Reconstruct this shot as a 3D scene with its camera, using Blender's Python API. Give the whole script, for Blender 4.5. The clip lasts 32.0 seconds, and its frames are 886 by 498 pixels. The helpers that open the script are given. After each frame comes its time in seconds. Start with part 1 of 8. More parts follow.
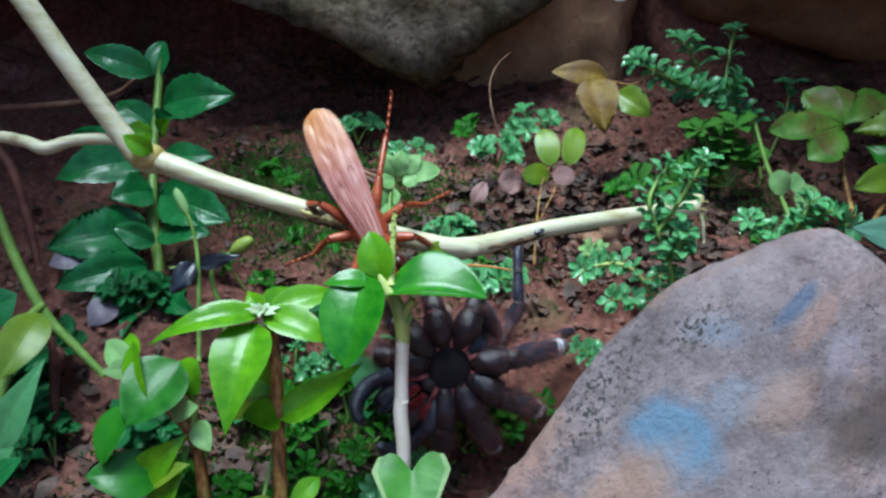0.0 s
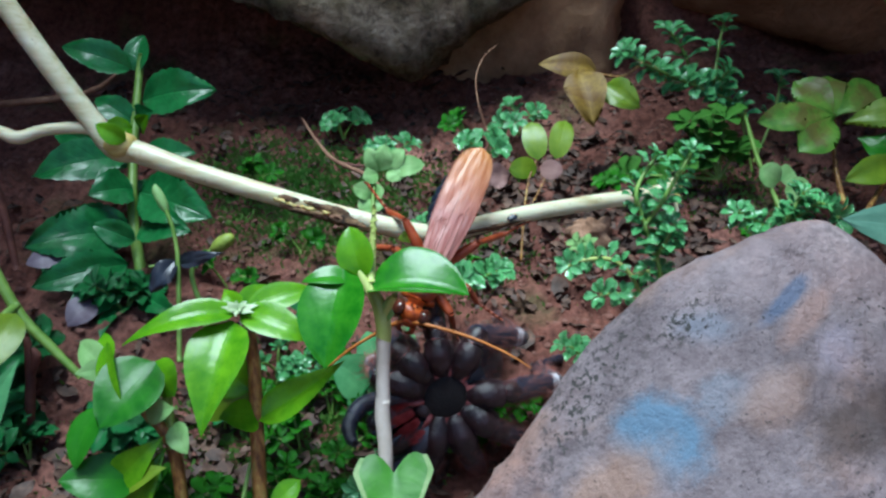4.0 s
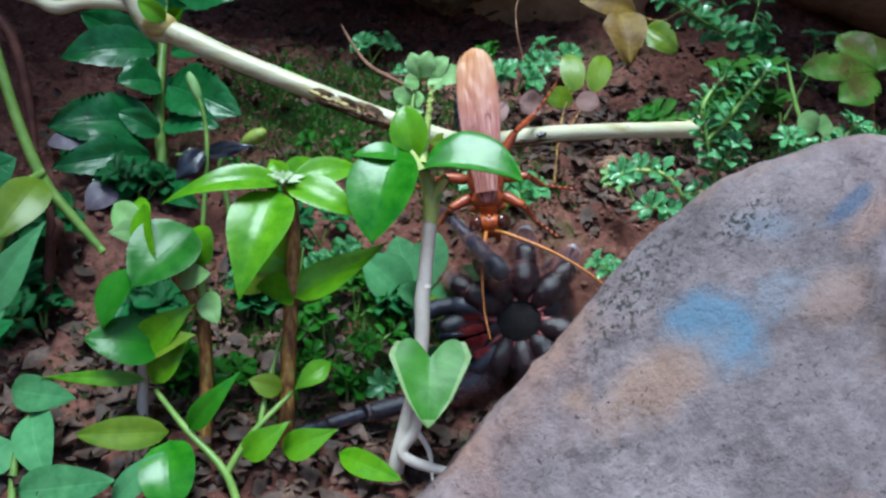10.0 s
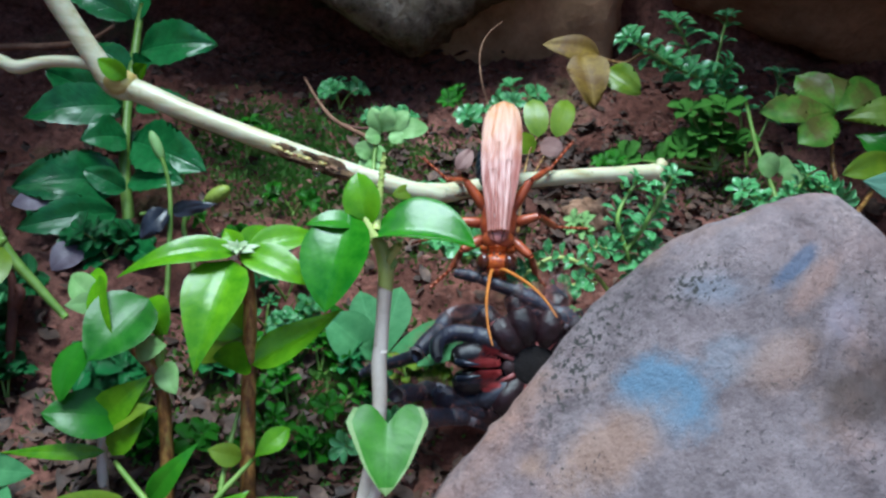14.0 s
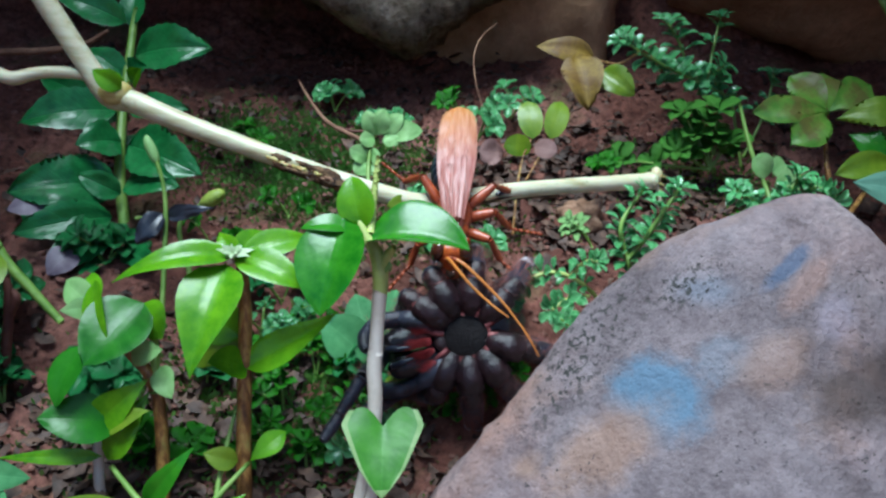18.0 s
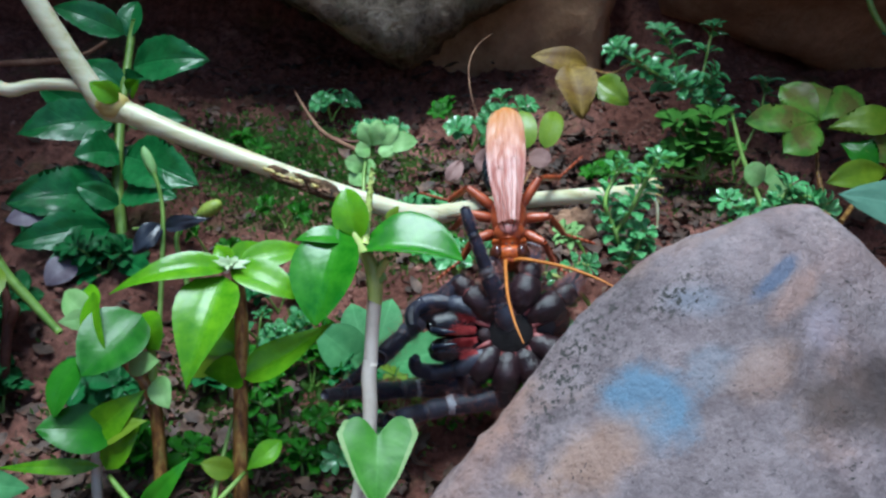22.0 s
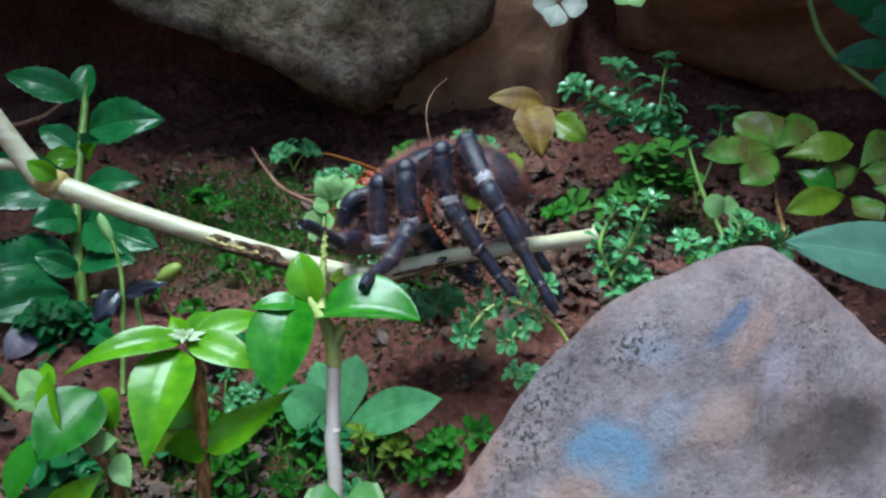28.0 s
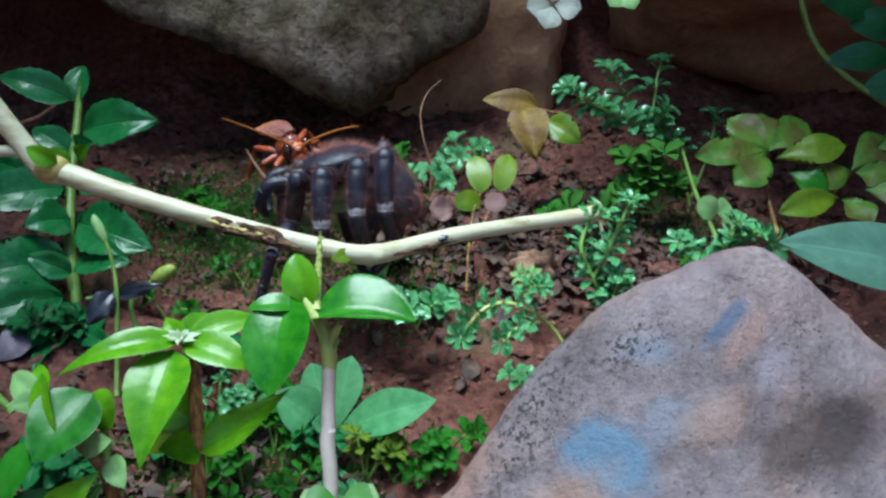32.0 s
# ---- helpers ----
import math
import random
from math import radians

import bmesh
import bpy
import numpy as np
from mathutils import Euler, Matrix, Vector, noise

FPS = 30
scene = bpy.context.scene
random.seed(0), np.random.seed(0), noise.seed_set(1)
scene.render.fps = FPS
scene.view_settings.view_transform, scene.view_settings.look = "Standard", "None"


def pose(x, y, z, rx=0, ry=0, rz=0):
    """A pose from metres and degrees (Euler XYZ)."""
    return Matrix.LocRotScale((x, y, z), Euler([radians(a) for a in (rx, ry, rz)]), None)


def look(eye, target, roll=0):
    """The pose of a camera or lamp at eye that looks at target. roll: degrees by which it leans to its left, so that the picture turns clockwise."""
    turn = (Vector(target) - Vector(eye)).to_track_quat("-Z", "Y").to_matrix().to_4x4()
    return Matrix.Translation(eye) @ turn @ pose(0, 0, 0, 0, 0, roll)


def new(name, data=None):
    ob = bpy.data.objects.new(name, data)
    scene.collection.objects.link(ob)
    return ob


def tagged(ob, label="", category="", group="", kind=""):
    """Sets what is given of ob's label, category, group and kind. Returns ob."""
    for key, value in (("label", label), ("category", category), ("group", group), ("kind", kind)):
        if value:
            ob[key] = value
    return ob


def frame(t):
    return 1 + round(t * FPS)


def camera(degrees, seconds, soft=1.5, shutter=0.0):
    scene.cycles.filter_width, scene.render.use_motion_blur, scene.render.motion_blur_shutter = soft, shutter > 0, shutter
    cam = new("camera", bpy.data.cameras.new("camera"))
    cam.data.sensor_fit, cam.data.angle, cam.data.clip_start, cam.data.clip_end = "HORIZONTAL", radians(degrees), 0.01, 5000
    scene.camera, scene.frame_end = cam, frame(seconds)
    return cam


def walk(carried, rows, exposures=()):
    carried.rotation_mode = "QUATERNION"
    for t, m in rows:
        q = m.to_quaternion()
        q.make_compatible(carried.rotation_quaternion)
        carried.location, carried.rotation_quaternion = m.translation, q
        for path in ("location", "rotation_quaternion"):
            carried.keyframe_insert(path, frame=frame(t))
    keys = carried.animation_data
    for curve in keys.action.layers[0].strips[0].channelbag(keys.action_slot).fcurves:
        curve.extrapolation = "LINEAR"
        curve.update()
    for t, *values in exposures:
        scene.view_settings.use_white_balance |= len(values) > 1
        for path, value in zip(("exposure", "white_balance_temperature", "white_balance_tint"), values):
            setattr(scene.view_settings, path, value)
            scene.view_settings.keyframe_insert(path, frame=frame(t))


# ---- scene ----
cam = camera(53.8, 32.0, soft=2.5)
PATH = [
    (0, (0.01031, 0.00716, 0.16700), (-0.01658, 0.88956, -0.30274), -1.04),
    (0.5, (0.01325, 0.00715, 0.16649), (-0.01835, 0.89163, -0.29903), -1.11),
    (1, (0.01153, 0.00622, 0.16660), (-0.01642, 0.88996, -0.30053), -1.09),
    (1.5, (0.01298, 0.00888, 0.16891), (-0.00915, 0.89162, -0.30043), -1.54),
    (2, (0.01277, 0.00866, 0.16497), (-0.01131, 0.89345, -0.30041), -1.39),
    (2.5, (0.01179, 0.00869, 0.16533), (-0.00964, 0.89278, -0.30150), -1.35),
    (3, (0.01117, 0.00924, 0.16428), (-0.01045, 0.89199, -0.30506), -1.42),
    (3.5, (0.01227, 0.01116, 0.16382), (-0.00936, 0.89290, -0.30741), -1.26),
    (5.5, (0.01429, 0.01219, 0.16552), (-0.00413, 0.89191, -0.30961), -1.56),
    (6, (0.01471, 0.01255, 0.16537), (-0.00453, 0.89254, -0.30923), -1.64),
    (6.5, (0.01438, 0.01204, 0.16571), (-0.00419, 0.89132, -0.31023), -1.54),
    (7, (0.01471, 0.01245, 0.16539), (-0.00450, 0.89210, -0.30984), -1.65),
    (7.5, (0.01462, 0.01242, 0.16473), (-0.00469, 0.89267, -0.30939), -1.64),
    (8, (0.01456, 0.01323, 0.16463), (-0.00488, 0.89198, -0.31224), -1.66),
    (8.5, (0.01239, 0.01187, 0.16144), (-0.00698, 0.88912, -0.31821), -1.42),
    (9, (0.00491, 0.00657, 0.15351), (-0.00208, 0.88363, -0.32683), 0.99),
    (9.5, (0.00444, 0.00857, 0.15154), (-0.00174, 0.88499, -0.32997), 2.96),
    (10, (-0.00274, 0.00356, 0.14014), (0.00282, 0.88092, -0.33966), 4.48),
    (10.5, (0.00203, 0.00522, 0.14889), (0.01319, 0.88529, -0.32583), 5.03),
    (11, (0.00197, 0.00443, 0.14890), (0.01707, 0.88972, -0.31588), 4.96),
    (11.5, (0.00261, 0.00543, 0.14952), (0.01659, 0.89051, -0.31573), 4.79),
    (12, (0.00524, 0.00814, 0.15224), (0.01855, 0.89303, -0.31336), 4.02),
    (12.5, (0.00548, 0.00834, 0.15203), (0.01806, 0.89350, -0.31309), 3.36),
    (13, (0.00495, 0.00753, 0.15178), (0.01780, 0.89258, -0.31352), 3.39),
    (13.5, (0.00445, 0.00673, 0.15149), (0.01812, 0.89186, -0.31365), 3.41),
    (14, (0.00509, 0.00792, 0.15147), (0.01833, 0.89323, -0.31335), 3.36),
    (14.5, (0.00565, 0.00794, 0.15284), (0.01875, 0.89248, -0.31344), 3.27),
    (16.5, (0.00609, 0.00773, 0.15240), (0.01954, 0.89318, -0.31214), 2.95),
    (17, (0.00607, 0.00870, 0.15237), (0.02094, 0.89353, -0.31330), 3.02),
    (17.5, (0.00619, 0.00837, 0.15220), (0.02132, 0.89375, -0.31243), 3.02),
    (18, (0.00584, 0.00755, 0.15224), (0.02179, 0.89328, -0.31169), 3.07),
    (18.5, (0.00688, 0.00798, 0.15336), (0.02339, 0.89358, -0.31079), 2.96),
    (19, (0.00682, 0.00770, 0.15356), (0.02373, 0.89328, -0.31063), 2.95),
    (19.5, (0.00758, 0.00776, 0.15417), (0.02341, 0.89363, -0.30949), 2.76),
    (20, (0.00787, 0.00802, 0.15476), (0.02366, 0.89342, -0.30980), 2.61),
    (20.5, (0.00882, 0.00780, 0.15631), (0.02540, 0.89443, -0.30589), 2.25),
    (21, (0.00700, 0.00366, 0.15618), (0.02531, 0.89266, -0.30136), 2.25),
    (21.5, (0.00489, 0.00441, 0.15229), (0.02254, 0.89301, -0.30606), 2.98),
    (22, (0.00698, 0.00600, 0.15461), (0.02376, 0.89442, -0.30411), 2.90),
    (22.5, (0.00816, 0.00638, 0.15637), (0.02489, 0.89491, -0.30215), 2.64),
    (23, (0.01235, 0.00930, 0.16077), (0.02968, 0.90159, -0.29037), 1.09),
    (23.5, (0.01278, 0.01042, 0.16104), (0.03865, 0.90633, -0.28245), 0.43),
    (24, (0.01139, 0.00994, 0.15982), (0.04199, 0.90587, -0.28332), 0.50),
    (24.5, (0.01271, 0.00955, 0.16201), (0.04562, 0.90772, -0.27641), 0.38),
    (25, (0.01126, 0.00945, 0.15970), (0.04460, 0.90845, -0.27699), 0.32),
    (25.5, (0.01048, 0.00961, 0.15872), (0.04660, 0.90859, -0.27778), 0.52),
    (27.5, (0.01217, 0.01011, 0.16076), (0.04877, 0.91020, -0.27341), 0.49),
    (28, (0.01304, 0.01026, 0.16140), (0.04957, 0.91084, -0.27175), 0.33),
    (28.5, (0.01208, 0.00999, 0.16089), (0.05046, 0.91053, -0.27220), 0.44),
    (29, (0.01239, 0.01038, 0.16072), (0.05108, 0.91144, -0.27123), 0.41),
    (29.5, (0.01240, 0.00963, 0.16130), (0.05041, 0.91026, -0.27161), 0.40),
    (30, (0.01228, 0.01064, 0.16012), (0.05146, 0.91182, -0.27156), 0.40),
    (30.5, (0.01264, 0.01081, 0.16057), (0.05456, 0.91171, -0.27143), 0.48),
    (31, (0.01261, 0.01064, 0.16085), (0.05623, 0.91178, -0.27047), 0.52),
    (31.5, (0.01269, 0.01135, 0.16027), (0.05708, 0.91259, -0.27078), 0.54),
    (32, (0.01242, 0.00982, 0.16111), (0.05741, 0.91142, -0.26910), 0.55),
]
walk(cam, [(t, look(eye, target, roll)) for t, eye, target, roll in PATH], [(0, 0.52, 5300, -3), (32, 0.52, 5300, -3)])

# ---- world and light ----
world = bpy.data.worlds.new("world")
scene.world = world
world.use_nodes = True
wn = world.node_tree
sky = wn.nodes.new("ShaderNodeTexSky")
sky.sky_type = 'NISHITA'
sky.sun_disc = False
sky.sun_elevation = radians(80)
sky.sun_rotation = radians(200)
wn.links.new(sky.outputs["Color"], wn.nodes["Background"].inputs["Color"])
wn.nodes["Background"].inputs["Strength"].default_value = 0.125
sun_data = bpy.data.lights.new("sun", 'SUN')
sun_data.energy = 4.8
sun_data.angle = radians(30)
sun_data.color = (1.0, 0.98, 0.95)
sun = new("sun", sun_data)
sun.matrix_world = look((-0.18, 0.27, 1.20), (0.0, 0.22, 0.02))


# ---- materials ----
def nodes_of(name, rough=0.6, spec=0.5):
    m = bpy.data.materials.new(name)
    m.use_nodes = True
    nt = m.node_tree
    b = nt.nodes["Principled BSDF"]
    b.inputs["Roughness"].default_value = rough
    b.inputs["Specular IOR Level"].default_value = spec
    return m, nt, b


def ramp(nt, source, stops):
    r = nt.nodes.new("ShaderNodeValToRGB")
    els = r.color_ramp.elements
    while len(els) < len(stops):
        els.new(0.5)
    for e, (p, c) in zip(els, stops):
        e.position = p
        e.color = (*c, 1)
    nt.links.new(source, r.inputs["Fac"])
    return r.outputs["Color"]


def noise_node(nt, scale, detail=6.0, rough=0.6, coord="Object", stretch=None):
    tc = nt.nodes.new("ShaderNodeTexCoord")
    n = nt.nodes.new("ShaderNodeTexNoise")
    n.inputs["Scale"].default_value = scale
    n.inputs["Detail"].default_value = detail
    n.inputs["Roughness"].default_value = rough
    src = tc.outputs[coord]
    if stretch:
        mp = nt.nodes.new("ShaderNodeMapping")
        mp.inputs["Scale"].default_value = stretch
        nt.links.new(src, mp.inputs["Vector"])
        src = mp.outputs["Vector"]
    nt.links.new(src, n.inputs["Vector"])
    return n.outputs["Fac"]


def mixed(nt, fac, a, b, blend='MIX'):
    m = nt.nodes.new("ShaderNodeMix")
    m.data_type = 'RGBA'
    m.blend_type = blend
    if isinstance(fac, (int, float)):
        m.inputs[0].default_value = fac
    else:
        nt.links.new(fac, m.inputs[0])
    for k, v in ((6, a), (7, b)):
        if isinstance(v, tuple):
            m.inputs[k].default_value = (*v, 1)
        else:
            nt.links.new(v, m.inputs[k])
    return m.outputs[2]


def bump(nt, b, height, strength, distance):
    n = nt.nodes.new("ShaderNodeBump")
    n.inputs["Strength"].default_value = strength
    n.inputs["Distance"].default_value = distance
    nt.links.new(height, n.inputs["Height"])
    nt.links.new(n.outputs["Normal"], b.inputs["Normal"])


def mat_mottled(name, stops, scale, rough, fine=0, bump_s=0.4, bump_d=0.001, spec=0.4, fine_stops=None, fac=0.5):
    """Colour from noise at a coarse scale, modulated by a fine one, with relief."""
    m, nt, b = nodes_of(name, rough, spec)
    col = ramp(nt, noise_node(nt, scale), stops)
    f = noise_node(nt, fine or scale * 9, 4)
    col = mixed(nt, fac, col, ramp(nt, f, fine_stops or [(0.3, (0.45, 0.45, 0.45)), (0.7, (1.0, 1.0, 1.0))]), 'MULTIPLY')
    nt.links.new(col, b.inputs["Base Color"])
    bump(nt, b, f, bump_s, bump_d)
    return m


def mat_leaf(name, dark, light, rough=0.32, vein=0.25, trans=0.25, blotch=None, spec=0.45, coat=0.0, emboss=0.10, relief_d=0.0007, edge=0.0):
    """Leaf blade: tone per leaf, mottling, a pale midrib and side veins from the blade's own coordinates (x along, y across)."""
    m, nt, b = nodes_of(name, rough, spec)
    b.inputs["Coat Weight"].default_value = coat
    b.inputs["Coat Roughness"].default_value = 0.14
    info = nt.nodes.new("ShaderNodeObjectInfo")
    n = noise_node(nt, 260.0, 4)
    col = ramp(nt, n, [(0.32, dark), (0.68, light)])
    col = mixed(nt, info.outputs["Random"], col, mixed(nt, 0.35, col, light))
    uv = nt.nodes.new("ShaderNodeUVMap")
    sep = nt.nodes.new("ShaderNodeSeparateXYZ")
    nt.links.new(uv.outputs["UV"], sep.inputs[0])
    ab = nt.nodes.new("ShaderNodeMath")
    ab.operation = 'ABSOLUTE'
    nt.links.new(sep.outputs["Y"], ab.inputs[0])
    rib = ramp(nt, ab.outputs[0], [(0.0, (1, 1, 1)), (0.09, (0, 0, 0))])
    # side veins: a wave over x - 0.55 |y|
    mu = nt.nodes.new("ShaderNodeMath")
    mu.operation = 'MULTIPLY_ADD'
    nt.links.new(ab.outputs[0], mu.inputs[0])
    mu.inputs[1].default_value = -0.22
    nt.links.new(sep.outputs["X"], mu.inputs[2])
    mf = nt.nodes.new("ShaderNodeMath")
    mf.operation = 'MULTIPLY'
    nt.links.new(mu.outputs[0], mf.inputs[0])
    mf.inputs[1].default_value = 44.0
    si = nt.nodes.new("ShaderNodeMath")
    si.operation = 'SINE'
    nt.links.new(mf.outputs[0], si.inputs[0])
    side = ramp(nt, si.outputs[0], [(0.80, (0, 0, 0)), (1.0, (0.22, 0.22, 0.22))])
    both = mixed(nt, 1.0, rib, side, 'ADD')
    lit = tuple(min(1.0, c * 1.5 + 0.03) for c in light)
    sc = nt.nodes.new("ShaderNodeMath")
    sc.operation = 'MULTIPLY'
    nt.links.new(both, sc.inputs[0])
    sc.inputs[1].default_value = vein
    col = mixed(nt, sc.outputs[0], col, lit)
    # edge: highlight along the leaf margin, painted into the base colour
    if edge:
        col = mixed(nt, ramp(nt, ab.outputs[0], [(0.62, (0, 0, 0)), (0.95, (edge, edge, edge))]), col, tuple(min(1.0, c * 1.7 + 0.10) for c in light))
    if blotch:
        col = mixed(nt, ramp(nt, noise_node(nt, 120.0, 3), [(0.48, (0, 0, 0)), (0.64, (0.62, 0.62, 0.62))]), col, blotch)
    nt.links.new(col, b.inputs["Base Color"])
    relief = nt.nodes.new("ShaderNodeMath")
    relief.operation = 'MULTIPLY_ADD'
    nt.links.new(both, relief.inputs[0])
    relief.inputs[1].default_value = -emboss
    nt.links.new(noise_node(nt, 120.0, 3, 0.5), relief.inputs[2])
    bump(nt, b, relief.outputs[0], 0.5, relief_d)
    if trans:
        t = nt.nodes.new("ShaderNodeBsdfTranslucent")
        nt.links.new(col, t.inputs["Color"])
        mx = nt.nodes.new("ShaderNodeMixShader")
        mx.inputs[0].default_value = trans
        nt.links.new(b.outputs[0], mx.inputs[1])
        nt.links.new(t.outputs[0], mx.inputs[2])
        nt.links.new(mx.outputs[0], nt.nodes["Material Output"].inputs["Surface"])
    return m


def mat_soil():
    m, nt, b = nodes_of("red_soil", 0.9, 0.25)
    big = noise_node(nt, 14.0, 5)
    col = ramp(nt, big, [(0.3, (0.070, 0.027, 0.019)), (0.5, (0.21, 0.084, 0.060)), (0.72, (0.40, 0.195, 0.15))])
    fine = noise_node(nt, 330.0, 8, 0.7)
    col = mixed(nt, 0.75, col, ramp(nt, fine, [(0.34, (0.16, 0.15, 0.15)), (0.60, (1.0, 1.0, 1.0))]), 'MULTIPLY')
    # thin green film of algae in patches
    al = noise_node(nt, 22.0, 4)
    col = mixed(nt, ramp(nt, al, [(0.56, (0, 0, 0)), (0.7, (0.55, 0.55, 0.55))]), col, (0.06, 0.10, 0.03))
    nt.links.new(col, b.inputs["Base Color"])
    bump(nt, b, fine, 1.0, 0.002)
    return m


def mat_rock_painted():
    m, nt, b = nodes_of("weathered_grey_stone", 0.75, 0.35)
    n = noise_node(nt, 40.0, 10, 0.74, stretch=(1.0, 1.0, 0.55))
    col = ramp(nt, n, [(0.28, (0.082, 0.064, 0.067)), (0.43, (0.162, 0.132, 0.139)), (0.55, (0.222, 0.184, 0.192)), (0.74, (0.36, 0.305, 0.305))])
    grain = noise_node(nt, 420.0, 8, 0.75)
    col = mixed(nt, 0.40, col, ramp(nt, grain, [(0.36, (0.40, 0.38, 0.38)), (0.50, (1.0, 1.0, 1.0))]), 'MULTIPLY')
    big = noise_node(nt, 11.0, 4, 0.55)
    col = mixed(nt, 0.5, col, ramp(nt, big, [(0.36, (0.72, 0.68, 0.70)), (0.58, (1.0, 1.0, 1.0))]), 'MULTIPLY')
    # slanting bedding streaks
    bed = noise_node(nt, 150.0, 6, 0.68, stretch=(0.42, 1.0, 0.8))
    col = mixed(nt, 0.55, col, ramp(nt, bed, [(0.36, (0.38, 0.35, 0.36)), (0.46, (1.0, 1.0, 1.0)), (0.70, (1.0, 1.0, 1.0)), (0.78, (1.25, 1.22, 1.22))]), 'MULTIPLY')
    # warm ochre and cold blue mineral patches, and one patch darkened like a shaded hollow
    o = noise_node(nt, 22.0, 7, 0.6, stretch=(1.0, 1.4, 1.0))
    col = mixed(nt, ramp(nt, o, [(0.52, (0, 0, 0)), (0.66, (0.6, 0.6, 0.6))]), col, (0.30, 0.185, 0.135))
    tc = nt.nodes.new("ShaderNodeTexCoord")
    for (c, r, s, tone, a) in UPPER_SPOTS + LOWER_SPOTS:
        mp = nt.nodes.new("ShaderNodeMapping")
        mp.vector_type = 'TEXTURE'
        mp.inputs["Location"].default_value = Vector(c) - BOULDER
        mp.inputs["Rotation"].default_value = r
        mp.inputs["Scale"].default_value = s
        nt.links.new(tc.outputs["Object"], mp.inputs["Vector"])
        ln = nt.nodes.new("ShaderNodeVectorMath")
        ln.operation = 'LENGTH'
        nt.links.new(mp.outputs["Vector"], ln.inputs[0])
        ad = nt.nodes.new("ShaderNodeMath")
        ad.operation = 'MULTIPLY_ADD'
        nt.links.new(noise_node(nt, 70.0, 8, 0.75), ad.inputs[0])
        ad.inputs[1].default_value = 0.7
        hf = nt.nodes.new("ShaderNodeMath")
        hf.operation = 'MULTIPLY'
        hf.inputs[1].default_value = 0.42
        nt.links.new(ln.outputs["Value"], hf.inputs[0])
        nt.links.new(hf.outputs[0], ad.inputs[2])
        col = mixed(nt, ramp(nt, ad.outputs[0], [(0.0, (a, a, a)), (0.58, (a, a, a)), (0.68, (a * 0.5, a * 0.5, a * 0.5)), (0.82, (0, 0, 0))]), col, tone)
    # dark pits and lichen specks
    specks = ramp(nt, noise_node(nt, 900.0, 4, 0.6), [(0.60, (0, 0, 0)), (0.66, (1, 1, 1))])
    warm = ramp(nt, noise_node(nt, 13.0, 5, 0.6), [(0.46, (0, 0, 0)), (0.62, (0.55, 0.55, 0.55))])
    col = mixed(nt, warm, col, mixed(nt, 1.0, col, (1.22, 0.90, 0.78), 'MULTIPLY'))
    patch = ramp(nt, noise_node(nt, 60.0, 5), [(0.46, (0.0, 0.0, 0.0)), (0.60, (1.0, 1.0, 1.0))])
    for (c, r, s) in PITTED:
        mp = nt.nodes.new("ShaderNodeMapping")
        mp.vector_type = 'TEXTURE'
        mp.inputs["Location"].default_value = Vector(c) - BOULDER
        mp.inputs["Rotation"].default_value = r
        mp.inputs["Scale"].default_value = s
        nt.links.new(tc.outputs["Object"], mp.inputs["Vector"])
        ln = nt.nodes.new("ShaderNodeVectorMath")
        ln.operation = 'LENGTH'
        nt.links.new(mp.outputs["Vector"], ln.inputs[0])
        zone = ramp(nt, ln.outputs["Value"], [(0.35, (0.95, 0.95, 0.95)), (1.0, (0, 0, 0))])
        pits = ramp(nt, noise_node(nt, 700.0, 5, 0.65), [(0.53, (0, 0, 0)), (0.58, (1, 1, 1))])
        col = mixed(nt, mixed(nt, 1.0, zone, pits, 'MULTIPLY'), col, (0.03, 0.03, 0.026))
    col = mixed(nt, mixed(nt, 1.0, specks, patch, 'MULTIPLY'), col, (0.022, 0.022, 0.02))
    nt.links.new(col, b.inputs["Base Color"])
    bump(nt, b, noise_node(nt, 110.0, 9, 0.66), 1.0, 0.0026)
    return m


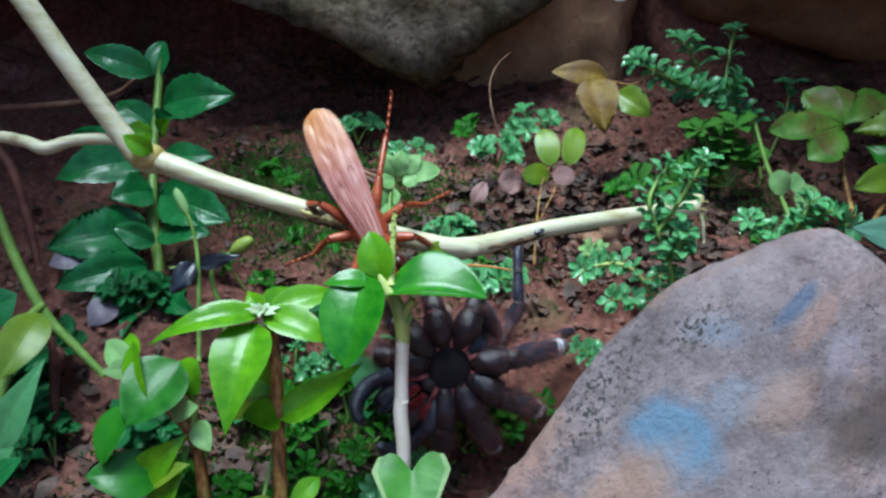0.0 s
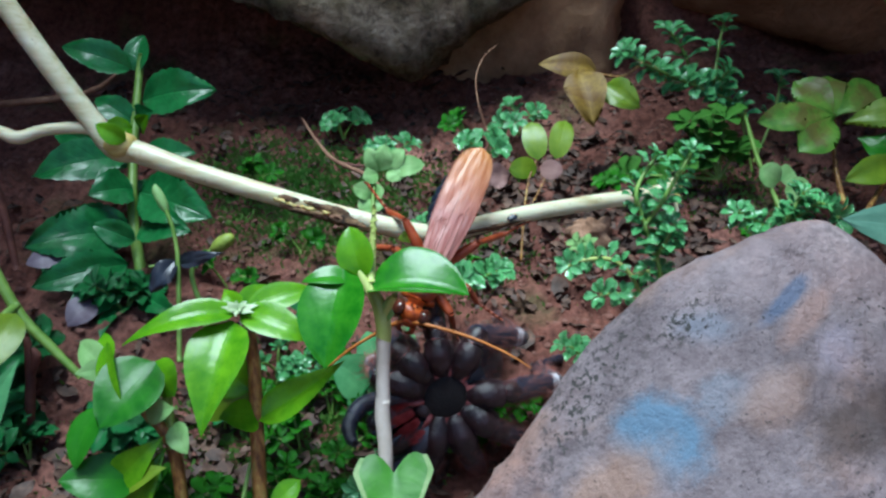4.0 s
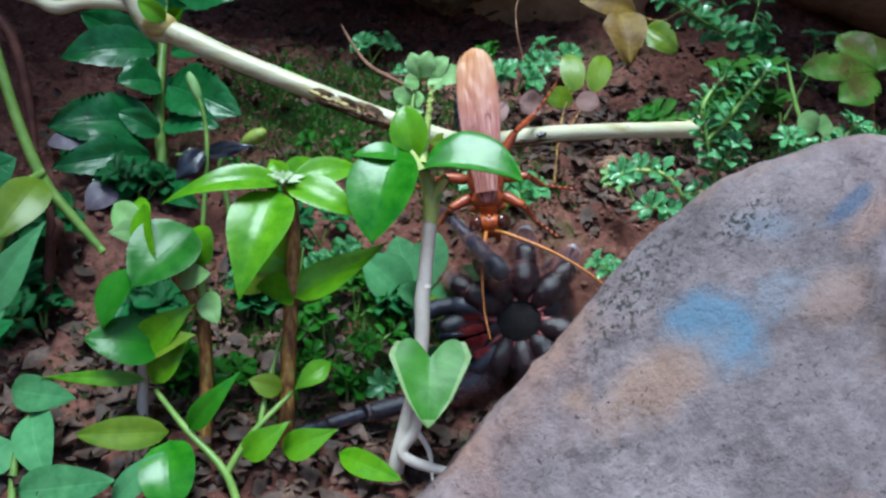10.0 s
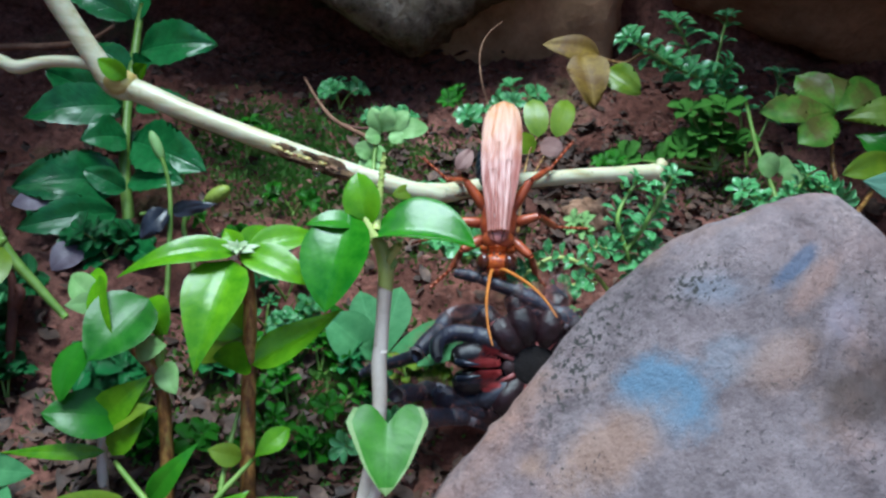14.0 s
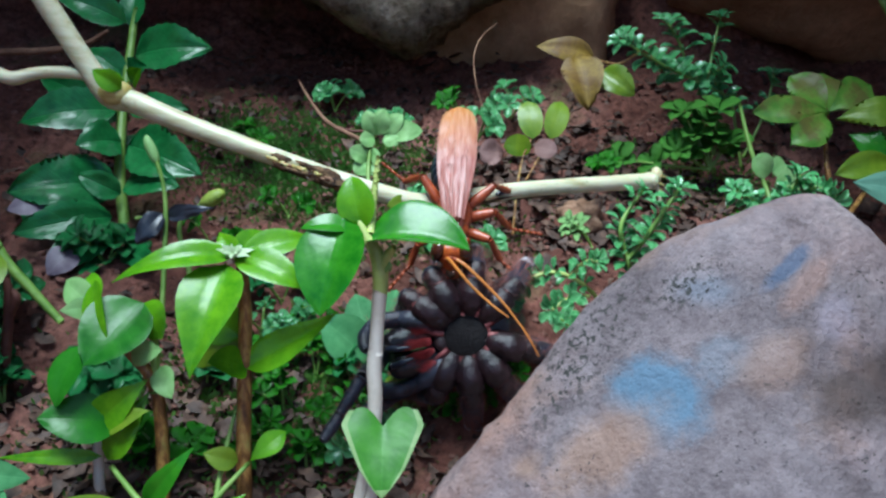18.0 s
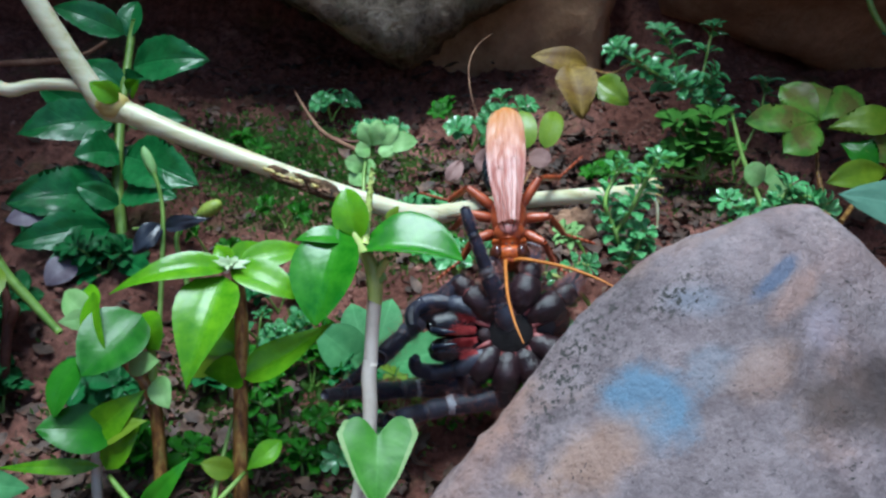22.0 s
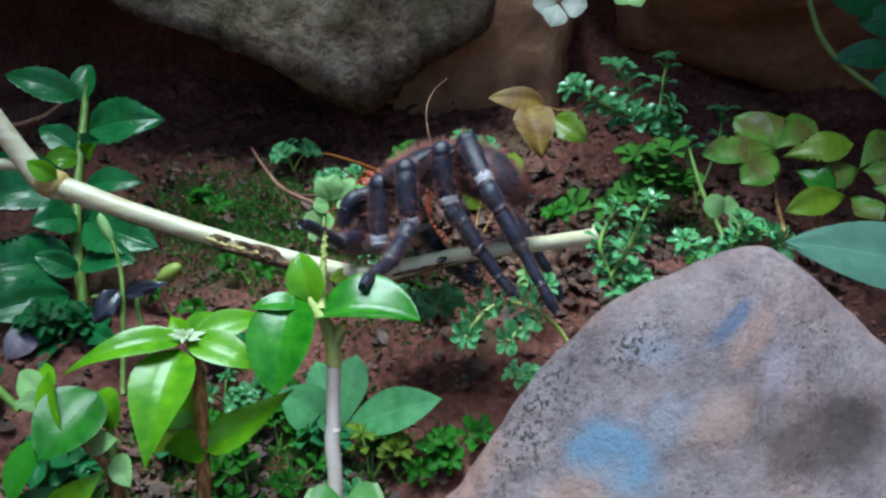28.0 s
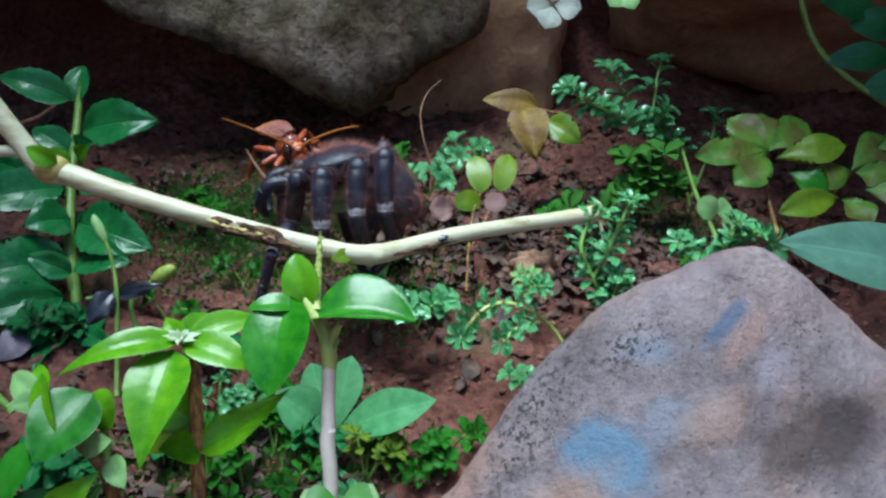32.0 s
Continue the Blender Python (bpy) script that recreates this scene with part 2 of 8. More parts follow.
def mat_wing():
    """Folded wing: rosy and pleated at the root, clear amber towards the tip."""
    m, nt, b = nodes_of("amber_wing", 0.30, 0.5)
    streak = noise_node(nt, 1200.0, 5, 0.65, stretch=(0.07, 1.0, 0.6))
    # the palest streaks also hold the sheen on the folds, as colour
    amber = ramp(nt, streak, [(0.30, (0.60, 0.23, 0.05)), (0.52, (0.70, 0.32, 0.085)), (0.78, (0.84, 0.50, 0.21))])
    rosy = ramp(nt, streak, [(0.28, (0.24, 0.055, 0.05)), (0.42, (0.51, 0.21, 0.18)), (0.55, (0.63, 0.33, 0.29)), (0.78, (0.80, 0.53, 0.49))])
    tc = nt.nodes.new("ShaderNodeTexCoord")
    sx = nt.nodes.new("ShaderNodeSeparateXYZ")
    nt.links.new(tc.outputs["Object"], sx.inputs[0])
    wob = nt.nodes.new("ShaderNodeMath")
    wob.operation = 'MULTIPLY_ADD'
    nt.links.new(noise_node(nt, 260.0, 4, 0.6), wob.inputs[0])
    wob.inputs[1].default_value = 0.012
    nt.links.new(sx.outputs["X"], wob.inputs[2])
    mr = nt.nodes.new("ShaderNodeMapRange")
    mr.inputs["From Min"].default_value = -0.035
    mr.inputs["From Max"].default_value = -0.013
    nt.links.new(wob.outputs[0], mr.inputs["Value"])
    col = mixed(nt, mr.outputs["Result"], amber, rosy)
    nt.links.new(col, b.inputs["Base Color"])
    bump(nt, b, streak, 0.35, 0.0003)
    tr = nt.nodes.new("ShaderNodeBsdfTransparent")
    tr.inputs["Color"].default_value = (1.0, 0.72, 0.5, 1)
    tl = nt.nodes.new("ShaderNodeBsdfTranslucent")
    nt.links.new(col, tl.inputs["Color"])
    m1 = nt.nodes.new("ShaderNodeMixShader")
    m1.inputs[0].default_value = 0.38
    nt.links.new(b.outputs[0], m1.inputs[1])
    nt.links.new(tl.outputs[0], m1.inputs[2])
    m2 = nt.nodes.new("ShaderNodeMixShader")
    m2.inputs[0].default_value = 0.16
    nt.links.new(m1.outputs[0], m2.inputs[1])
    nt.links.new(tr.outputs[0], m2.inputs[2])
    nt.links.new(m2.outputs[0], nt.nodes["Material Output"].inputs["Surface"])
    return m


def mat_limestone():
    """Pale pitted stone with brown staining and an olive film of algae."""
    m, nt, b = nodes_of("mossy_limestone", 0.85, 0.25)
    n = noise_node(nt, 46.0, 9, 0.68)
    col = ramp(nt, n, [(0.30, (0.035, 0.025, 0.014)), (0.42, (0.12, 0.092, 0.060)), (0.55, (0.25, 0.20, 0.15)), (0.72, (0.46, 0.39, 0.32))])
    film = noise_node(nt, 15.0, 5, 0.6)
    col = mixed(nt, ramp(nt, film, [(0.44, (0, 0, 0)), (0.62, (0.75, 0.75, 0.75))]), col, (0.085, 0.080, 0.026))
    rust = noise_node(nt, 21.0, 5, 0.6, stretch=(1.0, 1.0, 0.5))
    col = mixed(nt, ramp(nt, rust, [(0.54, (0, 0, 0)), (0.68, (0.55, 0.55, 0.55))]), col, (0.17, 0.085, 0.045))
    pits = noise_node(nt, 240.0, 6, 0.7)
    col = mixed(nt, 0.8, col, ramp(nt, pits, [(0.36, (0.22, 0.2, 0.18)), (0.52, (1.0, 1.0, 1.0))]), 'MULTIPLY')
    nt.links.new(col, b.inputs["Base Color"])
    bump(nt, b, noise_node(nt, 120.0, 8, 0.68), 1.0, 0.005)
    return m


# mineral stains on the near stone, the last partly a painted hollow: centre, turn, half sizes, tone, strength
BOULDER = Vector((0.10, 0.14, 0.015))
UPPER_SPOTS = [
    ((0.0533, 0.1499, 0.0469), (1.12, -0.16, 0.04), (0.0096, 0.0088, 0.0300), (0.095, 0.165, 0.245), 0.85),
    ((0.0794, 0.1641, 0.0697), (1.01, -0.62, 0.31), (0.0085, 0.0020, 0.0300), (0.075, 0.10, 0.16), 0.85),
    ((0.0640, 0.1623, 0.0644), (1.12, -0.19, 0.05), (0.0080, 0.0042, 0.0300), (0.19, 0.215, 0.27), 0.5),
    ((0.0890, 0.1561, 0.0631), (1.06, -0.47, 0.20), (0.0065, 0.0050, 0.0300), (0.26, 0.235, 0.29), 0.45),
    ((0.0830, 0.1606, 0.0672), (1.01, -0.62, 0.31), (0.0100, 0.0030, 0.0300), (0.28, 0.165, 0.13), 0.5),
]
LOWER_SPOTS = [
    ((0.0650, 0.1532, 0.0547), (1.01, -0.62, 0.31), (0.0060, 0.0040, 0.0300), (0.18, 0.215, 0.27), 0.4),
    ((0.0745, 0.1511, 0.0560), (1.04, -0.55, 0.25), (0.0090, 0.0050, 0.0300), (0.25, 0.165, 0.13), 0.5),
    ((0.0420, 0.1362, 0.0408), (0.96, -0.63, 0.37), (0.0165, 0.0062, 0.0300), (0.26, 0.155, 0.105), 0.65),
    ((0.0283, 0.1338, 0.0358), (0.96, -0.63, 0.37), (0.0060, 0.0030, 0.0300), (0.29, 0.195, 0.13), 0.5),
    # rough brown area; the shade of a hollow is put into its tone
    ((0.0969, 0.1397, 0.0574), (1.11, -0.24, 0.07), (0.0210, 0.0090, 0.0300), (0.055, 0.040, 0.035), 0.8),
]
PITTED = [
    ((0.0397, 0.1619, 0.0475), (0.83, -0.88, 0.57), (0.0290, 0.0080, 0.0300)),
    ((0.0597, 0.1678, 0.0617), (1.01, -0.62, 0.31), (0.0120, 0.0045, 0.0300)),
]
M_SOIL = mat_soil()
M_CRUMB = mat_mottled("soil_crumbs", [(0.3, (0.09, 0.04, 0.030)), (0.7, (0.30, 0.15, 0.115))], 120, 0.9, 700, 0.6, 0.0006, 0.2)
M_CLAY = mat_mottled("dry_clay", [(0.3, (0.20, 0.105, 0.06)), (0.7, (0.46, 0.29, 0.19))], 160, 0.9, 800, 0.8, 0.0012, 0.2)
M_STONE = mat_rock_painted()
M_STONE_BACK = mat_limestone()
M_STONE_BROWN = mat_mottled("brown_stone", [(0.3, (0.20, 0.11, 0.055)), (0.7, (0.54, 0.33, 0.18))], 30, 0.9, 200, 0.7, 0.002, 0.2)


def mat_vine(name, tones):
    """Waxy stem skin with lengthwise ridges, brown flecks and a few stains."""
    m, nt, b = nodes_of(name, 0.40, 0.45)
    s = noise_node(nt, 420.0, 6, 0.6, stretch=(0.06, 1.0, 1.0))
    col = ramp(nt, s, list(zip((0.28, 0.43, 0.60, 0.76), tones)))
    big = noise_node(nt, 34.0, 4, 0.6)
    col = mixed(nt, ramp(nt, big, [(0.50, (0, 0, 0)), (0.70, (0.35, 0.35, 0.35))]), col, (0.46, 0.40, 0.14))
    st = noise_node(nt, 70.0, 7, 0.65)
    col = mixed(nt, ramp(nt, st, [(0.60, (0, 0, 0)), (0.70, (0.75, 0.75, 0.75))]), col, (0.17, 0.09, 0.035))
    sp = noise_node(nt, 900.0, 3)
    col = mixed(nt, ramp(nt, sp, [(0.66, (0, 0, 0)), (0.74, (0.6, 0.6, 0.6))]), col, (0.12, 0.06, 0.025))
    nt.links.new(col, b.inputs["Base Color"])
    b.inputs["Subsurface Weight"].default_value = 0.15
    b.inputs["Subsurface Scale"].default_value = 0.003
    bump(nt, b, s, 0.5, 0.0005)
    return m


M_VINE = mat_vine("pale_vine_skin", ((0.32, 0.28, 0.14), (0.48, 0.46, 0.29), (0.56, 0.55, 0.39), (0.68, 0.67, 0.53)))
M_VINE_NODE = mat_vine("yellowish_vine_joint", ((0.26, 0.19, 0.05), (0.42, 0.35, 0.11), (0.52, 0.45, 0.17), (0.62, 0.56, 0.28)))
M_BARK = mat_mottled("dark_bark", [(0.36, (0.018, 0.010, 0.006)), (0.5, (0.09, 0.05, 0.025)), (0.66, (0.24, 0.15, 0.075))], 300, 0.9, 1200, 0.8, 0.0006)
M_TWIG = mat_mottled("dry_twig", [(0.3, (0.14, 0.06, 0.035)), (0.7, (0.33, 0.19, 0.11))], 120, 0.8, 800, 0.5, 0.0003)
M_REDTWIG = mat_mottled("red_brown_stem", [(0.3, (0.07, 0.022, 0.018)), (0.7, (0.20, 0.075, 0.05))], 120, 0.7, 700, 0.4, 0.0003)
M_STEM_PALE = mat_mottled("translucent_pale_stem", [(0.3, (0.52, 0.46, 0.38)), (0.7, (0.70, 0.64, 0.56))], 120, 0.38, 600, 0.15, 0.0002, 0.45, fac=0.2)
M_STEM_LIME = mat_mottled("lime_stem", [(0.3, (0.30, 0.38, 0.07)), (0.7, (0.48, 0.54, 0.18))], 120, 0.4, 600, 0.15, 0.0002, 0.45, fac=0.2)
M_STEM_GREEN = mat_mottled("green_stem", [(0.3, (0.12, 0.24, 0.03)), (0.7, (0.27, 0.42, 0.09))], 120, 0.4, 600, 0.15, 0.0002, 0.5, fac=0.3)


def mat_streaked(name, stops, scale, rough):
    """Skin with streaks that run up the stem."""
    m, nt, b = nodes_of(name, rough, 0.45)
    s = noise_node(nt, scale, 6, 0.6, stretch=(1.0, 1.0, 0.09))
    col = ramp(nt, s, stops)
    blot = noise_node(nt, 130.0, 6, 0.65)
    col = mixed(nt, 0.7, col, ramp(nt, blot, [(0.36, (0.25, 0.2, 0.18)), (0.56, (1.0, 1.0, 1.0))]), 'MULTIPLY')
    nt.links.new(col, b.inputs["Base Color"])
    bump(nt, b, s, 0.5, 0.0005)
    return m


M_STEM_BROWN = mat_streaked("brown_green_stem", [(0.34, (0.08, 0.033, 0.012)), (0.48, (0.25, 0.12, 0.032)), (0.58, (0.40, 0.24, 0.065)), (0.70, (0.36, 0.35, 0.09))], 620, 0.4)
M_LEAF_BRIGHT = mat_leaf("bright_leaf", (0.070, 0.24, 0.003), (0.165, 0.39, 0.006), 0.26, 0.08, 0.34, None, 0.36, 0.04)
M_LEAF_HERO = mat_leaf("glossy_leaf", (0.020, 0.14, 0.004), (0.060, 0.25, 0.010), 0.25, 0.05, 0.30, None, 0.36, 0.06)
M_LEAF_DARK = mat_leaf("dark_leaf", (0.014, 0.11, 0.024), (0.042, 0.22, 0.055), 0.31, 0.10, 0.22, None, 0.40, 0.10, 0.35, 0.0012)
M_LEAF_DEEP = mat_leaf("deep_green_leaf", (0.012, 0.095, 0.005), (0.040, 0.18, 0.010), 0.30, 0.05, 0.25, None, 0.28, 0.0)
M_LEAF_YELLOW = mat_leaf("yellowing_leaf", (0.10, 0.20, 0.006), (0.20, 0.30, 0.015), 0.4, 0.06, 0.3, None, 0.4, 0.1)
M_LEAF_OLD = mat_leaf("spotted_leaf", (0.06, 0.18, 0.015), (0.17, 0.31, 0.04), 0.42, 0.12, 0.28, (0.12, 0.040, 0.026), 0.35)
M_LEAF_PALE = mat_leaf("pale_leaf", (0.19, 0.40, 0.10), (0.34, 0.55, 0.21), 0.42, 0.1, 0.25, None, 0.3)
M_LEAF_BLUE = mat_leaf("downy_leaf", (0.06, 0.21, 0.07), (0.13, 0.34, 0.13), 0.6, 0.2, 0.2, None, 0.2)
M_LEAF_HAZE = mat_leaf("pale_downy_leaf", (0.075, 0.17, 0.115), (0.12, 0.24, 0.165), 0.6, 0.2, 0.2, None, 0.2)
M_LEAF_RIM = mat_leaf("pale_leaf_margin", (0.12, 0.24, 0.05), (0.26, 0.36, 0.15), 0.5, 0.1, 0.25, None, 0.25)
M_LEAF_HEART = mat_leaf("heart_leaf", (0.024, 0.115, 0.007), (0.066, 0.22, 0.016), 0.42, 0.12, 0.25, None, 0.3)
M_LEAF_CLUMP = mat_leaf("soft_green_leaf", (0.055, 0.20, 0.018), (0.13, 0.34, 0.045), 0.45, 0.12, 0.3, None, 0.25)
M_LEAF_PURPLE = mat_leaf("purple_leaf_tip", (0.10, 0.07, 0.10), (0.22, 0.18, 0.22), 0.45, 0.2, 0.15)
M_LEAF_DEAD = mat_leaf("dead_yellow_leaf", (0.15, 0.085, 0.010), (0.32, 0.21, 0.025), 0.6, 0.2, 0.25, (0.11, 0.045, 0.016))
M_LEAF_BLACK = mat_leaf("rotten_black_leaf", (0.006, 0.008, 0.012), (0.03, 0.035, 0.05), 0.3, 0.2, 0.0)
M_LEAF_PINK = mat_leaf("pink_faded_leaf", (0.19, 0.10, 0.09), (0.32, 0.19, 0.165), 0.6, 0.2, 0.2)
M_LEAF_TUFT = mat_leaf("whitish_young_leaf", (0.42, 0.56, 0.28), (0.62, 0.72, 0.48), 0.45, 0.1, 0.3)
M_LEAF_WHITE = mat_leaf("pale_grey_leaf", (0.27, 0.29, 0.24), (0.42, 0.45, 0.38), 0.5, 0.15, 0.25)
M_PILEA = mat_leaf("tiny_succulent_leaf", (0.060, 0.32, 0.075), (0.20, 0.52, 0.19), 0.13, 0.10, 0.30, None, 0.7, 0.9, edge=0.5)
M_LITTER = mat_mottled("rotting_litter", [(0.3, (0.018, 0.011, 0.008)), (0.52, (0.075, 0.042, 0.030)), (0.70, (0.20, 0.12, 0.08))], 150, 0.6, 900, 0.5, 0.0005, 0.35)
M_MOSS = mat_mottled("moss", [(0.3, (0.10, 0.25, 0.035)), (0.7, (0.24, 0.44, 0.09))], 60, 0.8, 900, 0.4, 0.0004)
M_SEED = mat_mottled("bud_green", [(0.3, (0.20, 0.30, 0.03)), (0.7, (0.38, 0.46, 0.08))], 200, 0.5, 800, 0.2, 0.0002)
M_WATER, _nt, _b = nodes_of("water_drop", 0.02, 0.5)
_b.inputs["Transmission Weight"].default_value = 1.0
_b.inputs["IOR"].default_value = 1.33
M_WASP = mat_mottled("orange_chitin", [(0.3, (0.20, 0.036, 0.010)), (0.5, (0.46, 0.085, 0.014)), (0.7, (0.60, 0.16, 0.025))], 700, 0.3, 2600, 0.5, 0.0002, 0.5, fac=0.7)
M_WASP_RED = mat_mottled("red_brown_chitin", [(0.3, (0.18, 0.026, 0.010)), (0.7, (0.40, 0.085, 0.026))], 260, 0.35, 1500, 0.3, 0.0002, 0.5, fac=0.45)
M_WASP_PLATE = mat_mottled("rosy_plate", [(0.3, (0.22, 0.06, 0.05)), (0.7, (0.46, 0.19, 0.16))], 300, 0.22, 1500, 0.2, 0.0002, 0.6, fac=0.4)
M_WASP_DARK = mat_mottled("blue_black_chitin", [(0.3, (0.006, 0.008, 0.016)), (0.7, (0.02, 0.028, 0.05))], 200, 0.3, 1200, 0.3, 0.0002, 0.5)
M_EYE = mat_mottled("eye_brown", [(0.3, (0.03, 0.008, 0.005)), (0.7, (0.09, 0.025, 0.014))], 200, 0.1, 900, 0.05, 0.0001, 0.7)
M_ANT = mat_mottled("amber_antenna", [(0.3, (0.42, 0.13, 0.02)), (0.7, (0.62, 0.24, 0.05))], 900, 0.4, 1500, 0.2, 0.0002)
M_WING = mat_wing()
M_VEIN = mat_mottled("wing_vein", [(0.3, (0.16, 0.04, 0.025)), (0.7, (0.32, 0.10, 0.06))], 200, 0.35)


def mat_velvet(name, dark, light, rough, sheen, tint, spec=0.55):
    """Dark hide under short down."""
    m = mat_mottled(name, [(0.3, dark), (0.7, light)], 240, rough, 1500, 0.6, 0.0005, spec, fac=0.62)
    b = m.node_tree.nodes["Principled BSDF"]
    b.inputs["Sheen Weight"].default_value = sheen
    b.inputs["Sheen Roughness"].default_value = 0.45
    b.inputs["Sheen Tint"].default_value = (*tint, 1)
    return m


M_SPIDER = mat_velvet("spider_black_velvet", (0.004, 0.004, 0.008), (0.022, 0.025, 0.050), 0.34, 0.06, (0.6, 0.7, 1.0))
M_SPIDER_MATT = mat_velvet("spider_matt_breast", (0.004, 0.003, 0.003), (0.014, 0.011, 0.011), 0.62, 0.03, (0.8, 0.7, 0.7), 0.25)
M_SPIDER_BROWN = mat_velvet("spider_brown_velvet", (0.014, 0.007, 0.008), (0.055, 0.027, 0.030), 0.5, 0.12, (1.0, 0.75, 0.8))
M_SPIDER_PLUM = mat_velvet("spider_plum_hide", (0.004, 0.002, 0.003), (0.027, 0.009, 0.013), 0.30, 0.03, (1.0, 0.7, 0.8), 0.5)
M_SPIDER_GLOSS = mat_velvet("spider_black_gloss", (0.003, 0.002, 0.003), (0.012, 0.009, 0.012), 0.18, 0.0, (0.7, 0.7, 0.9), 0.6)
M_SPIDER_GREY = mat_velvet("spider_blue_grey", (0.012, 0.014, 0.022), (0.055, 0.06, 0.090), 0.32, 0.05, (0.7, 0.8, 1.0))
M_SPIDER_JOINT = mat_mottled("spider_grey_joint", [(0.3, (0.03, 0.026, 0.03)), (0.7, (0.13, 0.115, 0.125))], 260, 0.55, 1600, 0.3, 0.0003)
M_SPIDER_PALE = mat_mottled("spider_pale_joint", [(0.3, (0.20, 0.19, 0.21)), (0.7, (0.62, 0.60, 0.63))], 260, 0.5, 1600, 0.3, 0.0003)
M_SPIDER_PINK = mat_mottled("spider_pink_membrane", [(0.3, (0.15, 0.025, 0.028)), (0.7, (0.40, 0.13, 0.12))], 420, 0.4, 1600, 0.3, 0.0003)
M_SPIDER_RED = mat_mottled("spider_red_fringe", [(0.3, (0.30, 0.014, 0.020)), (0.7, (0.62, 0.09, 0.09))], 260, 0.5, 1600, 0.3, 0.0003)
M_HAIR_DARK = mat_mottled("spider_dark_bristle", [(0.3, (0.10, 0.06, 0.062)), (0.7, (0.34, 0.24, 0.235))], 260, 0.45)
M_HAIR = mat_mottled("spider_bristle", [(0.3, (0.17, 0.045, 0.035)), (0.7, (0.46, 0.19, 0.15))], 260, 0.55)


# ---- mesh helpers ----
def vec(p):
    return Vector(p)


def part(name, bm, mat, parent=None, label="", at=None):
    """Links a bmesh as one mesh object, under a thing or a part; at: world origin that is taken off its points."""
    if at is not None:
        bmesh.ops.translate(bm, verts=bm.verts, vec=-Vector(at))
    me = bpy.data.meshes.new(name)
    bm.to_mesh(me)
    bm.free()
    for p in me.polygons:
        p.use_smooth = True
    for k in (mat if isinstance(mat, (list, tuple)) else [mat]):
        me.materials.append(k)
    ob = new(name, me)
    if parent:
        ob.parent = parent
    if label:
        tagged(ob, label)
    return ob


def thing(name, origin, label, category, group="", kind=""):
    ob = new(name)
    ob.location = origin
    ob.empty_display_size = 0.005
    return tagged(ob, label, category, group, kind)


def smooth_path(pts, radii, n):
    """Catmull-Rom through the points, with radii, n steps a span."""
    p = [Vector(q) for q in pts]
    out, rr = [], []
    for i in range(len(p) - 1):
        a, b, c, d = p[max(i - 1, 0)], p[i], p[i + 1], p[min(i + 2, len(p) - 1)]
        for k in range(n):
            t = k / n
            out.append(0.5 * ((2 * b) + (c - a) * t + (2 * a - 5 * b + 4 * c - d) * t * t + (3 * b - a - 3 * c + d) * t ** 3))
            rr.append(radii[i] * (1 - t) + radii[i + 1] * t)
    out.append(p[-1])
    rr.append(radii[-1])
    return out, rr


def tube(bm, pts, radii, sides=8, n=5, rough=0.0, mat=0, cap=True):
    """A tapered, rounded tube along a smooth path."""
    path, rr = smooth_path(pts, radii, n) if n else ([Vector(q) for q in pts], list(radii))
    side = None
    rings = []
    for i, c in enumerate(path):
        d = (path[min(i + 1, len(path) - 1)] - path[max(i - 1, 0)]).normalized()
        if side is None:
            side = d.orthogonal().normalized()
        side = (side - d * side.dot(d)).normalized()
        up = d.cross(side)
        ring = []
        for k in range(sides):
            a = 2 * math.pi * k / sides
            r = rr[i] * (1 + (rough * noise.noise(c * 900 + Vector((k, 0, 0))) if rough else 0))
            ring.append(bm.verts.new(c + (side * math.cos(a) + up * math.sin(a)) * r))
        rings.append(ring)
    for a, b in zip(rings, rings[1:]):
        for k in range(sides):
            bm.faces.new((a[k], a[(k + 1) % sides], b[(k + 1) % sides], b[k])).material_index = mat
    if cap:
        for ring, c, sgn in ((rings[0], path[0], -1), (rings[-1], path[-1], 1)):
            d = (path[1] - path[0] if sgn < 0 else path[-1] - path[-2]).normalized()
            tip = bm.verts.new(c + d * sgn * rr[0 if sgn < 0 else -1] * 0.5)
            for k in range(sides):
                f = (ring[k], tip, ring[(k + 1) % sides]) if sgn > 0 else (ring[(k + 1) % sides], tip, ring[k])
                bm.faces.new(f).material_index = mat
    return bm


def blob(bm, c, size, turn=None, u=12, v=8, rough=0.0, freq=300.0, mat=0):
    """A rounded lump: a scaled, turned sphere with uneven skin."""
    m = (turn or Matrix()).to_3x3()
    c = Vector(c)
    s = Vector(size)

    def at(i, k):
        th, ph = math.pi * i / v, 2 * math.pi * k / u
        q = Vector((math.cos(th), math.sin(th) * math.cos(ph), math.sin(th) * math.sin(ph)))
        f = 1 + (rough * noise.noise(q * 1.7 + c * freq) if rough else 0)
        return bm.verts.new(c + (m @ Vector((q.x * s.x, q.y * s.y, q.z * s.z))) * f)
    top, bot = at(0, 0), at(v, 0)
    rings = [[at(i, k) for k in range(u)] for i in range(1, v)]
    for k in range(u):
        bm.faces.new((top, rings[0][k], rings[0][(k + 1) % u])).material_index = mat
        bm.faces.new((bot, rings[-1][(k + 1) % u], rings[-1][k])).material_index = mat
    for a, b in zip(rings, rings[1:]):
        for k in range(u):
            bm.faces.new((a[k], b[k], b[(k + 1) % u], a[(k + 1) % u])).material_index = mat
    return bm


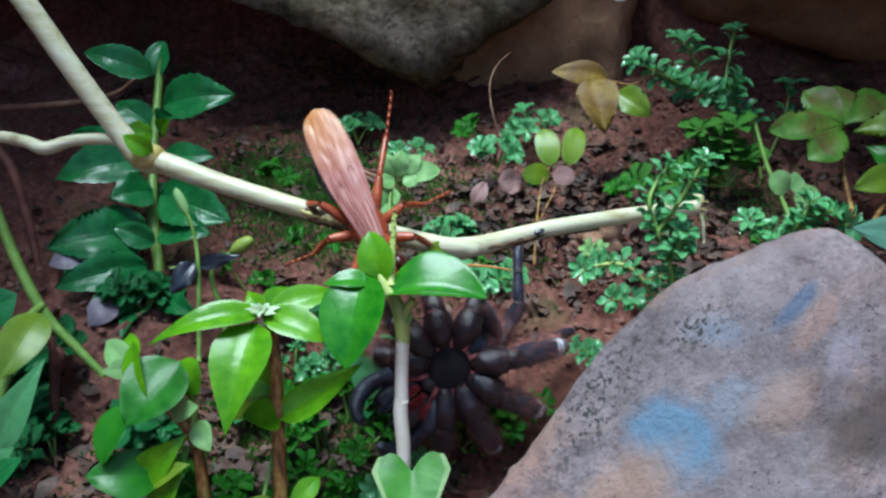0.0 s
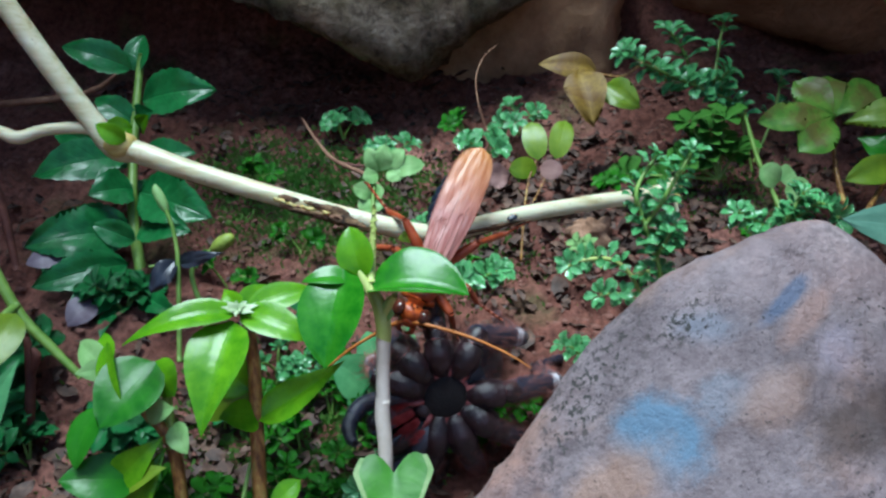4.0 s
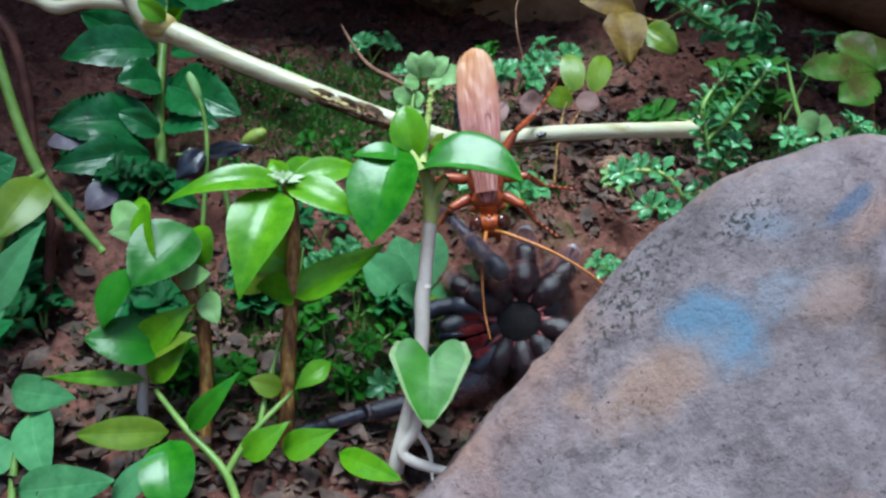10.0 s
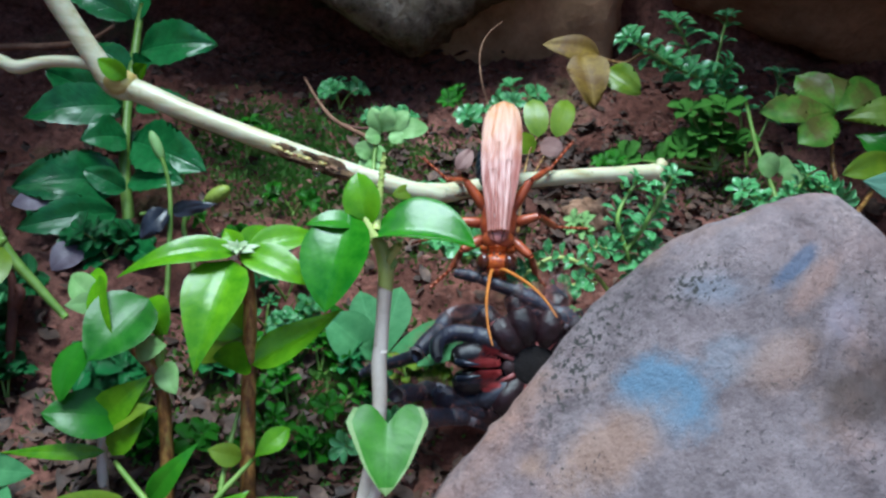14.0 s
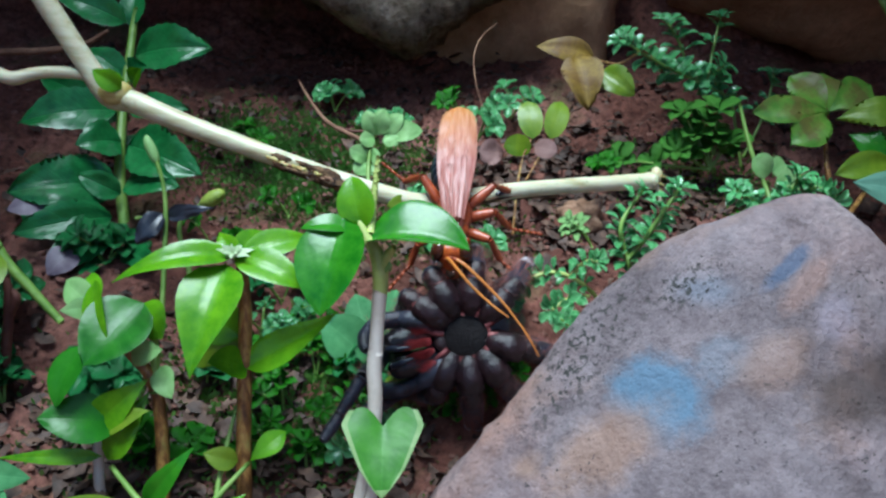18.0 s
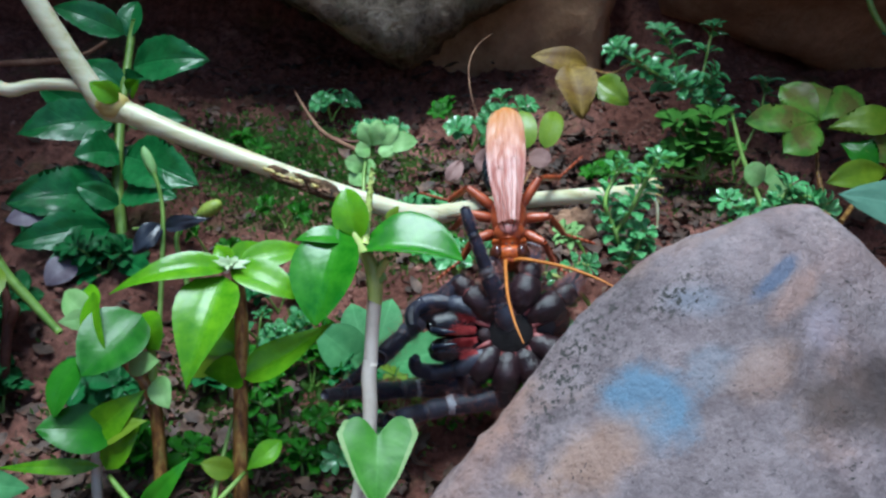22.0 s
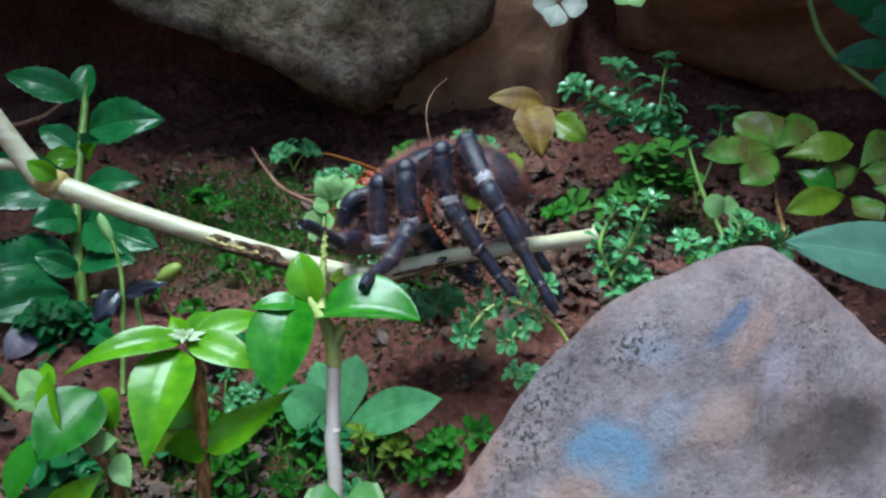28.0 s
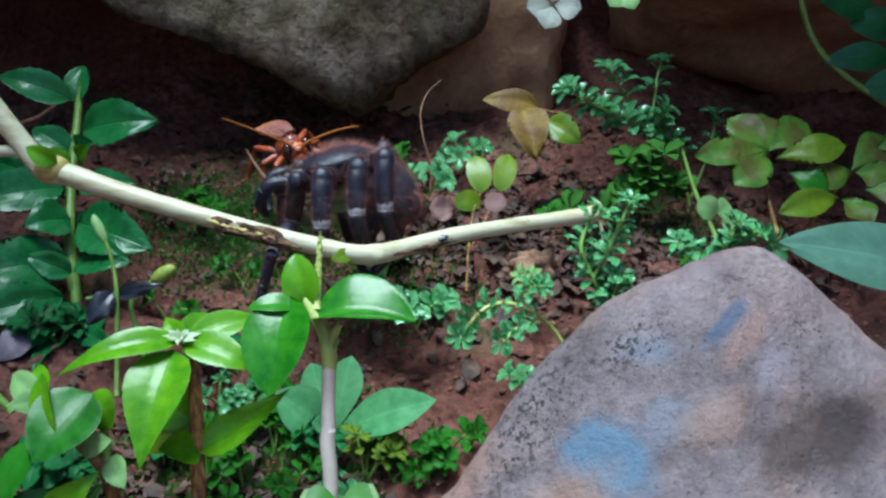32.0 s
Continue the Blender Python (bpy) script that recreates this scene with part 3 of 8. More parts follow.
PROFILES = {
    "ovate": lambda u: max(0.0, math.sin(math.pi * u ** 0.78)) ** 0.75,
    "lance": lambda u: max(0.0, math.sin(math.pi * u ** 0.62)) ** 1.05 * (1 - 0.18 * u),
    "oval": lambda u: max(0.0, math.sin(math.pi * u ** 0.85)) ** 0.62,
    "round": lambda u: math.sqrt(max(0.0, 1 - (2 * u - 1) ** 2)),
    "spoon": lambda u: max(0.0, math.sin(math.pi * u ** 1.35)) ** 0.85,
    "heart": lambda u: max(0.0, (1 - u) ** 0.8) * min(1.0, 0.72 + 1.6 * u) if u < 0.999 else 0.0,
}


def blade(bm, L, Wd, shape="ovate", fold=0.15, arch=0.1, wave=0.04, nu=10, nv=6, thick=0.0003, seed=0, twist=0.0, teeth=0, rim=0.0):
    """A leaf blade along +x with its upper face to +z, its ends on the x axis; UV: x along, y across. rim: share of the half width in slot 1."""
    prof = PROFILES[shape]
    uvl = bm.loops.layers.uv.verify()
    grids = []
    for side in (1, -1):
        g = []
        for i in range(nu + 1):
            u = i / nu
            w = Wd * 0.5 * prof(u)
            if teeth:
                w *= 1 - 0.07 * (i % 2)
            row = []
            for j in range(nv + 1):
                v = 2 * j / nv - 1
                x = L * u
                if shape == "heart":
                    x -= L * 0.27 * math.sin(min(1.0, abs(v) * 1.15) * 2.2) * max(0.0, 1 - u * 1.6)
                y = w * v
                z = fold * abs(y) + arch * L * 4 * u * (1 - u) + wave * Wd * noise.noise(Vector((u * 3 + seed * 7.1, v * 1.3, seed * 3.7))) * abs(v)
                z += twist * (u - 0.5) * y
                z += side * thick * 0.5 * (1 - abs(v) ** 4)
                row.append((bm.verts.new((x, y, z)), u, v))
            g.append(row)
        grids.append(g)
    for side, g in zip((1, -1), grids):
        for i in range(nu):
            for j in range(nv):
                q = [g[i][j], g[i + 1][j], g[i + 1][j + 1], g[i][j + 1]]
                if side < 0:
                    q.reverse()
                f = bm.faces.new([a[0] for a in q])
                if rim and (abs((q[0][2] + q[2][2]) / 2) > 1 - rim or i >= nu - 2):
                    f.material_index = 1
                for lp, a in zip(f.loops, q):
                    lp[uvl].uv = (a[1], a[2])
    a, b = grids
    for i in range(nu):
        for j in (0, nv):
            q = [a[i][j][0], b[i][j][0], b[i + 1][j][0], a[i + 1][j][0]]
            bm.faces.new(q if j == 0 else q[::-1])
    return bm


def frame_of(base, tip, facing):
    x = (Vector(tip) - Vector(base)).normalized()
    z = Vector(facing)
    z = (z - x * z.dot(x)).normalized()
    y = z.cross(x)
    m = Matrix((x, y, z)).transposed().to_4x4()
    m.translation = Vector(base)
    return m


UP = (0.0, -0.55, 0.83)
CAM = (0.0, -0.88, 0.47)


def leaf(plant, base, tip, width, mat, shape="ovate", facing=UP, label="", **kw):
    """One leaf of a plant, from its base to its tip in the world, its upper face towards facing."""
    bm = bmesh.new()
    L = (Vector(tip) - Vector(base)).length
    kw.setdefault("seed", random.random() * 50)
    blade(bm, L, width, shape, **kw)
    m = frame_of(base, tip, facing)
    m.translation = Vector(base) - plant.location
    ob = part("leaf", bm, mat, plant, label)
    ob.matrix_basis = m
    return ob


def stem(plant, pts, radii, mat, name="stem", label="", sides=9, n=5, rough=0.0):
    return part(name, tube(bmesh.new(), pts, radii, sides, n, rough), mat, plant, label, at=plant.location)


def stone_mesh(centre, planes, sharp=9.0, rough=0.05, freq=28.0, n=72, fine=0.012):
    """A worn stone: the soft meeting of planes (normal, point on it) about a centre, with uneven skin."""
    bm = bmesh.new()
    c = Vector(centre)
    pl = []
    for nn, q in planes:
        nn = Vector(nn).normalized()
        pl.append((nn, (Vector(q) - c).dot(nn)))
    blob(bm, (0, 0, 0), (1, 1, 1), None, n, n // 2)
    for v in bm.verts:
        d = v.co.normalized()
        s = sum((max(0.0, d.dot(nn)) / dist) ** sharp for nn, dist in pl)
        r = s ** (-1 / sharp)
        p = c + d * r
        r *= 1 + rough * noise.fractal(p * freq, 1.0, 2.0, 5) + fine * noise.fractal(p * freq * 7, 1.0, 2.0, 4)
        v.co = d * r
    return bm


# ---- ground and stones ----
def gz(x, y):
    """Height of the soil: it rises gently away from the lens to a nook between steep banks. Those at the sides are
    unseen, added to cut side light; the one behind the lens closes the nook.
    """
    z = 0.003 + 0.16 * (max(y, 0.08) - 0.2)
    for over, steep in ((y - 0.46, 2.6), (-x - 0.22, 1.2), (x - 0.34, 1.2), (-y - 0.7, 1.0)):
        if over > 0:
            z += steep * min(over, 0.45) * min(1.0, 0.35 + over * 5)
    d = math.hypot(x, y - 0.25)
    if d < 1.5:
        p = Vector((x, y, 0))
        z += (0.006 * noise.noise(p * 18) + 0.0035 * noise.noise(p * 60) + 0.0030 * noise.noise(p * 140) + 0.0024 * noise.noise(p * 330) + 0.0012 * noise.noise(p * 700)) * min(1, 1.6 - d)
    else:
        z += 0.12 * noise.noise(Vector((x * 0.35, y * 0.35, 4))) * min(1.0, d - 1.5)
    return z


def axis_steps(lo, hi, step, far):
    a = [lo + step * i for i in range(int((hi - lo) / step) + 1)]
    s, q = step, a[-1]
    right = []
    while q < far:
        s *= 1.35
        q += s
        right.append(q)
    s, q = step, a[0]
    left = []
    while q > -far:
        s *= 1.35
        q -= s
        left.append(q)
    return left[::-1] + a + right


def build_ground():
    bm = bmesh.new()
    xs, ys = axis_steps(-0.22, 0.24, 0.0013, 300), axis_steps(0.11, 0.46, 0.0013, 300)
    grid = [[bm.verts.new((x, y, gz(x, y))) for x in xs] for y in ys]
    for a, b in zip(grid, grid[1:]):
        for i in range(len(xs) - 1):
            bm.faces.new((a[i], a[i + 1], b[i + 1], b[i]))
    ob = part("ground", bm, M_SOIL)
    tagged(ob, "bare reddish-brown crumbly garden soil, damp", "soil", kind="structure")
    # loose crumbs
    bm = bmesh.new()
    rnd = random.Random(4)
    for i in range(13000):
        x, y = rnd.uniform(-0.2, 0.2), rnd.uniform(0.13, 0.42)
        r = 0.0003 + 0.0013 * rnd.random() ** 4
        blob(bm, (x, y, gz(x, y) - r * 0.1), (r * rnd.uniform(0.8, 1.3), r * rnd.uniform(0.8, 1.3), r * 0.7), None, 6, 4, 0.7, 3000)
    tagged(part("soil_crumbs", bm, M_CRUMB), "scattered crumbs of red-brown earth on the soil", "soil crumbs", kind="stuff")


def build_litter():
    """Dark rotting leaf scraps on the soil between the weeds; the added heaps also stand in for shade."""
    rnd = random.Random(21)
    bm = bmesh.new()
    for _ in range(2600):
        # denser heaps at the back right, left and front darken ground lying in shade
        if rnd.random() < 0.36:
            x, y = rnd.gauss(0.065, 0.042), rnd.gauss(0.305, 0.030)
        elif rnd.random() < 0.45:
            x, y = rnd.gauss(-0.065, 0.035), rnd.gauss(0.175, 0.028)
        elif rnd.random() < 0.22:
            x, y = rnd.gauss(0.0, 0.03), rnd.gauss(0.165, 0.012)
        else:
            x, y = rnd.uniform(-0.16, 0.2), 0.42 - 0.17 * rnd.random() ** 1.3
        if x > 0.03 and y < 0.2 or y < 0.115:
            continue
        n0 = len(bm.verts)
        L = rnd.uniform(0.003, 0.010)
        blade(bm, L, L * rnd.uniform(0.35, 0.7), rnd.choice(("ovate", "lance", "spoon")), fold=rnd.uniform(-.3, .5), arch=rnd.uniform(-.1, .2), wave=0.5, nu=4, nv=2, thick=0.00025, seed=rnd.random() * 40)
        bm.verts.ensure_lookup_table()
        m = pose(x, y, gz(x, y) + 0.0008, rnd.uniform(-25, 25), rnd.uniform(-25, 25), rnd.uniform(0, 360))
        for v in bm.verts[n0:]:
            v.co = m @ v.co
    tagged(part("leaf_litter", bm, M_LITTER), "dark rotting scraps of leaf scattered on the soil", "leaf litter", kind="stuff")


def stone(name, centre, planes, mat, label, **kw):
    ob = part(name, stone_mesh(centre, planes, **kw), mat)
    ob.location = centre
    return tagged(ob, label, "stone" if "stone" in name or name == "boulder" else "earth bank")


build_ground()
build_litter()
stone("boulder", BOULDER, [
    ((-0.52, -0.47, 0.71), (0.0531, 0.1503, 0.0462)),
    ((-0.760, 0.501, 0.415), (0.0462, 0.1835, 0.0478)),
    ((-0.576, 0.607, 0.547), (0.0564, 0.1901, 0.0624)),
    ((-0.126, 0.641, 0.757), (0.0786, 0.1931, 0.0707)),
    ((-0.397, 0.579, 0.713), (0.0895, 0.1912, 0.0745)),
    ((0.762, 0.343, 0.549), (0.1062, 0.1883, 0.0723)),
    ((0.610, 0.026, 0.792), (0.1119, 0.1762, 0.0639)),
    ((0.25, -0.55, 0.80), (0.0994, 0.1657, 0.0640)),
    ((1, 0, 0), (0.20, 0.13, 0)),
    ((0, -1, 0.2), (0.1, 0.085, 0)),
    ((0, 0, -1), (0.1, 0.13, -0.04)),
], M_STONE, "large smooth grey-pink stone with pale blue stains", sharp=30, rough=0.024, freq=30, n=240, fine=0.007)
# its unseen upper mass is added to block sky light over the back
stone("overhanging_stone", (-0.06, 0.47, 0.20), [
    ((-0.42, -0.22, -0.88), (-0.0589, 0.3798, 0.0752)),
    ((0.58, -0.20, -0.79), (0.0141, 0.3793, 0.0648)),
    ((-0.1, -0.86, -0.50), (-0.0294, 0.3650, 0.0614)),
    ((-0.05, -0.86, 0.50), (-0.0329, 0.3603, 0.0826)),
    ((0.35, -0.85, 0.2), (0.0290, 0.3843, 0.0830)),
    ((0.0, -0.95, 0.3), (-0.06, 0.385, 0.20)),
    ((-1, 0, 0), (-0.42, 0.45, 0.2)),
    ((1, 0, 0.1), (0.0490, 0.4185, 0.0912)),
    ((0, 1, 0), (0, 0.66, 0.15)),
    ((0, 0, 1), (0, 0.4, 0.50)),
], M_STONE_BACK, "rough pale grey-brown stone jutting out of the bank", sharp=60, rough=0.030, freq=34, n=240, fine=0.020)
stone("brown_stone", (0.0418, 0.4673, 0.0503), [
    ((0.1, -0.97, 0.1), (0.0410, 0.4174, 0.0630)),
    ((-0.2, -0.3, -0.95), (0.0254, 0.4110, 0.0307)),
    ((1, -0.2, -0.1), (0.0899, 0.4339, 0.0560)),
    ((-1, 0, 0), (-0.0131, 0.4361, 0.0588)),
    ((0, 0, 1), (0.0413, 0.4819, 0.0991)),
    ((0, 1, 0), (0.0480, 0.5573, 0.0275)),
], M_STONE_BROWN, "earth-stained brown stone set in the bank", sharp=9, rough=0.09, freq=30, n=80, fine=0.02)
# the part above the view leans forward, added to shade the back right
stone("brown_stone", (0.27, 0.52, 0.22), [
    ((-0.15, -0.75, -0.65), (0.1705, 0.4382, 0.0522)),
    ((-0.35, -0.2, -0.9), (0.1742, 0.4425, 0.0387)),
    ((0, -0.95, 0.25), (0.25, 0.30, 0.25)),
    ((1, 0, 0), (0.55, 0.5, 0.2)),
    ((-1, 0, -0.25), (0.1222, 0.4747, 0.0595)),
    ((0, 0, 1), (0.2, 0.5, 0.5)),
    ((0, 1, 0), (0.2, 0.75, 0.2)),
], M_STONE_BROWN, "brown slanting stone in the shadow of the bank", sharp=14, rough=0.06, freq=22, n=110, fine=0.02)

clod = part("soil_clod", blob(bmesh.new(), (0, 0, 0), (.0080, .0062, .0070), None, 40, 26, 0.55, 260), M_CLAY)
clod.location = (0.0600, 0.2885, 0.0200)
tagged(clod, "crumbly tan clod of dry clay lying on the soil", "clod of soil")
# two ledges out of view, added to keep light off the edges and back
stone("earth_ledge", (-0.30, 0.52, 0.26), [
    ((0.15, -0.55, -0.82), (-0.20, 0.365, 0.115)),
    ((0.0, -1.0, 0.0), (-0.2, 0.09, 0.25)),
    ((1, -0.3, -0.3), (-0.215, 0.30, 0.2)),
    ((-1, 0, 0), (-0.6, 0.45, 0.2)),
    ((0, 0, 1), (-0.2, 0.4, 0.45)),
    ((0, 1, 0), (-0.2, 0.75, 0.2)),
], M_SOIL, "unseen earth ledge added to shade the nook", sharp=12, rough=0.05, freq=20, n=80, fine=0.02)
stone("earth_ledge", (0.36, 0.46, 0.26), [
    ((-0.15, -0.6, -0.78), (0.25, 0.365, 0.12)),
    ((0.0, -1.0, 0.0), (0.25, 0.04, 0.25)),
    ((-1, -0.40, -0.2), (0.185, 0.20, 0.2)),
    ((1, 0, 0), (0.6, 0.45, 0.2)),
    ((0, 0, 1), (0.2, 0.4, 0.45)),
    ((0, 1, 0), (0.2, 0.75, 0.2)),
], M_SOIL, "unseen earth ledge added to shade the nook", sharp=12, rough=0.05, freq=20, n=80, fine=0.02)

# ---- vine ----
def build_vine():
    o = (-0.0730, 0.2249, 0.0784)
    t = thing("vine", o, "pale cream creeping stem bent at its nodes, with dark scars", "vine")
    main = [(-0.0741, 0.2251, 0.0788), (-0.0695, 0.2235, 0.0777), (-0.0538, 0.2195, 0.0735), (-0.0368, 0.2156, 0.0696), (-0.0173, 0.2125, 0.0647), (0.0033, 0.2107, 0.0597), (0.0113, 0.2118, 0.0586), (0.0180, 0.2145, 0.0588), (0.0309, 0.2184, 0.0603), (0.0467, 0.2236, 0.0606), (0.0610, 0.2280, 0.0606), (0.0752, 0.2324, 0.0604)]
    stem(t, main, [.0031, .0031, .0027, .0025, .0024, .0026, .0029, .0025, .0023, .0022, .0022, .0025], M_VINE, "runner", sides=14, rough=0.05)
    stem(t, [(-0.1351, 0.2500, 0.1589), (-0.1188, 0.2431, 0.1365), (-0.1051, 0.2372, 0.1182), (-0.0939, 0.2320, 0.1015), (-0.0839, 0.2280, 0.0870), (-0.0775, 0.2252, 0.0792), (-0.0721, 0.2246, 0.0777)],
         [.0031, .0030, .0030, .0029, .0029, .0033, .0028], M_VINE, "runner", sides=14, rough=0.04)
    stem(t, [(-0.0747, 0.2261, 0.0807), (-0.0805, 0.2271, 0.0830), (-0.0881, 0.2274, 0.0839), (-0.0965, 0.2269, 0.0835), (-0.1034, 0.2258, 0.0819), (-0.1100, 0.2276, 0.0834), (-0.1213, 0.2288, 0.0841), (-0.1488, 0.2281, 0.0802)],
         [.0021, .0018, .0016, .0016, .0019, .0017, .0017, .0017], M_VINE, "side_shoot", sides=10, rough=0.05)
    bm = bmesh.new()
    blob(bm, (-0.0753, 0.2245, 0.0799), (.0046, .0038, .0038), None, 14, 10, 0.12, 200)
    part("node", bm, M_VINE_NODE, t, "swollen yellowish joint", at=o)
    bm = bmesh.new()
    blob(bm, (0.0100, 0.2114, 0.0585), (.0044, .0030, .0029), None, 18, 12, 0.25, 300)
    part("node", bm, M_VINE, t, "swollen yellowish joint", at=o)
    # torn end with short root
    stem(t, [(0.0738, 0.2320, 0.0603), (0.0757, 0.2329, 0.0617), (0.0755, 0.2347, 0.0634)], [.0026, .0022, .0011], M_VINE, "torn_end", rough=0.3)
    stem(t, [(0.0757, 0.2322, 0.0604), (0.0772, 0.2300, 0.0562), (0.0777, 0.2283, 0.0509)], [.0006, .0005, .0003], M_VINE, "rootlet")
    # brown line of rot along the underside, fibres at the torn end
    lower = Vector((0, -0.0012, -0.0020))
    for run, r in ((main[1:6], .0005), (main[6:10], .0004)):
        stem(t, [Vector(p) + lower * (0.95 + 0.1 * (k % 2)) for k, p in enumerate(run)], [r * (0.7 + 0.6 * (k % 2)) for k in range(len(run))], M_BARK, "rot_line", "brown line of rot", sides=7, n=7, rough=0.7)
    for k in range(7):
        a = k * 0.9
        p = Vector((0.0746, 0.2322, 0.0603)) + Vector((0, -math.cos(a) * .0018, math.sin(a) * .0020))
        stem(t, [p, p + Vector((.0022, .0006, .0004 * math.sin(a * 2))), p + Vector((.0036 + .0008 * math.sin(a * 3), .0004, .0012 * math.sin(a) - .0006))], [.0004, .0003, .0001], M_VINE_NODE, "fibre", sides=5, n=3)
    # dark scars
    for a, b, r in (((-0.0312, 0.2124, 0.0684), (-0.0215, 0.2110, 0.0655), .0015), ((-0.0240, 0.2112, 0.0668), (-0.0105, 0.2093, 0.0632), .0017), ((0.0184, 0.2118, 0.0590), (0.0306, 0.2160, 0.0596), .0006)):
        a, b = Vector(a), Vector(b)
        bm = bmesh.new()
        blob(bm, (a + b) / 2, ((b - a).length * 0.55, r, r), frame_of(a, b, CAM).to_3x3(), 26, 16, 1.3, 900)
        scar = part("bark_scar", bm, M_BARK, t, "dark rotten scar", at=o)
        if r > .001:
            rnd = random.Random(int(r * 1e5))
            for k in range(9):
                c = a.lerp(b, (k + 0.3) / 9) + Vector((0, -r * 0.75, rnd.uniform(-.0008, .0010)))
                flake = blob(bmesh.new(), c, (rnd.uniform(.0008, .0018), .0005, rnd.uniform(.0004, .0008)), frame_of(a, b, CAM).to_3x3(), 12, 8, 1.1, 1500)
                part("bark_flake", flake, M_TWIG if k % 3 else M_VINE_NODE, scar, at=o)
    bm = bmesh.new()
    p, q = Vector((0.0272, 0.2142, 0.0606)), Vector((0.0324, 0.2165, 0.0621))
    blob(bm, (p + q) / 2, ((q - p).length * 0.22, .0007, .0006), frame_of(p, q, CAM).to_3x3(), 14, 8, 0.8, 900)
    part("bark_scrap", bm, M_LEAF_BLACK, t, "small black scrap stuck to the stem", at=o)
    leaf(t, (-0.0727, 0.2223, 0.0819), (-0.0800, 0.2223, 0.0867), .0055, M_LEAF_BRIGHT, "ovate", CAM, fold=0.3)
    leaf(t, (0.0050, 0.2096, 0.0601), (-0.0005, 0.2069, 0.0595), .004, M_LEAF_YELLOW, "ovate", CAM)
    return t


vine = build_vine()


# ---- near plants ----
def rooted(pts):
    """The stem's points, carried on from the first straight down into the soil."""
    p = Vector(pts[0])
    return [(p.x, p.y + 0.002, min(gz(p.x, p.y), p.z) - 0.004), *pts]


def build_rosette():
    t = thing("leafy_seedling", (-0.0350, 0.1649, 0.0104), "young plant with a whorl of glossy bright green leaves", "plant", "seedlings in the soil")
    stem(t, rooted([(-0.0348, 0.1612, -0.0010), (-0.0355, 0.1669, 0.0131), (-0.0359, 0.1740, 0.0285), (-0.0362, 0.1803, 0.0425), (-0.0372, 0.1838, 0.0524), (-0.0383, 0.1842, 0.0552)]), [.0020, .0019, .0018, .0017, .0016, .0013, .0010], M_STEM_BROWN, rough=0.06)
    c = (-0.0385, 0.1833, 0.0558)
    up2 = (0, -0.35, 0.93)
    leaf(t, c, (-0.0645, 0.1759, 0.0518), .0082, M_LEAF_BRIGHT, "lance", (-0.2, -0.45, 0.85), fold=0.35, arch=0.14)
    leaf(t, (-0.0400, 0.1816, 0.0547), (-0.0443, 0.1601, 0.0380), .0155, M_LEAF_BRIGHT, "lance", (-0.15, -0.92, 0.35), fold=0.28, arch=0.10)
    leaf(t, c, (-0.0210, 0.1772, 0.0518), .0085, M_LEAF_BRIGHT, "ovate", (0.1, -0.5, 0.85), fold=0.25, arch=0.10)
    leaf(t, (-0.0367, 0.1836, 0.0562), (-0.0221, 0.1905, 0.0577), .0075, M_LEAF_BRIGHT, "ovate", (0.0, -0.55, 0.83), fold=0.25, arch=0.08)
    leaf(t, c, (-0.0429, 0.1884, 0.0592), .006, M_LEAF_BRIGHT, "lance", (0.0, -0.8, 0.5), fold=0.3)
    leaf(t, c, (-0.0318, 0.1897, 0.0589), .007, M_LEAF_BRIGHT, "ovate", (0.0, -0.7, 0.6), fold=0.3)
    for k in range(15):
        w = 0.0022 + 0.0030 * (k % 3) / 2
        q = Vector(c) + Vector((math.cos(k * 2.4) * w, -0.0016 + math.sin(k * 2.4) * w * 0.7, 0.0034 - 0.0006 * (k % 3)))
        leaf(t, Vector(c) + Vector((0, -0.0008, 0.0008)), q, .0020, M_LEAF_TUFT, "lance", UP, "tiny whitish young leaf", nu=6, nv=2)
    # lower pair
    leaf(t, (-0.0357, 0.1743, 0.0313), (-0.0143, 0.1789, 0.0451), .0092, M_LEAF_BRIGHT, "lance", (0.25, -0.45, 0.85), fold=0.4, arch=-0.06)
    leaf(t, (-0.0354, 0.1743, 0.0313), (-0.0426, 0.1685, 0.0367), .0085, M_LEAF_BRIGHT, "ovate", (0.0, -0.5, 0.85), fold=0.2)
    leaf(t, (-0.0371, 0.1789, 0.0367), (-0.0469, 0.1885, 0.0383), .0110, M_LEAF_BRIGHT, "ovate", CAM, fold=0.2)
    leaf(t, (-0.0368, 0.1782, 0.0355), (-0.0508, 0.1796, 0.0282), .0085, M_LEAF_YELLOW, "ovate", UP, fold=0.2)
    return t


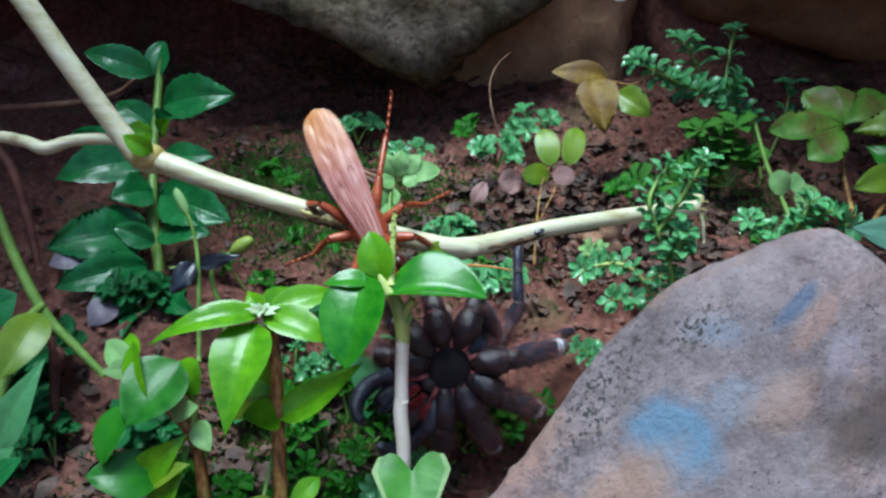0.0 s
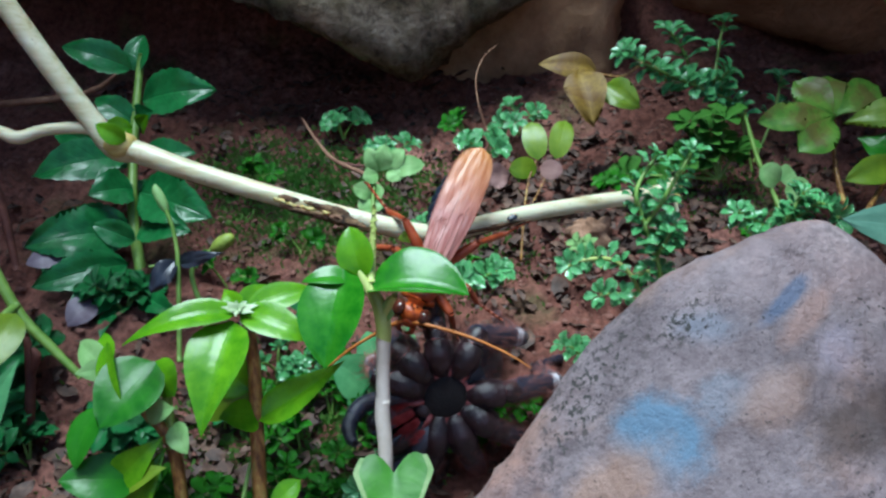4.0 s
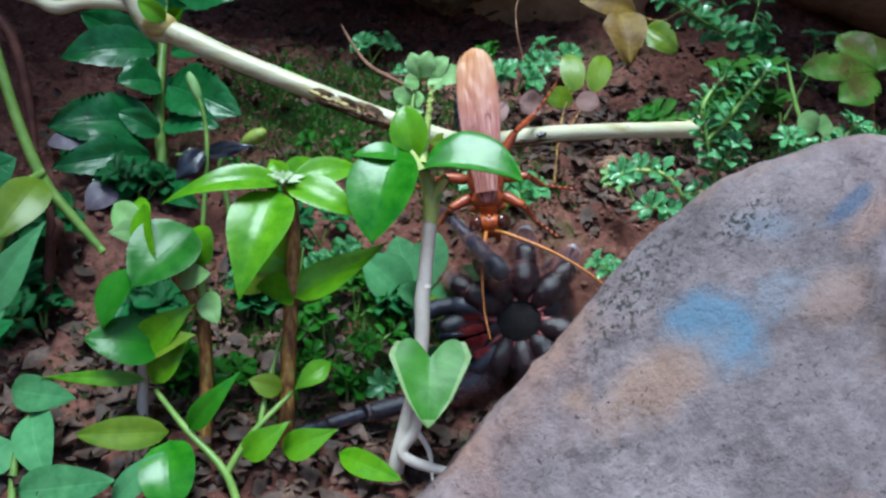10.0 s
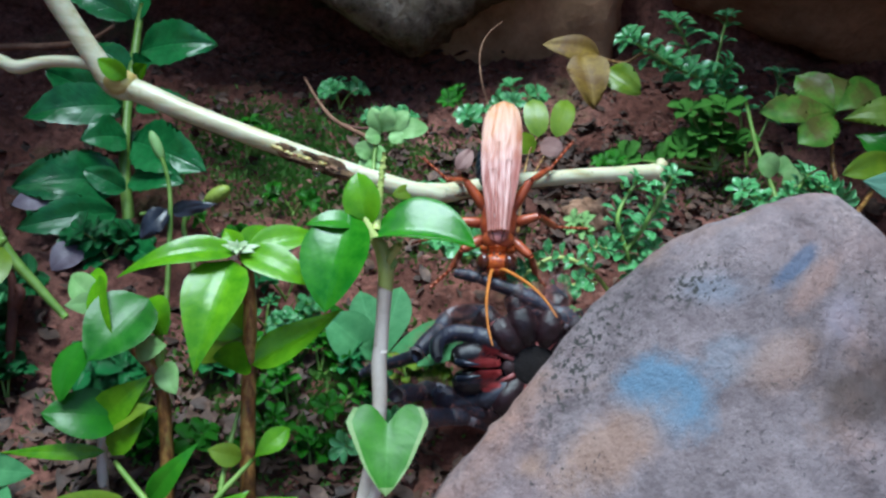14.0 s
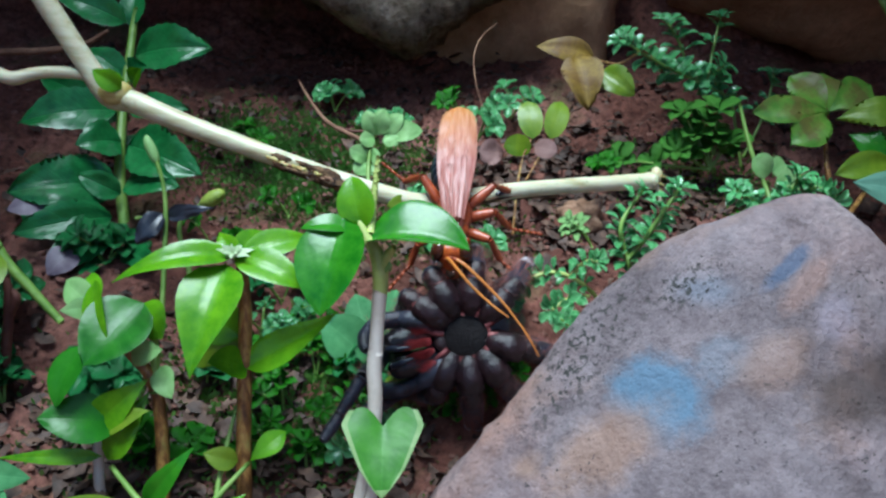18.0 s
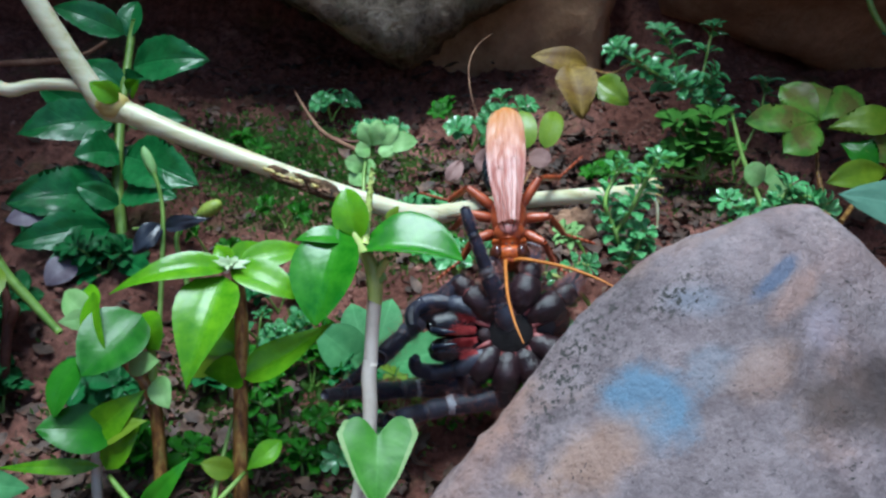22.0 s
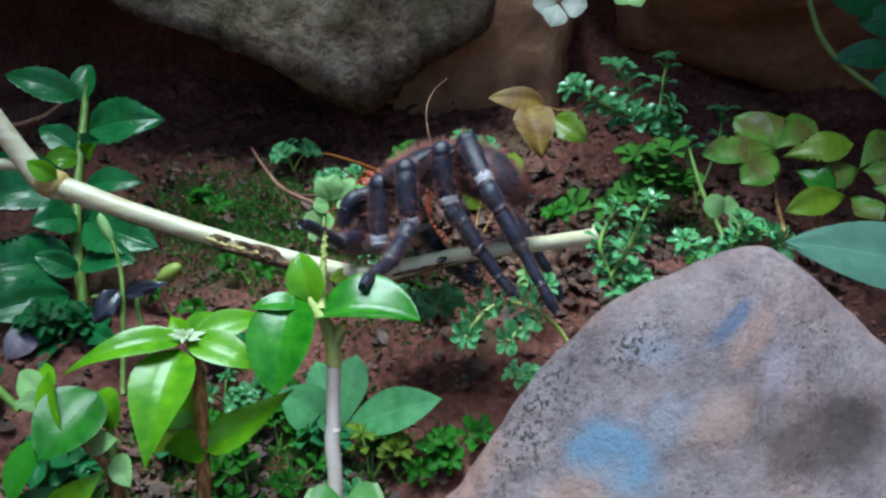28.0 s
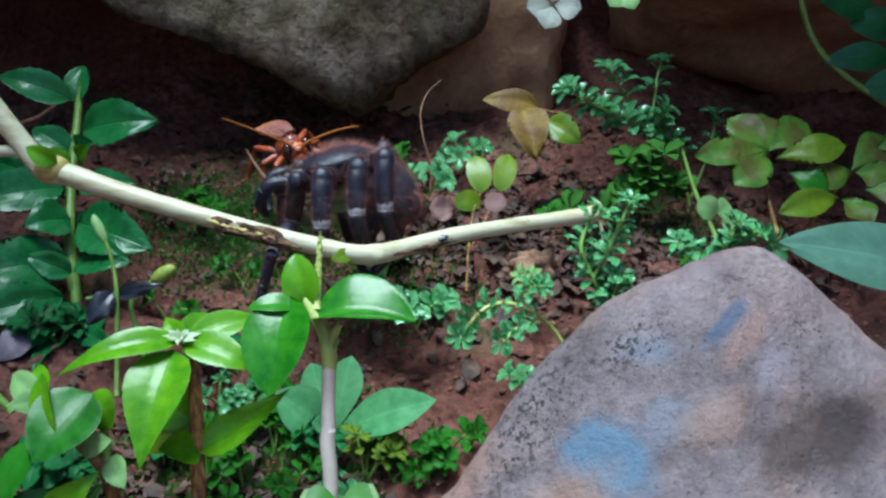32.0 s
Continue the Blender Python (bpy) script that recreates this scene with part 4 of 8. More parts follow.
def build_spike_plant():
    t = thing("spike_plant", (-0.0069, 0.1576, 0.0078), "pale-stemmed plant with glossy leaves and a green spike", "plant", "seedlings in the soil")
    stem(t, rooted([(-0.0085, 0.1565, -0.0005), (-0.0056, 0.1638, 0.0162), (-0.0049, 0.1682, 0.0265), (-0.0055, 0.1719, 0.0345), (-0.0053, 0.1740, 0.0391)]), [.0019, .0019, .0018, .0017, .0018, .0016], M_STEM_PALE, sides=14)
    stem(t, [(-0.0053, 0.1732, 0.0373), (-0.0052, 0.1762, 0.0437), (-0.0049, 0.1797, 0.0512)], [.0017, .0016, .0017], M_STEM_PALE, sides=14)
    stem(t, [(-0.0049, 0.1790, 0.0497), (-0.0050, 0.1812, 0.0545), (-0.0062, 0.1832, 0.0586), (-0.0085, 0.1850, 0.0614), (-0.0109, 0.1880, 0.0651)], [.0016, .0019, .0017, .0012, .0008], M_STEM_LIME, sides=14)
    stem(t, [(-0.0051, 0.1815, 0.0552), (-0.0034, 0.1818, 0.0588), (-0.0020, 0.1812, 0.0612)], [.0016, .0011, .0007], M_STEM_LIME)
    # spike with its knobs
    bm = bmesh.new()
    a, b = Vector((-0.0076, 0.1855, 0.0624)), Vector((-0.0069, 0.1957, 0.0772))
    tube(bm, [a, (a + b) / 2, b], [.0009, .0008, .0004], 8, 4)
    for k in range(30):
        p = a.lerp(b, 0.08 + 0.86 * k / 30)
        blob(bm, p + Vector((math.cos(k * 2.4), -0.5, math.sin(k * 2.4))) * 0.0006, (.00036, .00036, .00036), None, 6, 4)
    part("flower_spike", bm, M_STEM_LIME, t, "thin knobbly green spike", at=t.location)
    leaf(t, (-0.0086, 0.1840, 0.0607), (0.0150, 0.1802, 0.0617), .0175, M_LEAF_HERO, "oval", (0.0, -0.10, 1.0), fold=0.62, arch=0.08, nu=16, nv=10)
    leaf(t, (-0.0139, 0.1868, 0.0652), (-0.0173, 0.1693, 0.0496), .0165, M_LEAF_HERO, "ovate", (-0.30, -0.88, 0.4), fold=0.22, arch=0.07)
    leaf(t, (-0.0108, 0.1858, 0.0630), (-0.0235, 0.1843, 0.0632), .0055, M_LEAF_HERO, "ovate", (-0.1, -0.35, 0.9), fold=0.25, arch=0.12)
    leaf(t, (-0.0095, 0.1862, 0.0628), (-0.0128, 0.1933, 0.0728), .0088, M_LEAF_BRIGHT, "oval", (-0.15, -0.8, 0.55), fold=0.2, nu=14)
    leaf(t, (-0.0055, 0.1821, 0.0559), (-0.0022, 0.1805, 0.0569), .004, M_STEM_GREEN, "ovate", CAM)
    # heart-shaped leaf with a pale margin, low on the stem
    leaf(t, (-0.0027, 0.1630, 0.0250), (-0.0020, 0.1494, 0.0163), .0215, (M_LEAF_HEART, M_LEAF_RIM), "heart", (0.0, -0.8, 0.6), "two-lobed green leaf with a whitish edge", fold=0.14, arch=0.05, nv=14, nu=18, rim=0.2)
    return t


def build_broad_plant():
    t = thing("broad_leaved_seedling", (-0.0564, 0.1623, 0.0025), "low plant with broad yellowish-green leaves", "plant", "seedlings in the soil")
    stem(t, rooted([(-0.0540, 0.1605, -0.0053), (-0.0552, 0.1696, 0.0160), (-0.0571, 0.1732, 0.0272), (-0.0623, 0.1752, 0.0335), (-0.0660, 0.1760, 0.0372)]), [.0018, .0017, .0016, .0016, .0013, .0010], M_STEM_BROWN)
    stem(t, [(-0.0564, 0.1719, 0.0248), (-0.0573, 0.1778, 0.0358), (-0.0597, 0.1802, 0.0425)], [.0012, .0010, .0008], M_STEM_GREEN)
    leaf(t, (-0.0597, 0.1808, 0.0438), (-0.0695, 0.1661, 0.0358), .0165, M_LEAF_DEEP, "ovate", (-0.4, -0.9, 0.15), fold=0.2, arch=0.06)
    leaf(t, (-0.0715, 0.1837, 0.0476), (-0.0653, 0.1707, 0.0379), .0075, M_LEAF_BRIGHT, "ovate", (-0.5, -0.8, 0.4))
    leaf(t, (-0.0611, 0.1832, 0.0420), (-0.0548, 0.1762, 0.0370), .0095, M_LEAF_BRIGHT, "ovate", CAM)
    leaf(t, (-0.0623, 0.1756, 0.0341), (-0.0529, 0.1702, 0.0383), .007, M_LEAF_PALE, "ovate", CAM)
    leaf(t, (-0.0722, 0.1749, 0.0355), (-0.0755, 0.1624, 0.0270), .0095, M_LEAF_DEEP, "ovate", (-0.4, -0.8, 0.4))
    leaf(t, (-0.0709, 0.1807, 0.0421), (-0.0805, 0.1885, 0.0444), .0075, M_LEAF_PALE, "ovate", CAM)
    leaf(t, (-0.0720, 0.1807, 0.0422), (-0.0786, 0.1783, 0.0422), .0055, M_LEAF_PALE, "lance", CAM)
    leaf(t, (-0.0709, 0.1811, 0.0427), (-0.0745, 0.1896, 0.0462), .0055, M_LEAF_BRIGHT, "ovate", CAM)
    leaf(t, (-0.0691, 0.1662, 0.0191), (-0.0569, 0.1702, 0.0301), .0090, M_LEAF_BRIGHT, "lance", (0.2, -0.7, 0.7), fold=0.3)
    leaf(t, (-0.0640, 0.1667, 0.0196), (-0.0799, 0.1618, 0.0241), .0120, M_LEAF_DEEP, "ovate", UP, fold=0.2, arch=0.1)
    leaf(t, (-0.0668, 0.1663, 0.0190), (-0.0555, 0.1653, 0.0250), .0070, M_LEAF_YELLOW, "lance", UP, fold=0.2)
    stem(t, rooted([(-0.0687, 0.1621, 0.0027), (-0.0689, 0.1652, 0.0128), (-0.0682, 0.1663, 0.0191)]), [.0013, .0013, .0012, .0010], M_STEM_PALE)
    leaf(t, (-0.0557, 0.1749, 0.0303), (-0.0515, 0.1683, 0.0262), .006, M_LEAF_PALE, "ovate", CAM)
    return t


build_rosette()
build_spike_plant()
build_broad_plant()


def build_edge_plant():
    t = thing("tall_weed", (-0.1200, 0.1790, -0.0030), "weed with long green stems and narrow leaves", "plant")
    stem(t, [(-0.1296, 0.2371, 0.0747), (-0.1200, 0.2251, 0.0517), (-0.1111, 0.2170, 0.0358), (-0.1023, 0.2126, 0.0271), (-0.0934, 0.2086, 0.0191)], [.0014, .0015, .0016, .0014, .0010], M_STEM_GREEN)
    stem(t, [(-0.1222, 0.1725, -0.0172), (-0.1190, 0.1869, 0.0097), (-0.1133, 0.2048, 0.0343), (-0.1111, 0.2177, 0.0373)], [.002, .0018, .0015, .0012], M_STEM_GREEN)
    leaf(t, (-0.1087, 0.2124, 0.0378), (-0.1137, 0.1930, 0.0293), .012, M_LEAF_YELLOW, "ovate", (0.2, -0.8, 0.5), fold=0.2)
    leaf(t, (-0.1131, 0.1809, 0.0150), (-0.1014, 0.1961, 0.0344), .010, M_LEAF_BLUE, "lance", (0.2, -0.75, 0.6), fold=0.3)
    leaf(t, (-0.1146, 0.1788, 0.0111), (-0.1060, 0.1864, 0.0208), .007, M_LEAF_BLUE, "lance", CAM, fold=0.3)
    leaf(t, (-0.1281, 0.2158, 0.0347), (-0.1184, 0.2191, 0.0402), .012, M_LEAF_DARK, "ovate", CAM)
    leaf(t, (-0.1137, 0.1738, 0.0081), (-0.1027, 0.1758, 0.0176), .007, M_LEAF_DARK, "ovate", UP)


def build_red_twig():
    t = thing("dry_twig", (-0.1086, 0.1874, -0.0199), "upright dry red-brown twig", "twig")
    stem(t, [(-0.1090, 0.1828, -0.0285), (-0.1079, 0.1935, -0.0085), (-0.1080, 0.2011, 0.0058), (-0.1076, 0.2094, 0.0215), (-0.1087, 0.2140, 0.0301)], [.0016, .0016, .0015, .0014, .0008], M_REDTWIG, "shaft", rough=0.2)
    stem(t, [(-0.1076, 0.2087, 0.0201), (-0.1054, 0.2102, 0.0249), (-0.1067, 0.2113, 0.0271)], [.0012, .0014, .0006], M_REDTWIG, "spur", rough=0.2)
    t = thing("dry_twig", (-0.1440, 0.2815, 0.0526), "thin bent dry stem in the shade", "twig")
    stem(t, [(-0.1536, 0.2859, 0.0613), (-0.1459, 0.2815, 0.0526), (-0.1402, 0.2734, 0.0371), (-0.1363, 0.2653, 0.0216)], [.0018, .0018, .0016, .0010], M_REDTWIG, "shaft", rough=0.2)
    t = thing("dry_twig", (-0.1677, 0.3486, 0.0522), "thin pale root lying along the bank", "twig")
    stem(t, [(-0.1957, 0.3474, 0.0516), (-0.1677, 0.3488, 0.0526), (-0.1468, 0.3502, 0.0539), (-0.1340, 0.3521, 0.0568), (-0.1296, 0.3647, 0.0589)], [.0015, .0014, .0014, .0011, .0008], M_TWIG, "shaft", rough=0.2)
    t = thing("dry_twig", (-0.0339, 0.2927, 0.0547), "short broken brown twig leaning in the soil", "twig")
    stem(t, [(-0.0411, 0.2970, 0.0629), (-0.0354, 0.2886, 0.0577), (-0.0286, 0.2809, 0.0536), (-0.0169, 0.2739, 0.0507), (-0.0114, 0.2670, 0.0483)], [.0003, .0005, .0007, .0008, .0005], M_TWIG, "shaft", rough=0.2)
    stem(t, [(-0.0268, 0.2805, 0.0528), (-0.0193, 0.2801, 0.0517), (-0.0076, 0.2764, 0.0550)], [.0006, .0005, .0004], M_REDTWIG, "spur", rough=0.2)
    t = thing("dry_twig", (0.0204, 0.3260, 0.0628), "hair-thin curved dry stalk", "twig")
    stem(t, [(0.0232, 0.3190, 0.0495), (0.0204, 0.3230, 0.0571), (0.0195, 0.3328, 0.0650), (0.0226, 0.3413, 0.0703), (0.0281, 0.3438, 0.0746)], [.0003, .0003, .00026, .00022, .0002], M_TWIG, "shaft")


build_edge_plant()
build_red_twig()


# ---- shrub at the back ----
def build_shrub():
    t = thing("shrub", (-0.0972, 0.2635, -0.0052), "small shrub with dark green toothed oval leaves", "plant")
    g = dict(fold=0.32, teeth=1, nu=16, nv=8, arch=0.12, wave=0.16)
    stem(t, [(-0.0938, 0.2516, -0.0065), (-0.0958, 0.2668, 0.0115), (-0.1007, 0.2823, 0.0303), (-0.1039, 0.2991, 0.0449), (-0.1050, 0.3144, 0.0589), (-0.1055, 0.3262, 0.0704), (-0.1048, 0.3297, 0.0770)], [.0022, .0021, .0019, .0018, .0016, .0014, .0008], M_STEM_GREEN)
    crown = [
        ((-0.1080, 0.3270, 0.0720), (-0.1319, 0.3255, 0.0813), 0.0137, 0), ((-0.1059, 0.3264, 0.0708), (-0.1054, 0.3378, 0.0816), 0.0111, 0), ((-0.1035, 0.3195, 0.0620), (-0.0748, 0.3163, 0.0672), 0.0189, 0),
        ((-0.1051, 0.3129, 0.0561), (-0.1199, 0.3169, 0.0644), 0.0111, 0), ((-0.1046, 0.3134, 0.0571), (-0.0966, 0.3103, 0.0614), 0.0097, 0), ((-0.1048, 0.3091, 0.0553), (-0.1157, 0.3041, 0.0551), 0.0097, 1), ((-0.1021, 0.3092, 0.0553), (-0.0963, 0.3039, 0.0621), .008, 1),
        ((-0.1048, 0.2986, 0.0484), (-0.1335, 0.2847, 0.0473), 0.0169, 0), ((-0.1048, 0.2991, 0.0493), (-0.1335, 0.3069, 0.0571), 0.0130, 0), ((-0.0997, 0.2978, 0.0487), (-0.0785, 0.2943, 0.0515), 0.0111, 0)]
    skirt = [
        ((-0.1017, 0.2898, 0.0401), (-0.1124, 0.2777, 0.0435), 0.0149, 0), ((-0.0980, 0.2876, 0.0400), (-0.0701, 0.2730, 0.0365), 0.0202, 0), ((-0.0967, 0.2784, 0.0311), (-0.0762, 0.2681, 0.0341), 0.0156, 0),
        ((-0.1020, 0.2791, 0.0286), (-0.1298, 0.2620, 0.0321), 0.0215, 0), ((-0.0983, 0.2679, 0.0200), (-0.1125, 0.2442, 0.0127), 0.0175, 0), ((-0.0998, 0.2687, 0.0218), (-0.1258, 0.2524, 0.0224), 0.0143, 0),
        ((-0.0979, 0.2742, 0.0277), (-0.1111, 0.2731, 0.0349), .010, 0), ((-0.0947, 0.2625, 0.0141), (-0.0774, 0.2466, 0.0150), .010, 0), ((-0.0956, 0.2607, 0.0107), (-0.1004, 0.2384, 0.0117), .010, 0), ((-0.1064, 0.3055, 0.0422), (-0.1273, 0.3169, 0.0435), .012, 0),
        ((-0.1046, 0.2941, 0.0314), (-0.0954, 0.3074, 0.0345), .012, 0), ((-0.1039, 0.2867, 0.0281), (-0.1317, 0.2961, 0.0259), .012, 0)]
    for b, tip, w, k in crown + skirt:
        leaf(t, b, tip, w * 0.94, M_LEAF_DARK if not k else M_LEAF_BRIGHT, "ovate", (random.uniform(-.35, .35), -0.75, random.uniform(0.35, 0.75)), **g)
    leaf(t, (-0.1056, 0.2511, 0.0177), (-0.1122, 0.2430, 0.0135), .0105, M_LEAF_PURPLE, "ovate", (0.0, -0.62, 0.78), "withered purplish leaf tip", fold=0.2)
    leaf(t, (-0.1184, 0.2631, 0.0282), (-0.1287, 0.2581, 0.0278), .0085, M_LEAF_PURPLE, "ovate", (0.0, -0.62, 0.78), "withered purplish leaf tip", fold=0.2)


def build_bud_stalk():
    t = thing("budding_stalk", (-0.0740, 0.2348, 0.0141), "thin green stalk with a pale bud, bent at the tip", "plant")
    stem(t, [(-0.0731, 0.2290, 0.0095), (-0.0740, 0.2394, 0.0227), (-0.0749, 0.2483, 0.0351), (-0.0766, 0.2533, 0.0426), (-0.0794, 0.2574, 0.0483)], [.0008, .0008, .0007, .0006, .0007], M_STEM_GREEN)
    bm = bmesh.new()
    a, b = Vector((-0.0787, 0.2567, 0.0470)), Vector((-0.0830, 0.2614, 0.0538))
    blob(bm, (a + b) / 2, ((b - a).length * 0.55, .0017, .0015), frame_of(a, b, CAM).to_3x3(), 10, 8, 0.1)
    part("bud", bm, M_LEAF_PALE, t, "closed pale green bud", at=t.location)
    t = thing("wilted_stalk", (-0.0669, 0.2426, 0.0176), "stalk with a green fruit bud and a rotten black leaf", "plant")
    stem(t, [(-0.0660, 0.2358, 0.0047), (-0.0678, 0.2426, 0.0176), (-0.0713, 0.2476, 0.0272), (-0.0704, 0.2502, 0.0320), (-0.0659, 0.2520, 0.0351), (-0.0635, 0.2529, 0.0367)], [.0010, .0009, .0008, .0007, .0007, .0008], M_STEM_GREEN)
    stem(t, [(-0.0849, 0.2494, 0.0314), (-0.0764, 0.2493, 0.0329), (-0.0668, 0.2515, 0.0343)], [.0005, .0006, .0006], M_STEM_GREEN)
    bm = bmesh.new()
    a, b = Vector((-0.0646, 0.2523, 0.0358)), Vector((-0.0584, 0.2534, 0.0395))
    blob(bm, (a + b) / 2, ((b - a).length * 0.6, .0024, .0024), frame_of(a, b, CAM).to_3x3(), 12, 8, 0.1)
    part("fruit_bud", bm, M_SEED, t, "yellow-green fruit bud", at=t.location)
    leaf(t, (-0.0761, 0.2487, 0.0339), (-0.0825, 0.2405, 0.0273), .0075, M_LEAF_BLACK, "ovate", CAM, "rotten black shrivelled leaf", wave=0.3)
    leaf(t, (-0.0749, 0.2485, 0.0334), (-0.0595, 0.2467, 0.0376), .0055, M_LEAF_BLACK, "lance", CAM, "rotten black shrivelled leaf", wave=0.4)


build_shrub()
build_bud_stalk()


# ---- tiny-leaved sprigs ----
def small_leaf_mesh(name, L, Wd, mat, shape="spoon", seed=0, fold=0.25):
    bm = bmesh.new()
    blade(bm, L, Wd, shape, fold=fold, arch=0.08, nu=6, nv=4, thick=0.0004, seed=seed)
    me = bpy.data.meshes.new(name)
    bm.to_mesh(me)
    bm.free()
    for p in me.polygons:
        p.use_smooth = True
    me.materials.append(mat)
    return me


SMALL = {}


def small_leaf(plant, base, direction, facing, size, mat, shape="spoon"):
    """A small leaf on shared mesh data."""
    key = (mat.name, shape, random.randrange(3))
    if key not in SMALL:
        SMALL[key] = small_leaf_mesh("leaf", 1.0, 0.62 if shape == "spoon" else 0.8, mat, shape, key[2] * 3.3, 0.38)
    ob = new("leaf", SMALL[key])
    ob.parent = plant
    m = frame_of(base, Vector(base) + Vector(direction), facing)
    m.translation = Vector(base) - plant.location
    ob.matrix_basis = m @ Matrix.Diagonal((size, size, size, 1))
    return ob


def sprig(plant, pts, size, count, mat=None, spread=1.0, r=.0006, stem_mat=None, shape="spoon", seed=1):
    """A shoot with whorls of tiny leaves, and a star of leaves at its tip."""
    rnd = random.Random(seed)
    path, _ = smooth_path(pts, [1] * len(pts), 8)
    stem(plant, pts, [r] * (len(pts) - 1) + [r * 0.6], stem_mat or M_STEM_GREEN, "shoot", sides=6, n=4)
    whorls = max(2, count // 5)
    for w in range(whorls):
        u = (0.15 + 0.85 * (w + 1) / whorls) ** 0.85
        f = min(u, 1.0) * (len(path) - 1)
        i = min(int(f), len(path) - 2)
        p = path[i].lerp(path[i + 1], f - i)
        d = (path[i + 1] - path[i]).normalized()
        face = (d * 0.7 + Vector(UP) * 0.8 + Vector((rnd.uniform(-.4, .4), 0, rnd.uniform(-.2, .2)))).normalized()
        s = face.orthogonal().normalized()
        n = 6 if w == whorls - 1 else rnd.randint(4, 5)
        a0 = rnd.random() * 6
        for k in range(n):
            a = a0 + 6.283 * k / n + rnd.uniform(-.25, .25)
            q = s * math.cos(a) + face.cross(s) * math.sin(a)
            out = (q * spread + face * rnd.uniform(0.1, 0.5)).normalized()
            sz = size * rnd.uniform(0.75, 1.30) * (1.1 - 0.20 * u)
            small_leaf(plant, p + q * r, out, face + q * -0.2, sz, mat or M_PILEA, shape)


SPRIG_LABEL = "artillery plant sprig with tiny glossy bright green leaves"


def build_sprigs():
    # the sprig that the struggle sways
    o = (0.0633, 0.1961, 0.0399)
    a = thing("leafy_sprig", o, SPRIG_LABEL, "plant", "tiny-leaved sprigs")
    stem(a, [(0.0627, 0.1961, 0.0399), (0.0654, 0.1876, 0.0174), (0.0677, 0.1809, -0.0038)], [.0008, .0009, .0009], M_STEM_GREEN)
    sprig(a, [o, (0.0640, 0.2002, 0.0476), (0.0624, 0.2041, 0.0571), (0.0588, 0.2088, 0.0662), (0.0574, 0.2122, 0.0726), (0.0629, 0.2182, 0.0794)], .0042, 60, seed=2)
    sprig(a, [(0.0595, 0.2081, 0.0649), (0.0634, 0.2091, 0.0708), (0.0675, 0.2117, 0.0775), (0.0711, 0.2145, 0.0824)], .0040, 42, seed=3)
    sprig(a, [(0.0617, 0.2041, 0.0571), (0.0638, 0.2035, 0.0624), (0.0657, 0.2047, 0.0666)], .0041, 31, seed=4)
    o = (0.0610, 0.2073, 0.0249)
    b = thing("leafy_sprig", o, SPRIG_LABEL, "plant", "tiny-leaved sprigs")
    stem(b, [(0.0610, 0.2076, 0.0255), (0.0681, 0.2018, 0.0056), (0.0776, 0.1960, -0.0186)], [.0008, .0009, .0009], M_TWIG)
    sprig(b, [o, (0.0624, 0.2124, 0.0365), (0.0589, 0.2150, 0.0458), (0.0533, 0.2162, 0.0505), (0.0462, 0.2151, 0.0511), (0.0416, 0.2143, 0.0498)], .0040, 44, stem_mat=M_STEM_LIME, seed=5)
    sprig(b, [(0.0606, 0.2126, 0.0391), (0.0554, 0.2110, 0.0428), (0.0497, 0.2092, 0.0439)], .0042, 24, stem_mat=M_STEM_LIME, seed=6)
    sprig(b, [(0.0589, 0.2150, 0.0458), (0.0639, 0.2141, 0.0481), (0.0667, 0.2125, 0.0472)], .0038, 20, stem_mat=M_STEM_LIME, seed=7)
    # behind the stone
    o = (0.0976, 0.2145, 0.0512)
    t = thing("leafy_sprig", o, SPRIG_LABEL, "plant", "tiny-leaved sprigs")
    sprig(t, [o, (0.0976, 0.2174, 0.0566), (0.1022, 0.2200, 0.0612), (0.1087, 0.2224, 0.0634), (0.1133, 0.2207, 0.0599)], .0046, 58, seed=8)
    sprig(t, [(0.0976, 0.2174, 0.0566), (0.1003, 0.2197, 0.0630), (0.1034, 0.2219, 0.0670)], .0044, 34, seed=9)
    sprig(t, [(0.0976, 0.2166, 0.0552), (0.0920, 0.2178, 0.0598), (0.0859, 0.2191, 0.0626)], .0044, 34, seed=10)
    # back right
    o = (0.1291, 0.3306, 0.0227)
    t = thing("leafy_sprig", o, SPRIG_LABEL, "plant", "tiny-leaved sprigs")
    sprig(t, [o, (0.1258, 0.3391, 0.0388), (0.1225, 0.3443, 0.0488), (0.1106, 0.3448, 0.0546), (0.0988, 0.3447, 0.0594), (0.0863, 0.3461, 0.0649), (0.0774, 0.3485, 0.0699)], .0066, 80, seed=11)
    sprig(t, [(0.1225, 0.3443, 0.0488), (0.1157, 0.3479, 0.0559), (0.1202, 0.3507, 0.0609)], .0064, 22, seed=12)
    sprig(t, [(0.1061, 0.3452, 0.0557), (0.1027, 0.3554, 0.0666), (0.0975, 0.3616, 0.0742)], .0070, 22, seed=13)
    sprig(t, [(0.1134, 0.3468, 0.0540), (0.1176, 0.3608, 0.0672), (0.1211, 0.3697, 0.0753)], .0070, 18, seed=14)
    sprig(t, [(0.1292, 0.3338, 0.0287), (0.1379, 0.3444, 0.0439), (0.1421, 0.3540, 0.0573)], .0070, 22, seed=15)
    o = (0.1095, 0.3119, 0.0312)
    t = thing("leafy_sprig", o, "clump of small rounded green leaves on the soil", "plant", "tiny-leaved sprigs")
